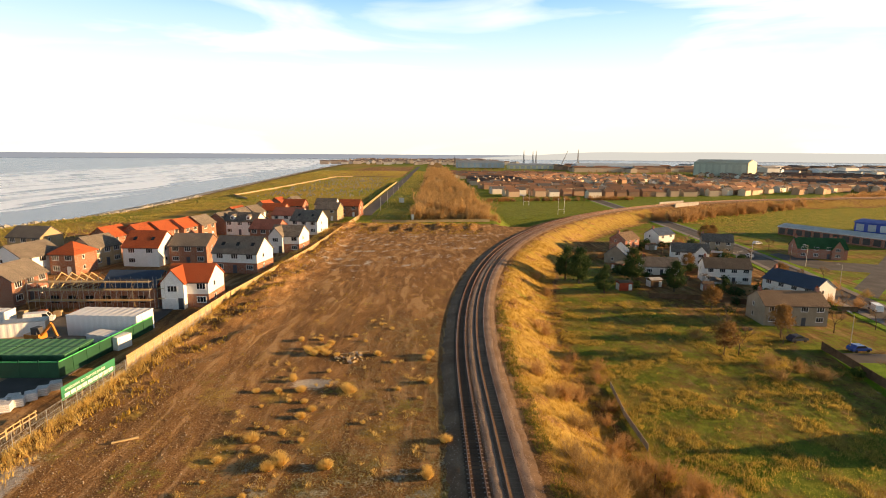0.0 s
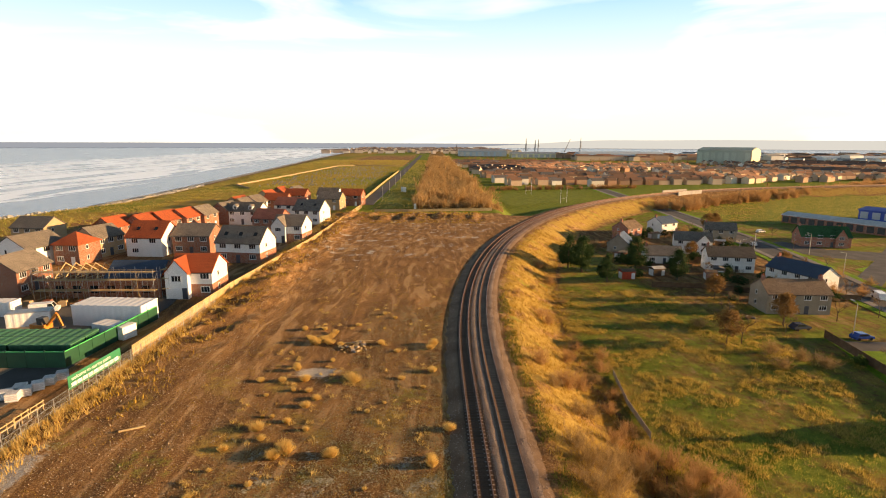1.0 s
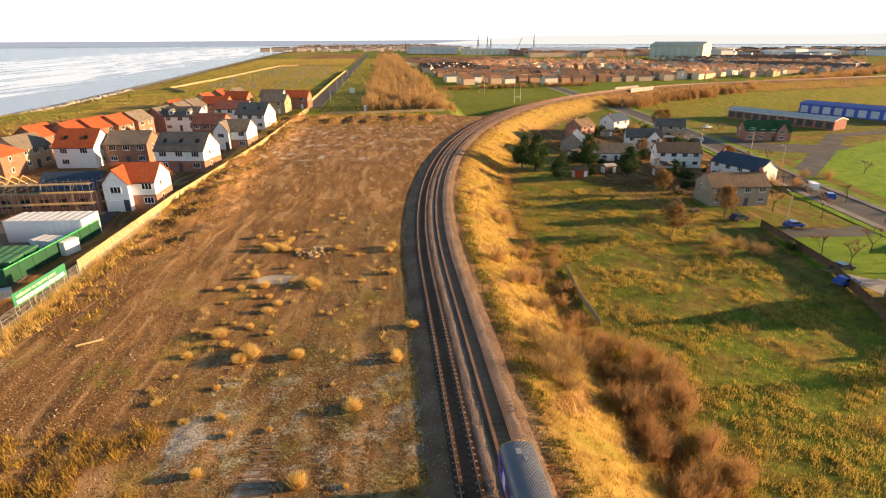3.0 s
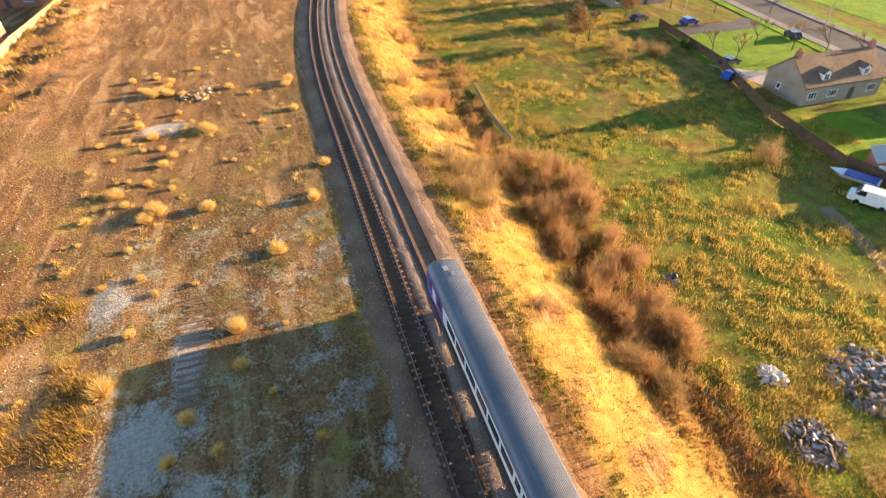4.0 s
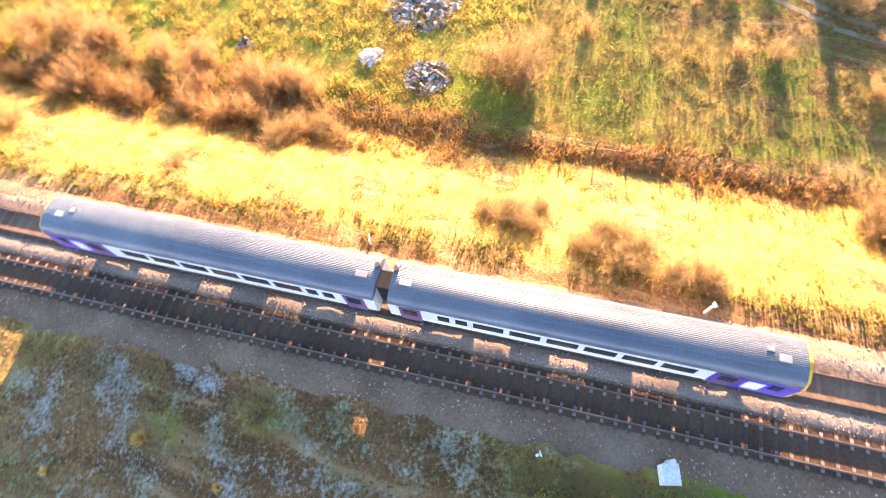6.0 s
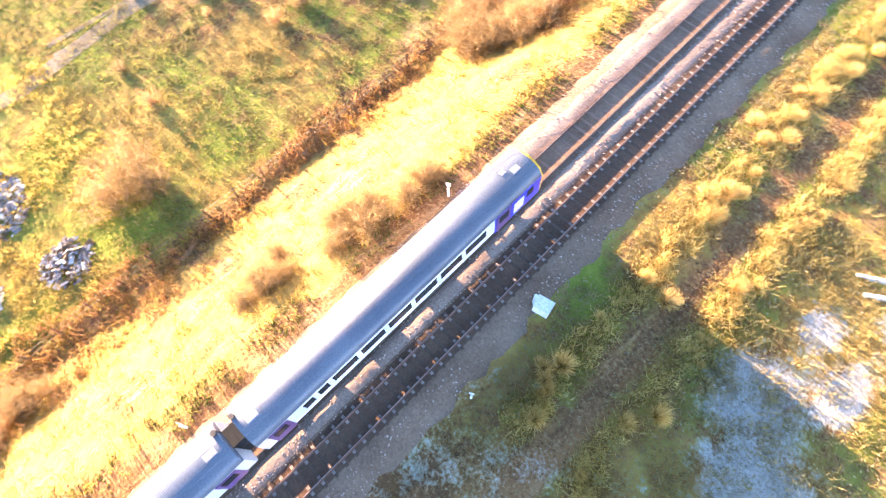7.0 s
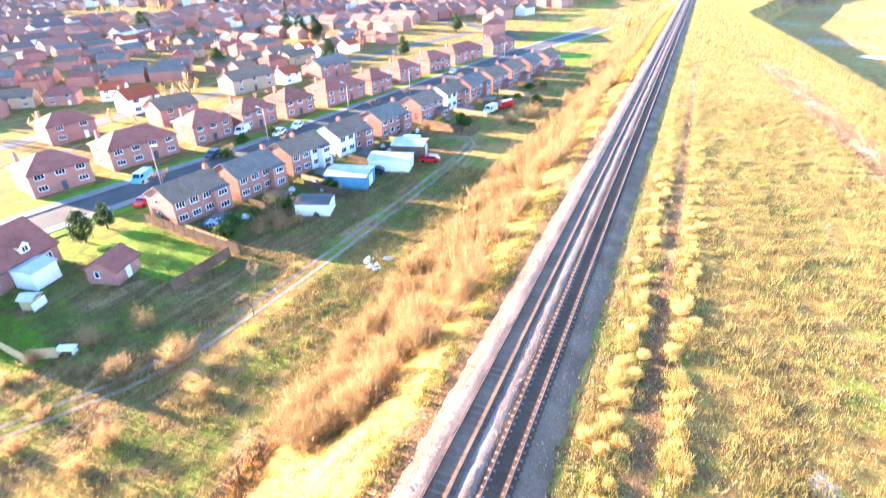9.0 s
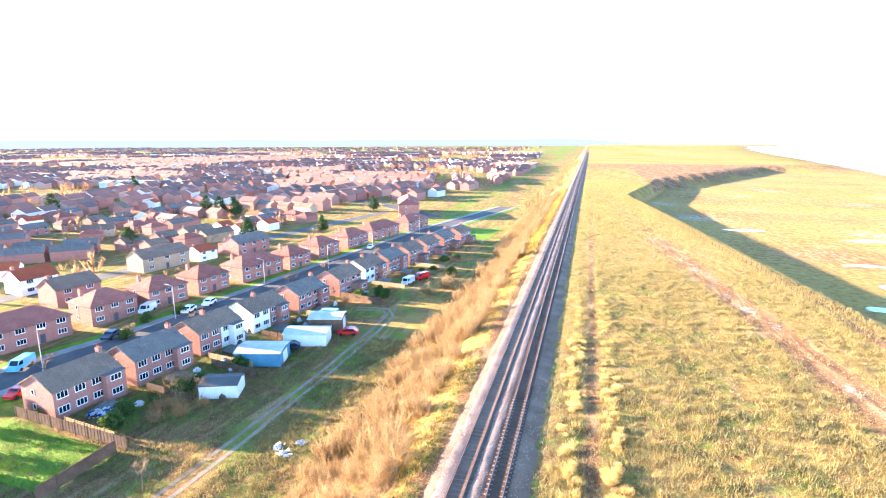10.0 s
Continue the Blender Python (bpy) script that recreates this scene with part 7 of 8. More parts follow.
for x, y, s in ((43, -58, 1.0), (44.5, -62, 0.8), (58, -40, 1.0), (47, -39, 1.1), (70, -64, 1.0), (73.5, -72, 1.0), (71, -78, 1.0), (40, -96, 1.2), (37, -100, 1.2), (26, -122, 1.2), (100, 300, 2.5), (92, 292, 2.5), (110, 305, 2.6), (84, 283, 2.4), (62, 85, 0.8), (56, -12, 0.9)):
    ob = new("green_bush", bush_crowns[int(y) % 2])
    ob.matrix_basis = pose(x, y, -5.05, 0, 0, x * 9) @ Matrix.Diagonal((s, s, s, 1))
    tagged(ob, "leafy green garden bush", "bush", "green bushes")

# withered brown-leaved trees and dark hedges round the older houses
rust_crowns = [leafy_mesh(s + 20, 5.6, 5.6, 2300, RUST_LEAF) for s in range(2)]
rust_wood = tree_kinds[0][0]
for i, (x, y, s) in enumerate(((45.6, 93.9, 0.85), (61.5, 103, 0.9), (57.5, 121, 0.8), (86, 141, 0.75), (73, 165, 0.7), (59, 172, 0.75), (92, 150, 0.7), (69, 206, 0.9), (104, 216, 1.0), (110, 222, 0.9))):
    t = thing("withered_tree", "small tree with withered brown leaves by the older houses", "tree", "withered trees", at=pose(x, y, -5, 0, 0, x * 11) @ Matrix.Diagonal((s, s, s, 1)))
    part("trunk", rust_wood, parent=t)
    part("crown", rust_crowns[i % 2], parent=t, at=pose(0, 0, 1.5))
hedge_crowns = [leafy_mesh(s + 30, 3.0, 2.0, 520, LEAF_DARK) for s in range(3)]
rnd4 = random.Random(41)
for i in range(64):
    y = rnd4.uniform(117, 212)
    x = rnd4.uniform(np.interp(y, [117, 150, 212], [56, 44, 62]), np.interp(y, [117, 165, 212], [86, 96, 100]))
    s = rnd4.uniform(0.7, 1.5)
    ob = new("dark_hedge", hedge_crowns[i % 3])
    ob.matrix_basis = pose(x, y, -5.1, 0, 0, i * 40) @ Matrix.Diagonal((s * rnd4.uniform(0.9, 1.8), s, s * rnd4.uniform(0.7, 1.1), 1))
    tagged(ob, "dark evergreen garden hedge between the older houses", "hedge", "garden hedges")

# brown trees scattered through the far towns
far_trees = []
for i in range(300):
    far_trees.append((rnd2.uniform(60, 900), rnd2.uniform(430, 1200), -5.0, rnd2.uniform(1.2, 2.6)))
for x, y in south_gaps:
    if rnd2.random() < 0.35 and y > 400 + 0.26 * x:
        far_trees.append((x + rnd2.uniform(-5, 5), y + rnd2.uniform(-5, 5), -5.0, rnd2.uniform(1.0, 2.4)))
for x, y in north_gaps:
    if rnd2.random() < 0.62 and x > 105:
        far_trees.append((x + rnd2.uniform(-5, 5), y + rnd2.uniform(-5, 5), -5.0, rnd2.uniform(0.9, 2.2)))
for i in range(420):
    y = -rnd2.uniform(300, 1500)
    far_trees.append((rnd2.uniform(70 - 0.04 * y, 420 - 0.9 * y), y, -5.0, rnd2.uniform(1.2, 2.6)))
for i in range(160):
    far_trees.append((rnd2.uniform(8, 22), -rnd2.uniform(190, 900), -3.0, rnd2.uniform(1.0, 1.9)))
garden_growth = []
for i in range(900):
    x, y = rnd2.uniform(92, 430), -rnd2.uniform(45, 420)
    garden_growth.append((x, y, -5.05, rnd2.uniform(0.35, 0.95)))
join_shrubs("garden_growth", "bare brown hedges and shrubs in the town gardens", garden_growth, shrub_mesh(97, 4.0, 2.4, 108, None, 0.10), TWIGS)
join_shrubs("far_town_trees", "leafless brown trees among the far houses", far_trees, shrub_mesh(92, 3.6, 2.9, 144, None, 0.15), TWIGS)
for i in range(34):
    x, y = rnd2.uniform(46, 108), rnd2.uniform(122, 215)
    shrub(x, y, rnd2.uniform(0.8, 1.5), rnd2.random() < 0.4, "leafless garden shrub among the older houses", "garden shrubs", -5)


# ---- building site and hoarding by the new estate ----
def polyline(pts, step):
    """Even places and headings along a run of points."""
    out, carry = [], 0.0
    for (x0, y0), (x1, y1) in zip(pts, pts[1:]):
        ln = math.hypot(x1 - x0, y1 - y0)
        d = carry
        while d < ln:
            t = d / ln
            out.append((x0 + (x1 - x0) * t, y0 + (y1 - y0) * t, math.degrees(math.atan2(y1 - y0, x1 - x0))))
            d += step
        carry = d - ln
    return out


def panel_fence(label, pts, h, material, z=0.0, step=2.2, boards=7, name="panel_fence"):
    """Upright boards between posts, one panel a part."""
    root = thing(name, label, "fence")
    s = Shape()
    bw = (step - 0.1) / boards
    face = []
    for i in range(boards):
        o = -0.02 - 0.016 * (i % 2)
        face += [(0.06 + i * bw, o), (0.06 + (i + 1) * bw - 0.016, o), (0.06 + (i + 1) * bw - 0.012, 0.0), (0.06 + (i + 1) * bw - 0.004, 0.0)]
    s.extrude(face + [(step - 0.04, 0.025), (0.06, 0.025)], 'z', 0.05, h)
    panel = s.mesh("panel", material)
    post = Shape().box(-0.05, -0.05, -0.3, 0.05, 0.05, h + 0.08).mesh("post", material)
    for x, y, a in polyline(pts, step):
        zz = z if z is not None else float(height(x, y))
        part("panel", panel, parent=root, at=pose(x, y, zz, 0, random.uniform(-0.6, 0.6), a))
        part("post", post, parent=root, at=pose(x, y, zz, 0, 0, a))
    return root


panel_fence("long sunlit timber hoarding along the waste ground", [(-46.2, 77), (-46.1, 80), (-45.2, 110), (-40.6, 162), (-37.4, 250)], 1.75, TIMBER)
panel_fence("timber fence along the shore road", [(-40.5, 268), (-41, 420), (-40, 560)], 1.4, TIMBER, step=3.4, boards=4)
panel_fence("low fence across the end of the waste ground", [(-30, 236), (-16, 236), (20, 240)], 1.2, TIMBER, step=3.0, boards=5)
panel_fence("leaning grey panel fence at the foot of the bank", [(20.4, 64), (20.6, 72), (21.6, 80)], 0.85, surface("grey_fence_panels", (0.38, 0.34, 0.27), (0.50, 0.45, 0.37), 0.8), -5.0)
panel_fence("dark brown garden fence beside the field", [(65, 97), (62.3, 77), (56.2, 60), (54.4, 46.5), (56, 38)], 1.5, TIMBER_DARK, -5.05)
panel_fence("brown fence round the garden lawn", [(61, -38), (42.2, -35.6), (42.6, -27)], 1.5, TIMBER_DARK, -5.05)
panel_fence("dark garden fences behind the older houses", [(48, 132), (60, 130), (78, 121.5), (88, 120)], 1.3, TIMBER_DARK, -5.05)
panel_fence("worn garden fence between the white houses", [(56, 152), (66, 151), (70, 160), (84, 162)], 1.3, TIMBER_DARK, -5.05)
panel_fence("sunlit fence by the back garden", [(58.5, -12.5), (46.5, -11.5), (44, -13)], 1.3, TIMBER, -5.05)
panel_fence("dark fence round the back yards", [(44.5, -96), (34, -93)], 1.5, TIMBER_DARK, -5.05)
panel_fence("garden fence between the back yards", [(47.5, -57.5), (39, -56)], 1.2, TIMBER_DARK, -5.05)
panel_fence("garden fence behind the white semi", [(46, -80), (39, -79)], 1.2, TIMBER_DARK, -5.05)

# back yards of the semis: side fences, paving and hedges
rnd5 = random.Random(51)
for i, (x, y) in enumerate(rows_a[:10]):
    panel_fence("low weathered fence between two back yards", [(x - 4.2, y + 5.0), (x - 11.4, y + 6.1)], 1.0, TIMBER_DARK if i % 2 else TIMBER, -5.05, 1.8, 6)
    slab = [(x - 3.8, y - 1.5), (x - 4.3, y + 2.0), (x - 7.6, y + 2.5), (x - 7.1, y - 1.0)]
    sh = Shape()
    sh.v = [(u, v_, -4.93) for u, v_ in slab] + [(u, v_, -5.2) for u, v_ in slab]
    sh.f = [(0, 1, 2, 3)] + [(q, (q + 1) % 4, 4 + (q + 1) % 4, 4 + q) for q in range(4)]
    tagged(new("patio", sh.mesh("patio", PAVING)), "small paved patio behind a brick semi", "patio", kind="structure")
    for q in range(2):
        e = rnd5.uniform(0.5, 0.95)
        ob = new("green_bush", bush_crowns[q])
        ob.matrix_basis = pose(x - rnd5.uniform(8.0, 12.5), y + rnd5.uniform(-4, 5), -5.1, 0, 0, i * 50) @ Matrix.Diagonal((e * 1.3, e, e, 1))
        tagged(ob, "leafy green bush at the end of a back yard", "bush", "green bushes")
for x, y, s in ((43.2, -41.5, 0.8), (41.2, -43.5, 0.9), (44.6, -43.8, 0.8), (40.2, -46.2, 0.7), (42.5, -72, 0.6), (43.5, -86, 0.7), (41.5, -92, 0.8)):
    shrub(x, y, s, False, "bare brown brush behind the back yards", "garden shrubs", -5)

# wire fence with thin posts at the foot of the bank, and one along the rim of the flats
def wire_fence(label, pts, z, step=2.4, h=1.1):
    root = thing("wire_fence", label, "fence")
    post = Shape().box(-0.05, -0.05, -0.3, 0.05, 0.05, h).mesh("post", TIMBER_DARK)
    spots = polyline(pts, step)
    for x, y, a in spots:
        part("post", post, parent=root, at=pose(x, y, float(height(x, y)) if z is None else z, random.uniform(-4, 4), random.uniform(-4, 4), a))
    s = Shape()
    for (x0, y0, _), (x1, y1, _) in zip(spots, spots[1:]):
        for hh in (0.45, 0.95):
            z0, z1 = (float(height(x0, y0)), float(height(x1, y1))) if z is None else (z, z)
            s.tube((x0, y0, z0 + hh), (x1, y1, z1 + hh), 0.012, 0.012, 3)
    part("wire", s, DARK_METAL, root, "thin fence wires")


wire_fence("wire fence with timber posts at the foot of the bank", [(18.6, 60), (18.4, 34), (18.8, 20), (18.5, 4), (18.0, -16), (18.6, -48)], None)
wire_fence("post fence along the rim of the shore flats", [(-48, -70), (-46.5, -90), (-45, -118), (-33, -217)], None, 2.6)

# steel mesh panels in front of the hoarding
root = thing("mesh_fence", "temporary steel mesh panels before the hoarding", "fence")
s = Shape()
for i in range(15):
    s.tube((0.05 + i * 0.15, 0, 0.1), (0.05 + i * 0.15, 0, 1.85), 0.006, 0.006, 3)
for zz in (0.1, 0.65, 1.2, 1.85):
    s.tube((0, 0, zz), (2.3, 0, zz), 0.018, 0.018, 4)
s.tube((0, 0, 0), (0, 0, 1.9), 0.022, 0.022, 5).tube((2.3, 0, 0), (2.3, 0, 1.9), 0.022, 0.022, 5)
mesh_panel = s.mesh("mesh_panel", GALV)
foot = Shape().box(-0.1, -0.3, -0.02, 0.1, 0.3, 0.12).mesh("block_foot", CONCRETE)
for x, y, a in polyline([(-46.4, 40), (-46.0, 60), (-45.4, 78), (-44.5, 100)], 2.36):
    part("mesh_panel", mesh_panel, parent=root, at=pose(x, y, float(height(x, y)), 0, 0, a))
    part("block_foot", foot, parent=root, at=pose(x, y, float(height(x, y)), 0, 0, a))

# estate sign board
SIGN_GREEN = surface("green_sign_board", (0.02, 0.17, 0.08), (0.03, 0.21, 0.10), 0.4, 0.5, 0.0)
sign = thing("sign_board", "long green estate sign with white lettering on posts", "sign", at=pose(-47.2, 65.4, 0, 0, 0, 85))
part("board", Shape().box(0, -0.06, 0.75, 9.2, 0.0, 2.4), SIGN_GREEN, sign, "green board")
for u in (0.6, 3.2, 5.9, 8.6):
    part("post", Shape().box(u - 0.06, 0.0, -0.3, u + 0.06, 0.12, 2.3), TIMBER, sign)
txt = bpy.data.curves.new("lettering", 'FONT')
txt.body, txt.size, txt.extrude = "welcome to marine point", 0.66, 0.01
txt.materials.append(PVC)
tx = new("lettering", txt)
tx.parent = sign
tx.matrix_basis = pose(0.5, -0.075, 1.72, 90, 0, 0)
tx["label"] = "white lettering"
for i in range(9):
    part("lettering_bar", Shape().box(0.45 + i * 0.93, -0.085, 0.98, 0.45 + i * 0.93 + 0.78, -0.06, 1.45), PVC, sign)

# site cabins, store and hoarding
def container(label, at, w, d, h, material, roof_material):
    root = thing("site_container", label, "container", "site containers", at=at)
    n = int(w / 0.225)
    south = [(-w / 2 + w * i / n, -d / 2 - (0.035 if i % 4 in (1, 2) else 0.0)) for i in range(n + 1)]
    part("body", Shape().extrude(south + [(u, -v) for u, v in reversed(south)], 'z', 0, h), material, root)
    n = int(w / 0.3)
    ribs = [(-w / 2 - 0.05 + (w + 0.1) * i / n, h + (0.15 if i % 4 in (1, 2) else 0.1)) for i in range(n + 1)]
    part("roof", Shape().extrude(ribs + [(w / 2 + 0.05, h + 0.003), (-w / 2 - 0.05, h + 0.003)], 'y', -d / 2 - 0.05, d / 2 + 0.05), roof_material, root)
    part("door", Shape().box(w / 2, -0.9, 0.1, w / 2 + 0.05, 0.9, h - 0.2), roof_material, root)
    return root


container("double-stacked white site cabin with a ribbed roof", pose(-57.0, 92.2, 0, 0, 0, -4), 11.5, 4.6, 3.3, WHITE_METAL, WHITE_METAL)
container("low white site store", pose(-53.5, 85.5, 0, 0, 0, -18), 6.0, 2.4, 1.9, WHITE_METAL, WHITE_METAL)
container("white site cabin beside the road", pose(-80, 96, 0, 0, 0, 0), 8, 2.5, 2.4, WHITE_METAL, WHITE_METAL)
container("white site store at the yard's edge", pose(-70, 91, 0, 0, 0, 20), 6, 2.4, 2.2, WHITE_METAL, GALV)
for i, (x, y) in enumerate(((-57.5, 77.0), (-57.5, 80.2), (-66, 77.0), (-66, 80.2))):
    container("green site cabin with a flat green roof", pose(x, y, 0), 8.2, 3.0, 2.35, GREEN_PAINT, surface("green_felt_roof_%s" % "abcd"[i], (0.05, 0.20, 0.09), (0.10, 0.24, 0.13), 0.6, 0.8))
hoard = thing("green_hoarding", "dark green painted site hoarding with a bright top rail", "hoarding")
for x, y, a in polyline([(-78, 73.6), (-53.0, 73.6)], 2.5) + polyline([(-53.0, 73.6), (-51.2, 91.5)], 2.5):
    m = pose(x, y, 0, 0, 0, a)
    part("panel", Shape().box(0.02, -0.03, 0, 2.48, 0.03, 2.15), GREEN_PAINT, hoard, at=m)
    part("top_rail", Shape().box(0, -0.07, 2.15, 2.5, 0.07, 2.27), surface("bright_green_rail", (0.05, 0.42, 0.10), (0.07, 0.5, 0.14), 1.0, 0.5) if "bright_green_rail" not in bpy.data.materials else bpy.data.materials["bright_green_rail"], hoard, at=m)
    part("post", Shape().box(-0.06, -0.08, 0, 0.06, 0.08, 2.4), GREEN_PAINT, hoard, at=m)

# stacked white crates
for i, (x, y) in enumerate(((-53.0, 64.6), (-52.6, 66.0), (-52.2, 67.5), (-51.8, 68.9), (-51.3, 70.4), (-54.1, 65.2), (-53.7, 66.7))):
    cr = thing("crate", "white slatted crate on the muddy yard", "crate", "white crates", at=pose(x, y, 0, 0, 0, 20 + 7 * (i % 3)))
    part("body", Shape().box(-0.6, -0.6, 0, 0.6, 0.6, 0.95), RUBBLE_WHITE, cr)
    for q in range(4):
        part("slat", Shape().box(-0.63, -0.63, 0.12 + q * 0.22, 0.63, 0.63, 0.2 + q * 0.22), WHITE_METAL, cr)
# timber barriers
for x, y in ((-48.2, 56.5), (-48.3, 58.6), (-48.2, 60.7)):
    b = thing("timber_barrier", "rough timber post-and-rail barrier", "barrier", "timber barriers", at=pose(x, y, 0, 0, 0, 88))
    for u in (0, 0.9, 1.8):
        part("post", Shape().box(u - 0.05, -0.05, -0.2, u + 0.05, 0.05, 1.1), TIMBER, b)
    for zz in (0.45, 0.9):
        part("rail", Shape().box(-0.1, -0.09, zz, 1.95, -0.05, zz + 0.12), TIMBER, b)

# half-built brick house inside scaffolding
shell = thing("unfinished_house", "half-built brick terrace inside scaffolding", "house")
part("wall", Shape().box(-77.5, 106.0, 0, -56.5, 106.3, 3.6).box(-77.5, 113.2, 0, -56.5, 113.5, 3.6).box(-77.5, 106.3, 0, -77.2, 113.2, 3.6).box(-56.8, 106.3, 0, -56.5, 113.2, 4.4).box(-67.2, 106.3, 0, -66.9, 113.2, 4.0), BRICK, shell, "unfinished red brick walls")
part("roof", Shape().extrude([(105.8, 3.8), (109.7, 6.4), (113.7, 3.8), (113.7, 3.95), (109.7, 6.55), (105.8, 3.95)], 'x', -66.9, -56.4), TILE_BLUE, shell, "blue-grey roof membrane")
part("gable_wall", Shape().extrude([(106.0, 3.6), (113.5, 3.6), (109.7, 6.3)], 'x', -56.75, -56.5), BRICK, shell)
for i in range(6):
    part("wall_opening", Shape().box(-76 + i * 3.2, 105.9, 1.0, -74.6 + i * 3.2, 105.99, 2.4), PANE, shell, "dark window opening")
scaf = thing("scaffolding", "steel tube scaffolding with timber boards", "scaffolding")
pole_mesh = Shape().tube((0, 0, 0), (0, 0, 6.2), 0.035, 0.035, 5).mesh("pole", GALV)
for i in range(12):
    for yy in (103.6, 105.2):
        part("pole", pole_mesh, parent=scaf, at=pose(-78.5 + i * 2.0, yy, 0, 0, 0, 0))
for zz in (1.9, 3.9, 5.4):
    for yy in (103.6, 105.2):
        part("ledger", Shape().tube((-78.7, yy, zz), (-56.3, yy, zz), 0.03, 0.03, 4), GALV, scaf)
    for i in range(11):
        part("board", Shape().box(-78.5 + i * 2.0, 103.7, zz + 0.04, -76.6 + i * 2.0, 105.1, zz + 0.09), TIMBER, scaf)
for i in range(9):
    x0 = -78.5 + i * 2.4
    part("brace", Shape().tube((x0, 103.5, 0.1), (x0 + 2.4, 103.5, 5.6) if i % 2 else (x0 - 0.2, 103.5, 5.6), 0.03, 0.03, 4), TIMBER, scaf)
for i in range(7):
    x0 = -77.6 + i * 3.1
    pal = thing("brick_pallet", "pallet of new bricks on the building site", "pallet", "brick pallets", at=pose(x0, 100.8 + (i % 2) * 0.6, 0.06, 0, 0, 7 * i))
    part("stack", Shape().box(-0.6, -0.5, 0.12, 0.6, 0.5, 0.95), BRICK if i % 2 else BRICK_BUFF, pal)
    part("pallet_base", Shape().box(-0.62, -0.52, 0, 0.62, 0.52, 0.11), TIMBER, pal)

# more tubes and a second bay of scaffolding at the end of the terrace
for i in range(14):
    x0 = -78.2 + i * 1.62
    part("brace", Shape().tube((x0, 103.45, 1.9 if i % 3 else 0.1), (x0 + (1.5 if i % 2 else -1.2), 103.45, 5.4 if i % 3 else 3.9), 0.028, 0.028, 4), GALV if i % 2 else TIMBER, scaf)
for i in range(5):
    for xx in (-55.9, -54.5):
        part("pole", pole_mesh, parent=scaf, at=pose(xx, 105.2 + i * 2.0, 0))
for zz in (2.0, 4.0, 5.6):
    part("board", Shape().box(-55.8, 105.0, zz, -54.6, 113.4, zz + 0.06), TIMBER, scaf)
    part("ledger", Shape().tube((-54.5, 104.8, zz - 0.1), (-54.5, 113.5, zz - 0.1), 0.03, 0.03, 4), GALV, scaf)
for i in range(9):
    part("guard_rail", Shape().tube((-78.5 + i * 2.5, 103.6, 6.1), (-76.2 + i * 2.5, 103.6, 6.1), 0.03, 0.03, 4), TIMBER, scaf)
for i in range(5):
    pk = thing("roof_truss", "pale timber roof truss waiting on the wall heads", "truss", "roof trusses", at=pose(-76.2 + i * 1.9, 109.75, 3.62))
    part("rafter", Shape().extrude([(-3.8, 0.0), (-3.5, 0.0), (0.05, 2.3), (0.05, 2.5)], 'x', -0.05, 0.05), TIMBER, pk)
    part("rafter", Shape().extrude([(3.8, 0.0), (3.5, 0.0), (-0.05, 2.3), (-0.05, 2.5)], 'x', -0.051, 0.049), TIMBER, pk)
    part("tie_beam", Shape().box(-0.045, -3.6, 0.02, 0.045, 3.6, 0.16), TIMBER, pk)

# orange excavator
ORANGE = surface("orange_machine_paint", (0.62, 0.20, 0.02), (0.7, 0.25, 0.03), 1.0, 0.45, 0.05)
dg = thing("excavator", "small orange excavator with a raised arm", "excavator", at=pose(-64.5, 86.5, 0, 0, 0, -15))
part("cab", Shape().box(-0.9, -0.6, 0.9, 0.1, 0.6, 2.6), DARK_METAL, dg, "dark glazed cab")
part("body", Shape().box(-2.0, -0.9, 0.8, 0.4, 0.9, 1.6), ORANGE, dg)
part("boom", Shape().extrude([(0.2, 1.4), (0.5, 1.3), (2.6, 3.3), (2.4, 3.6)], 'y', -0.15, 0.15), ORANGE, dg)
part("arm", Shape().extrude([(2.3, 3.5), (2.7, 3.4), (3.5, 1.6), (3.2, 1.5)], 'y', -0.12, 0.12), ORANGE, dg)
part("bucket", Shape().extrude([(3.1, 1.6), (3.6, 1.5), (3.4, 0.9), (2.9, 1.1)], 'y', -0.35, 0.35), DARK_METAL, dg)
for sy_ in (-0.7, 0.7):
    part("track", Shape().extrude([(-2.0, 0.15), (-1.7, 0.0), (1.2, 0.0), (1.5, 0.15), (1.5, 0.5), (1.2, 0.7), (-1.7, 0.7), (-2.0, 0.5)], 'y', sy_ - 0.22, sy_ + 0.22), RUBBER, dg)


# ---- vehicles ----
paint = {}


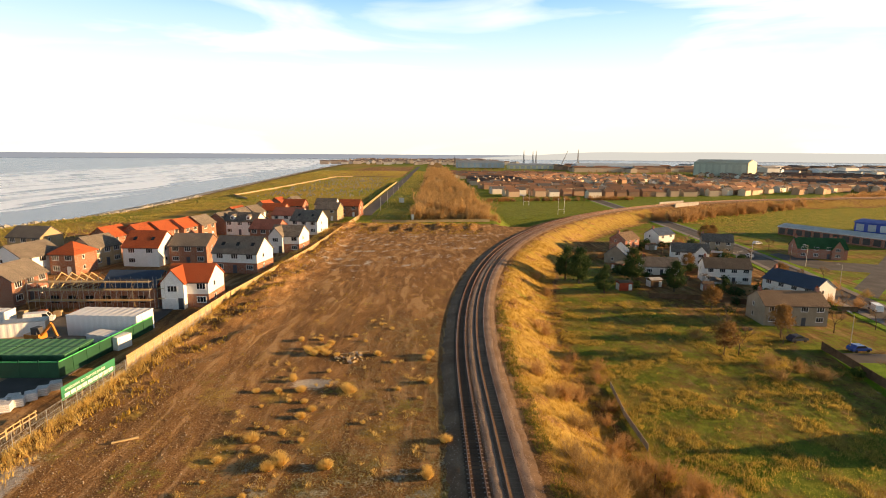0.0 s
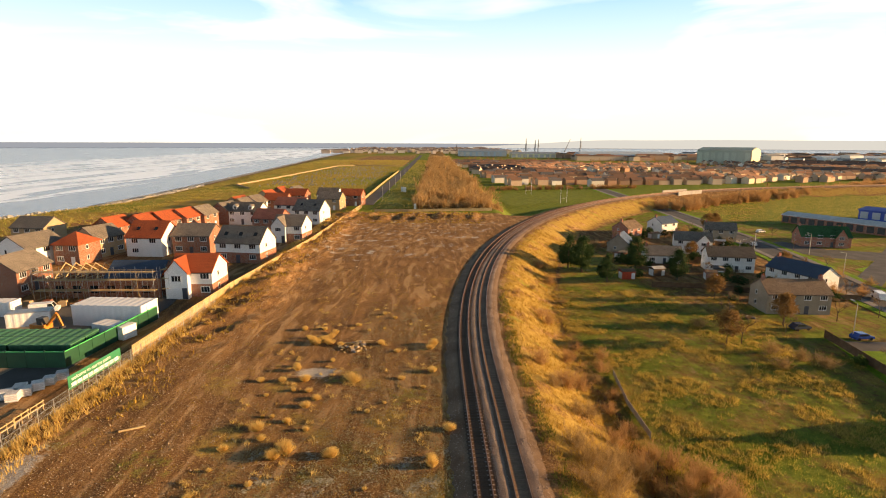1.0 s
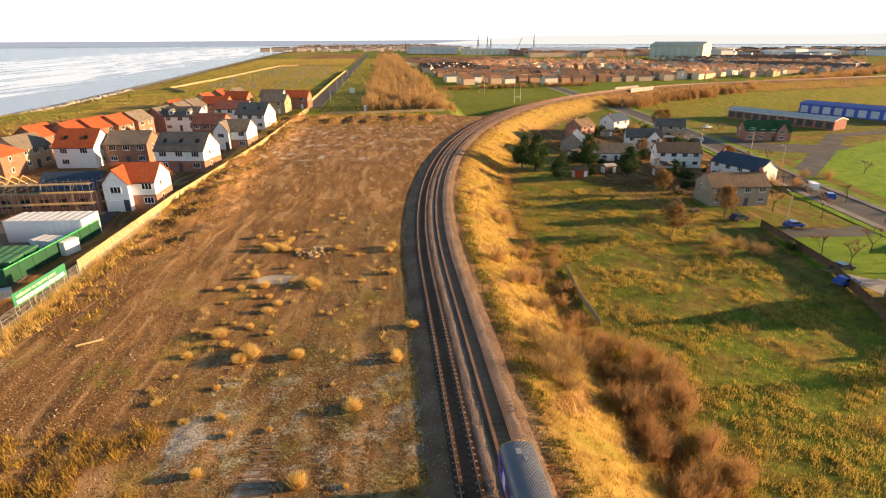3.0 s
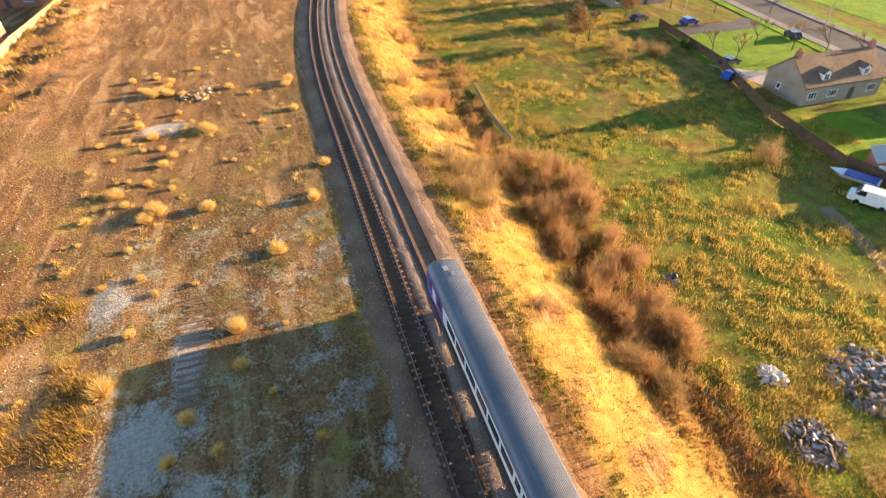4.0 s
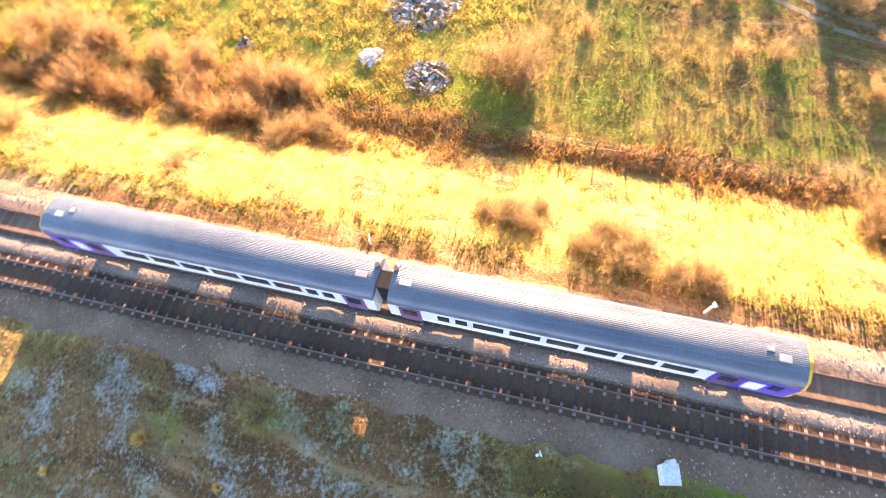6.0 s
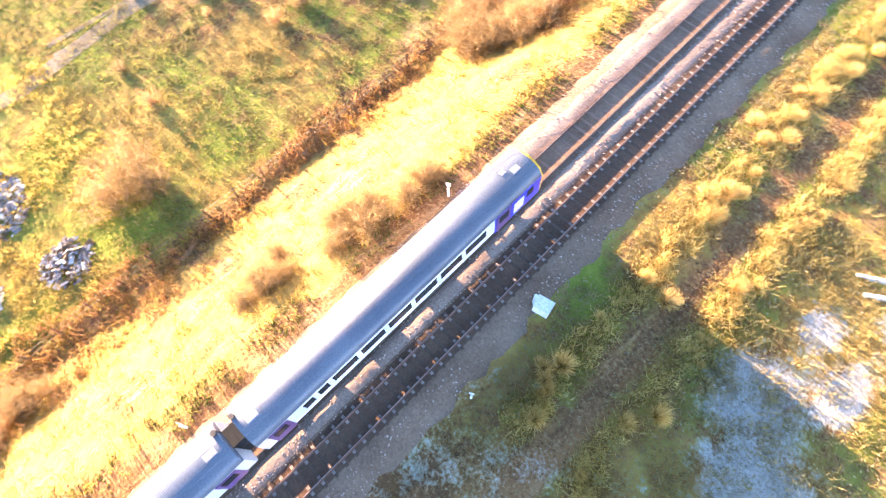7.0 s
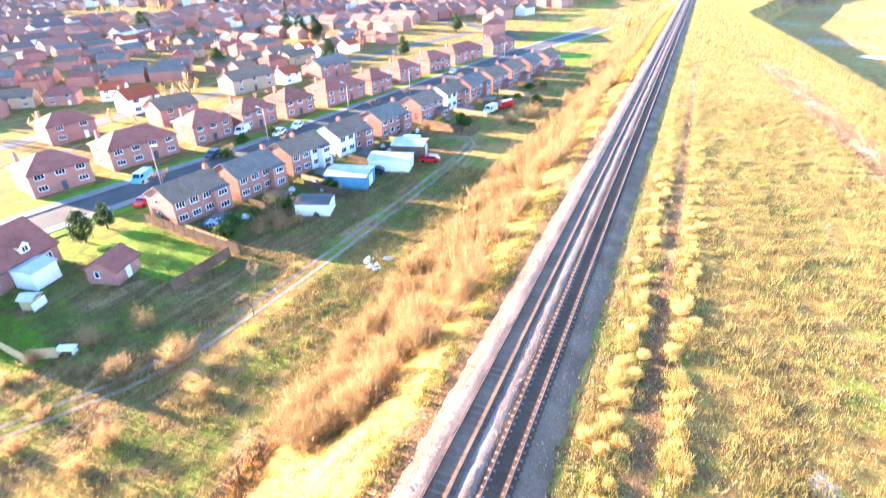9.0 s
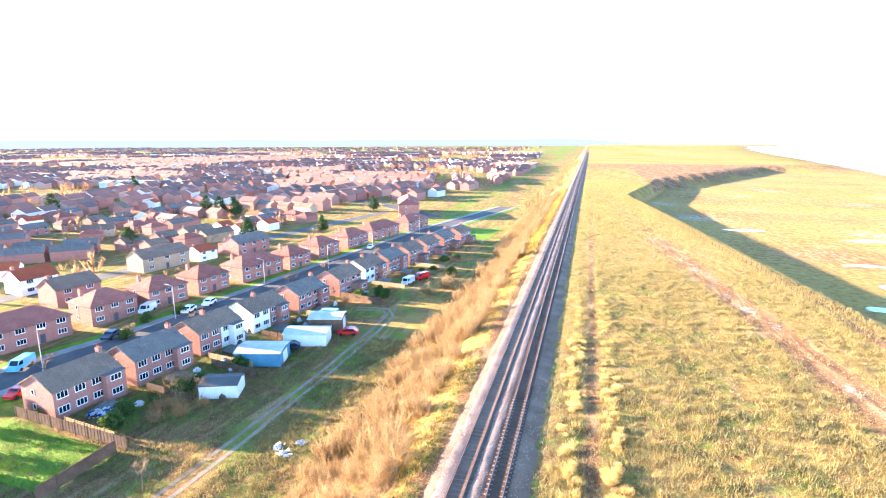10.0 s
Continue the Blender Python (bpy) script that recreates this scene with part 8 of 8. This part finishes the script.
def car(label, colour, x, y, z, turn, kind="car"):
    """A parked car or van: shaped body, glazed cabin, four wheels."""
    if colour not in paint:
        paint[colour] = surface("car_paint_%s" % "abcdefghijklm"[len(paint)], colour, tuple(min(1, c * 1.15) for c in colour), 1.0, 0.25, 0.0)
    t = thing(kind, label, kind, "parked vehicles", at=pose(x, y, z, 0, 0, turn) @ Matrix.Scale(0.88, 4))
    if kind == "van":
        body = [(-2.4, 0.35), (2.4, 0.35), (2.45, 1.0), (1.85, 1.15), (1.35, 1.95), (-2.35, 2.0), (-2.45, 1.0)]
        glass = [(1.42, 1.2), (1.8, 1.2), (1.38, 1.85), (0.7, 1.85), (0.7, 1.2)]
    else:
        body = [(-2.05, 0.35), (2.05, 0.35), (2.1, 0.75), (1.15, 0.92), (0.55, 1.42), (-1.2, 1.46), (-1.85, 0.98), (-2.1, 0.85)]
        glass = [(-1.55, 0.95), (1.0, 0.95), (0.48, 1.38), (-1.15, 1.40)]
    part("body", Shape().extrude(body, 'y', -0.86, 0.86), paint[colour], t)
    part("side_glass", Shape().extrude(glass, 'y', -0.875, 0.875), PANE, t, "dark side windows")
    part("windscreen", Shape().face((1.08 if kind == "car" else 1.84, -0.7, 0.97 if kind == "car" else 1.2), (1.08 if kind == "car" else 1.84, 0.7, 0.97 if kind == "car" else 1.2),
                                    (0.6 if kind == "car" else 1.42, 0.62, 1.40 if kind == "car" else 1.9), (0.6 if kind == "car" else 1.42, -0.62, 1.40 if kind == "car" else 1.9)), PANE, t)
    for u in (-1.3, 1.3):
        for v in (-0.82, 0.82):
            part("wheel", Shape().tube((u, v - 0.1, 0.32), (u, v + 0.1, 0.32), 0.32, 0.32, 12), RUBBER, t)
    return t


WHITE_C, BLUE_C, DARK_C, RED_C, SILVER_C, SKY_C = (0.75, 0.75, 0.75), (0.04, 0.09, 0.35), (0.04, 0.05, 0.08), (0.55, 0.02, 0.02), (0.45, 0.46, 0.47), (0.2, 0.45, 0.7)
for lb, col, x, y, a, kd in (("blue hatchback on the driveway", BLUE_C, 71, 96, 5, "car"), ("white van on the street", WHITE_C, 94.7, 121, 70, "van"), ("blue car on the street", BLUE_C, 92.9, 113.5, 70, "car"),
                             ("dark car by the brick semis", DARK_C, 63.4, 101.2, 10, "car"), ("dark blue car by the chalet house", DARK_C, 63.9, 76.2, 10, "car"), ("blue car by the chalet house", BLUE_C, 60.4, 71.4, 10, "car"),
                             ("silver car on the southern street", SILVER_C, 104, 185, 80, "car"), ("white car at the bend", WHITE_C, 123, 212, 20, "car"), ("dark car at the kerb", DARK_C, 83, 83, 70, "car"),
                             ("white pick-up truck on rough ground", WHITE_C, 50.6, 38.8, 120, "van"), ("red car beside the lane", RED_C, 33.2, -75.4, 15, "car"), ("white van beside the lane", WHITE_C, 34, -111, 80, "van"),
                             ("red van beside the white one", RED_C, 32.2, -116, 60, "van")):
    car(lb, col, x, y, -5.0, a, kd)
for lb, col, x, y, a, kd in (("pale blue van on the northern street", SKY_C, 75.2, -49.5, 108, "van"), ("white car on the northern street", WHITE_C, 70.1, -79.3, 102, "car"), ("white car parked at the kerb", WHITE_C, 69.4, -84.6, 102, "car"),
                             ("white van parked at the kerb", WHITE_C, 78.3, -77.4, 104, "van"), ("red car parked behind the semis", RED_C, 66.5, -42.5, 100, "car"), ("dark car near the garages", DARK_C, 39.6, -66.4, 30, "car"),
                             ("dark car by the kerb", DARK_C, 73.0, -63.5, 104, "car"), ("blue van by the garages", SKY_C, 41, -83, 10, "van"), ("white car far down the street", WHITE_C, 60.0, -150, 97, "car")):
    car(lb, col, x, y, -4.98, a, kd)
car("white car parked among the new houses", WHITE_C, -60.5, 152, 0.06, 90, "car")
car("dark car parked by a new house", DARK_C, -53, 160, 0.02, 80, "car")
car("white site van on the yard", WHITE_C, -72, 97, 0.06, 20, "van")
# speedboat hull and tarpaulins on the rough ground
boat = thing("boat", "white and blue small boat on the rough ground", "boat", at=pose(52.6, 42.5, -4.75, 0, 0, 118))
part("hull", Shape().extrude([(-0.9, 0.7), (0, 0.0), (0.9, 0.7)], 'x', -2.2, 1.4).face((1.4, -0.9, 0.7), (1.4, 0, 0), (2.8, 0, 0.75)).face((1.4, 0, 0), (1.4, 0.9, 0.7), (2.8, 0, 0.75)).face((1.4, -0.9, 0.7), (2.8, 0, 0.75), (1.4, 0.9, 0.7)), WHITE_METAL, boat)
part("cover", Shape().box(-2.0, -0.75, 0.7, 1.2, 0.75, 0.85), BLUE_STEEL, boat, "blue cover")


# ---- garages, sheds and yards ----
def shed(label, x, y, w, d, h, turn, wall, roof, name="garage", z=-5.0):
    root = thing(name, label, name, "sheds and garages", at=pose(x, y, z, 0, 0, turn))
    part("wall", Shape().box(-w / 2, -d / 2, -0.1, w / 2, d / 2, h), wall, root)
    part("roof", Shape().extrude([(-d / 2 - 0.2, h - 0.02), (0, h + 0.4), (d / 2 + 0.2, h - 0.02), (d / 2 + 0.2, h + 0.08), (0, h + 0.5), (-d / 2 - 0.2, h + 0.08)], 'x', -w / 2 - 0.15, w / 2 + 0.15), roof, root)
    part("door", Shape().box(-w / 2 - 0.04, -1.0, 0, -w / 2 - 0.004, 1.0, h - 0.3), PVC, root)
    part("side_door", Shape().box(w * 0.2, -d / 2 - 0.04, 0, w * 0.2 + 0.9, -d / 2 - 0.004, h - 0.35), PVC, root)
    return root


BLUE_WALL = surface("blue_painted_block", (0.10, 0.22, 0.32), (0.14, 0.28, 0.38), 0.8, 0.8, 0.2)
shed("pale blue block of garages with a sheet roof", 41.2, -61.5, 7.0, 5.0, 2.1, 14, BLUE_WALL, CORRUGATED)
shed("white garages with a pale sheet roof", 38.4, -70.5, 7.2, 4.2, 2.0, 14, RENDER_WHITE, CORRUGATED)
shed("open-fronted shed with a white roof", 38.0, -77.2, 6.0, 4.6, 2.6, 14, TIMBER_DARK, CORRUGATED, "open_shed")
shed("low flat shed behind the semis", 40.2, -50.3, 5.0, 3.6, 1.8, 20, RENDER_WHITE, ASPHALT, "shed")
shed("red painted garden shed by the trees", 44.8, 140.5, 3.4, 2.6, 2.0, 5, surface("red_shed_boards", (0.38, 0.06, 0.03), (0.45, 0.08, 0.04), 1.0), TILE_BROWN, "shed")
shed("garden shed with a pale roof", 70, 46, 4, 3, 2.0, 10, TIMBER_DARK, CORRUGATED, "shed")
shed("brick store with a red patched roof", 60.5, 39.5, 7, 4, 2.0, -4, BRICK_OLD, TILE_BROWN, "shed")
shed("long shed with a white roof", 59.2, 35.6, 5.5, 3.4, 2.2, 70, RENDER_WHITE, CORRUGATED, "shed")
shed("white conservatory beside the brick house", 59.3, -21.5, 3.4, 3.0, 2.2, -80, WHITE_METAL, CORRUGATED, "conservatory")
shed("small playhouse in the garden", 54.6, -17.8, 1.6, 1.4, 1.3, 20, TIMBER, CORRUGATED, "playhouse")
for i, (x, y) in enumerate(((60.5, 33), (62, 42), (57.5, 43.5), (64, 37))):
    shed("yard shed of patched boards and sheets", x, y, 3 + i * 0.4, 2.4, 1.9, 25 * i, TIMBER_DARK if i % 2 else BRICK_OLD, CORRUGATED if i != 1 else TILE_RED, "shed")
for i, (x, y, w_, a_) in enumerate(((54, 144, 3.2, 12), (66, 139.5, 2.6, -10), (70, 143, 3.4, 70), (88, 144, 3.0, 20), (52, 165, 4.0, 30), (70, 168, 3.0, -20), (86, 166, 3.6, 5), (60, 186, 4.2, 40), (76, 200, 3.4, 15), (92, 184, 3.2, -30))):
    shed("garden shed among the older houses", x, y, w_, 2.5, 1.9, a_, (TIMBER_DARK, BRICK_OLD, RENDER_GREY)[i % 3], (CORRUGATED, TILE_BROWN, ASPHALT)[(i + i // 3) % 3], "shed")
for i in range(26):
    x, y = random.uniform(43, 58), random.choice((random.uniform(-70, -42), random.uniform(-100, -75)))
    jb = new("yard_clutter", Shape().box(-0.5, -0.35, 0, 0.5, 0.35, 0.4).extrude([(-0.3, 0.4), (0.3, 0.4), (0.1, 0.75)], 'x', -0.35, 0.2).mesh("yard_clutter", random.choice((RUBBLE_WHITE, TIMBER_DARK, BLUE_WALL, CORRUGATED))))
    jb.matrix_basis = pose(x - 4, y, -5.05, 0, 0, random.uniform(0, 360))
    tagged(jb, "covered garden clutter in a back yard", "clutter", "back yard clutter")
tb = new("garden_table", Shape().box(-0.9, -0.5, 0.6, 0.9, 0.5, 0.68).box(-0.8, -0.4, 0, -0.7, 0.4, 0.6).box(0.7, -0.4, 0, 0.8, 0.4, 0.6).mesh("garden_table", WHITE_METAL))
tb.matrix_basis = pose(43.5, -14.0, -5, 0, 0, 25)
tagged(tb, "white discarded table top in rough grass", "table")


# ---- heaps, dumped rubbish, small things by the line ----
def heap(label, x, y, z, rad, n, mats, seed, tall=0.8, name="rubble_heap"):
    """A heap of broken slabs and sacks, every piece tilted its own way."""
    root = thing(name, label, "heap", at=pose(x, y, z))
    r = random.Random(seed)
    shapes = [Shape() for _ in mats]
    for i in range(n):
        a, d = r.uniform(0, 6.28), math.sqrt(r.random()) * rad
        s = r.uniform(0.08, 0.30)
        zz = tall * (1 - (d / rad) ** 2) * r.uniform(0.4, 1)
        m = pose(d * math.cos(a), d * math.sin(a), zz, r.uniform(-50, 50), r.uniform(-50, 50), r.uniform(0, 360))
        b = Shape().box(-s, -s * r.uniform(0.4, 0.9), -s * 0.25, s, s * r.uniform(0.4, 0.9), s * 0.25)
        tgt = r.choice(shapes)
        k = len(tgt.v)
        tgt.v += [tuple(m @ Vector(p)) for p in b.v]
        tgt.f += [tuple(k + q for q in f_) for f_ in b.f]
    for sh, mt in zip(shapes, mats):
        ob = part("debris", sh.mesh("debris", mt, fix=False), parent=root)
        ob["kind"] = "stuff"
    return root


GREY_DEBRIS = surface("grey_debris", (0.22, 0.20, 0.19), (0.36, 0.33, 0.32), 1.5, 0.9, 0.4)
heap("large heap of grey and white rubble in the field", 31.4, 21.3, -5.1, 3.4, 560, (GREY_DEBRIS, RUBBLE_WHITE, GREY_DEBRIS, GREY_DEBRIS, EARTH), 1, 0.38)
heap("heap of dumped white and grey rubbish", 23.2, 18.8, -5.1, 1.9, 230, (RUBBLE_WHITE, GREY_DEBRIS, GREY_DEBRIS, EARTH), 2, 0.4)
heap("small scatter of white rubbish", 24.6, 24.2, -5.1, 1.0, 60, (RUBBLE_WHITE, RUBBLE_WHITE), 3, 0.3)
heap("small dark burnt heap", 24.0, 35.5, -5.1, 0.7, 40, (DARK_METAL, GREY_DEBRIS), 4, 0.4)
heap("burnt dark timber heap", 58, 108, -5.0, 1.0, 40, (TIMBER_DARK, DARK_METAL), 14, 0.5)
for x, y, s in ((24.0, -39.2, 0.9), (25.4, -40.4, 0.8), (23.3, -41.6, 0.6)):
    heap("torn white sacks dumped in the grass", x, y, -5.1, 0.8 * s, 16, (RUBBLE_WHITE,), int(x * 10), 0.35, "dumped_sacks")
heap("white and blue bagged waste in a back yard", 51.5, -41.5, -5.1, 1.4, 60, (RUBBLE_WHITE, BLUE_STEEL, RUBBLE_WHITE), 8, 0.6)
heap("broken timber and rubble on the waste ground", -16.5, 80.5, 0.0, 2.2, 40, (TIMBER, GREY_DEBRIS), 9, 0.3)
# timber baulks lying about
for x, y, a in ((-15.3, -13.9, 30), (-16.1, -13.2, 34), (-15.8, 3.4, 70), (-16.6, 2.2, 62), (-17.4, 3.6, 80), (-15.2, 83.0, 4), (-17.5, 82.2, 14), (-36, 58, 28)):
    bk = new("timber_baulk", Shape().box(-1.2, -0.09, 0, 1.2, 0.09, 0.16).box(-1.0, 0.1, 0, 0.6, 0.16, 0.1).mesh("timber_baulk", RUBBLE_WHITE if y < 10 else TIMBER))
    bk.matrix_basis = pose(x, y, float(height(x, y)), 0, 0, a)
    tagged(bk, "weathered timber baulk on the waste ground", "timber", "loose timber")
# old sleepers left in a row where a siding lay
old_sleeper = Shape().box(-0.95, -0.1, -0.05, 0.95, 0.1, 0.05).mesh("old_sleeper", SLEEPER)
for i in range(17):
    ob = new("old_sleeper", old_sleeper)
    ob.matrix_basis = pose(-15.3 + 0.1 * math.sin(i), 31.0 + i * 0.62, float(height(-15.3, 31 + i * 0.62)) + 0.01, 0, 0, random.uniform(-4, 4))
    tagged(ob, "half-buried old sleeper of a lifted siding", "sleeper", "old sleepers")
# lineside cabinet and marker posts
cab = thing("lineside_cabinet", "pale grey lineside equipment cabinet with an open lid", "cabinet", at=pose(-3.4, -0.1, 0.0, 0, 0, 12))
part("box", Shape().box(-0.45, -0.35, 0, 0.45, 0.35, 0.9), RUBBLE_WHITE, cab)
part("lid", Shape().box(-0.48, -0.38, 0.9, 0.48, 0.38, 0.96), WHITE_METAL, cab)
part("pipe_end", Shape().tube((0.55, -0.1, 0.1), (0.55, -0.1, 1.2), 0.12, 0.12, 10), WHITE_METAL, cab)
for x, y, h in ((5.3, -1.6, 1.0), (5.6, 17.5, 0.8), (-3.9, 6, 0.6)):
    pst = new("marker_post", Shape().box(-0.06, -0.06, -0.1, 0.06, 0.06, h).box(-0.14, -0.08, h, 0.14, -0.05, h + 0.3).mesh("marker_post", WHITE_METAL))
    pst.matrix_basis = pose(x, y, float(height(x, y)), 4, 0, 30)
    tagged(pst, "small white lineside marker post", "marker post", "marker posts")


# ---- lamps, goals, bridge and far skyline ----
def lamp(x, y, z, h, turn):
    t = thing("street_lamp", "tall grey steel street lamp", "street lamp", "street lamps", at=pose(x, y, z, 0, 0, turn))
    part("pole", Shape().tube((0, 0, 0), (0, 0, h), 0.09, 0.05, 8).tube((0, 0, h - 0.02), (1.1, 0, h + 0.2), 0.04, 0.04, 6), GALV, t)
    part("lantern", Shape().extrude([(0.9, h + 0.12), (1.7, h + 0.22), (1.7, h + 0.32), (0.9, h + 0.3)], 'y', -0.13, 0.13), GALV, t)


for x, y, a in ((69.5, 96.2, 90), (98.5, 175, 0), (113, 170, 180), (84, 158.5, 0), (88.5, 82, 0), (71, -49.5, 180), (60.2, -121, 180), (69.5, -75, 0), (66, -100, 0), (93, 60, 0), (101, 140, 180), (55, -140, 0), (53, -180, 0)):
    lamp(x, y, -5, 6.6, a)
for y in (285, 330, 380, 440, 510, 600):
    lamp(-31, y, 0, 7, 180)
for gx_, gy_ in ((71, 318), (60, 372)):
    g = thing("rugby_goal", "tall white rugby goal posts on the pitch", "goal posts", "rugby goals", at=pose(gx_, gy_, -5, 0, 0, 30))
    for u in (-2.4, 2.4):
        part("post", Shape().tube((u, 0, 0), (u, 0, 9.5), 0.1, 0.07, 8), WHITE_METAL, g)
    part("crossbar", Shape().tube((-2.4, 0, 2.8), (2.4, 0, 2.8), 0.06, 0.06, 8), WHITE_METAL, g)
wp = new("white_board", Shape().box(-0.5, -0.1, 0, 0.5, 0.1, 2.6).box(-0.6, -0.14, 2.6, 0.6, 0.14, 2.75).mesh("white_board", WHITE_METAL))
wp.matrix_basis = pose(-13, 243, 0)
tagged(wp, "white upright board at the end of the waste ground", "board")
for x, y in ((-22, 330), (-23.5, 332)):
    bb = new("bus_shelter_panel", Shape().box(-0.8, -0.1, 0, 0.8, 0.1, 2.8).box(-0.9, -0.6, 2.8, 0.9, 0.6, 2.95).mesh("bus_shelter_panel", WHITE_METAL))
    bb.matrix_basis = pose(x, y, 0)
    tagged(bb, "white panel on the green by the shore road", "panel", "white panels")

# bridge parapets where the line crosses the road
bridge = thing("railway_bridge", "pale concrete bridge parapets over a road", "bridge")
for s_ in (-5.2, 5.2):
    prof = Shape()
    pts = [along(d, s_)[:2] for d in np.arange(372, 400, 4)]
    for (x0, y0), (x1, y1) in zip(pts, pts[1:]):
        k = len(prof.v)
        prof.v += [(x0, y0, -2.0), (x1, y1, -2.0), (x1, y1, 1.2), (x0, y0, 1.2), (x0 + 0.4, y0 - 0.3, -2.0), (x1 + 0.4, y1 - 0.3, -2.0), (x1 + 0.4, y1 - 0.3, 1.2), (x0 + 0.4, y0 - 0.3, 1.2)]
        prof.f += [tuple(k + i for i in q) for q in ((0, 1, 2, 3), (4, 5, 6, 7), (3, 2, 6, 7), (0, 1, 5, 4), (0, 3, 7, 4), (1, 2, 6, 5))]
    part("parapet", prof, CONCRETE, bridge, "concrete parapet")
# far masts and cranes on the skyline
for x, y, h in ((250, 1500, 48), (275, 1500, 44), (284, 1500, 46), (400, 1500, 50), (60, 1500, 30)):
    ms = thing("mast", "thin dark mast on the far docks", "mast", "far masts", at=pose(x, y, -5))
    part("legs", Shape().tube((-3, 0, 0), (0, 0, h), 0.6, 0.4, 4).tube((3, 0, 0), (0, 0, h), 0.6, 0.4, 4).tube((0, 3, 0), (0, 0, h), 0.6, 0.4, 4), DARK_METAL, ms)
crane = thing("dock_crane", "slanting dock crane jib far off", "crane", at=pose(330, 1400, -5))
part("jib", Shape().tube((0, 0, 8), (16, 0, 46), 0.9, 0.4, 4), DARK_METAL, crane)
part("base", Shape().box(-5, -4, 0, 5, 4, 9), HALL_BLUE, crane)

# sheets of standing water on the flats
WATER = glassy("standing_water", (0.10, 0.11, 0.12), 0.04)
rnd = random.Random(17)
for x, y, a, b in ((-78, -150, 8, 2.4), (-71, -126, 5, 2.2), (-95, -190, 9, 3), (-62, -205, 7, 2.5), (-62, -108, 3, 2.4), (-66, -92, 4, 3)):
    s = Shape()
    ring = [(a * math.cos(w) * rnd.uniform(0.45, 1.25), b * math.sin(w) * rnd.uniform(0.45, 1.25)) for w in np.linspace(0, 2 * math.pi, 22)[:-1]]
    zz = float(height(x, y)) + 0.03
    s.v = [(u, v_, 0) for u, v_ in ring] + [(u * 1.02, v_ * 1.02, -0.5) for u, v_ in ring]
    s.f = [tuple(range(21))] + [(i, (i + 1) % 21, 21 + (i + 1) % 21, 21 + i) for i in range(21)]
    ob = new("puddle", s.mesh("puddle", WATER))
    ob.matrix_basis = pose(x, y, zz)
    tagged(ob, "shallow sheet of standing water", "puddle", "puddles", "structure")

# burial ground beyond the estate: rows of small stones
r = np.random.RandomState(77)
stones = Shape()
for i in range(420):
    y = 372 + round(r.uniform(0, 290) / 9) * 9
    x = r.uniform(-126, -50)
    zz = float(height(x, y)) - 0.1
    w, t = r.uniform(0.3, 0.5), r.uniform(0.9, 1.5)
    stones.extrude([(x - w, zz), (x + w, zz), (x + w, zz + t * 0.8), (x, zz + t), (x - w, zz + t * 0.8)], 'y', y - 0.12, y + 0.12)
stuff("headstones", "rows of small pale headstones on the grass", "headstones", stones.mesh("headstones", CONCRETE, fix=False))

# ---- plan units to metres ----
PLAN = 1.14
for ob in list(scene.objects):
    if ob.parent is None and ob.type in ('MESH', 'EMPTY', 'FONT', 'CURVE'):
        ob.matrix_basis = Matrix.Scale(PLAN, 4) @ ob.matrix_basis
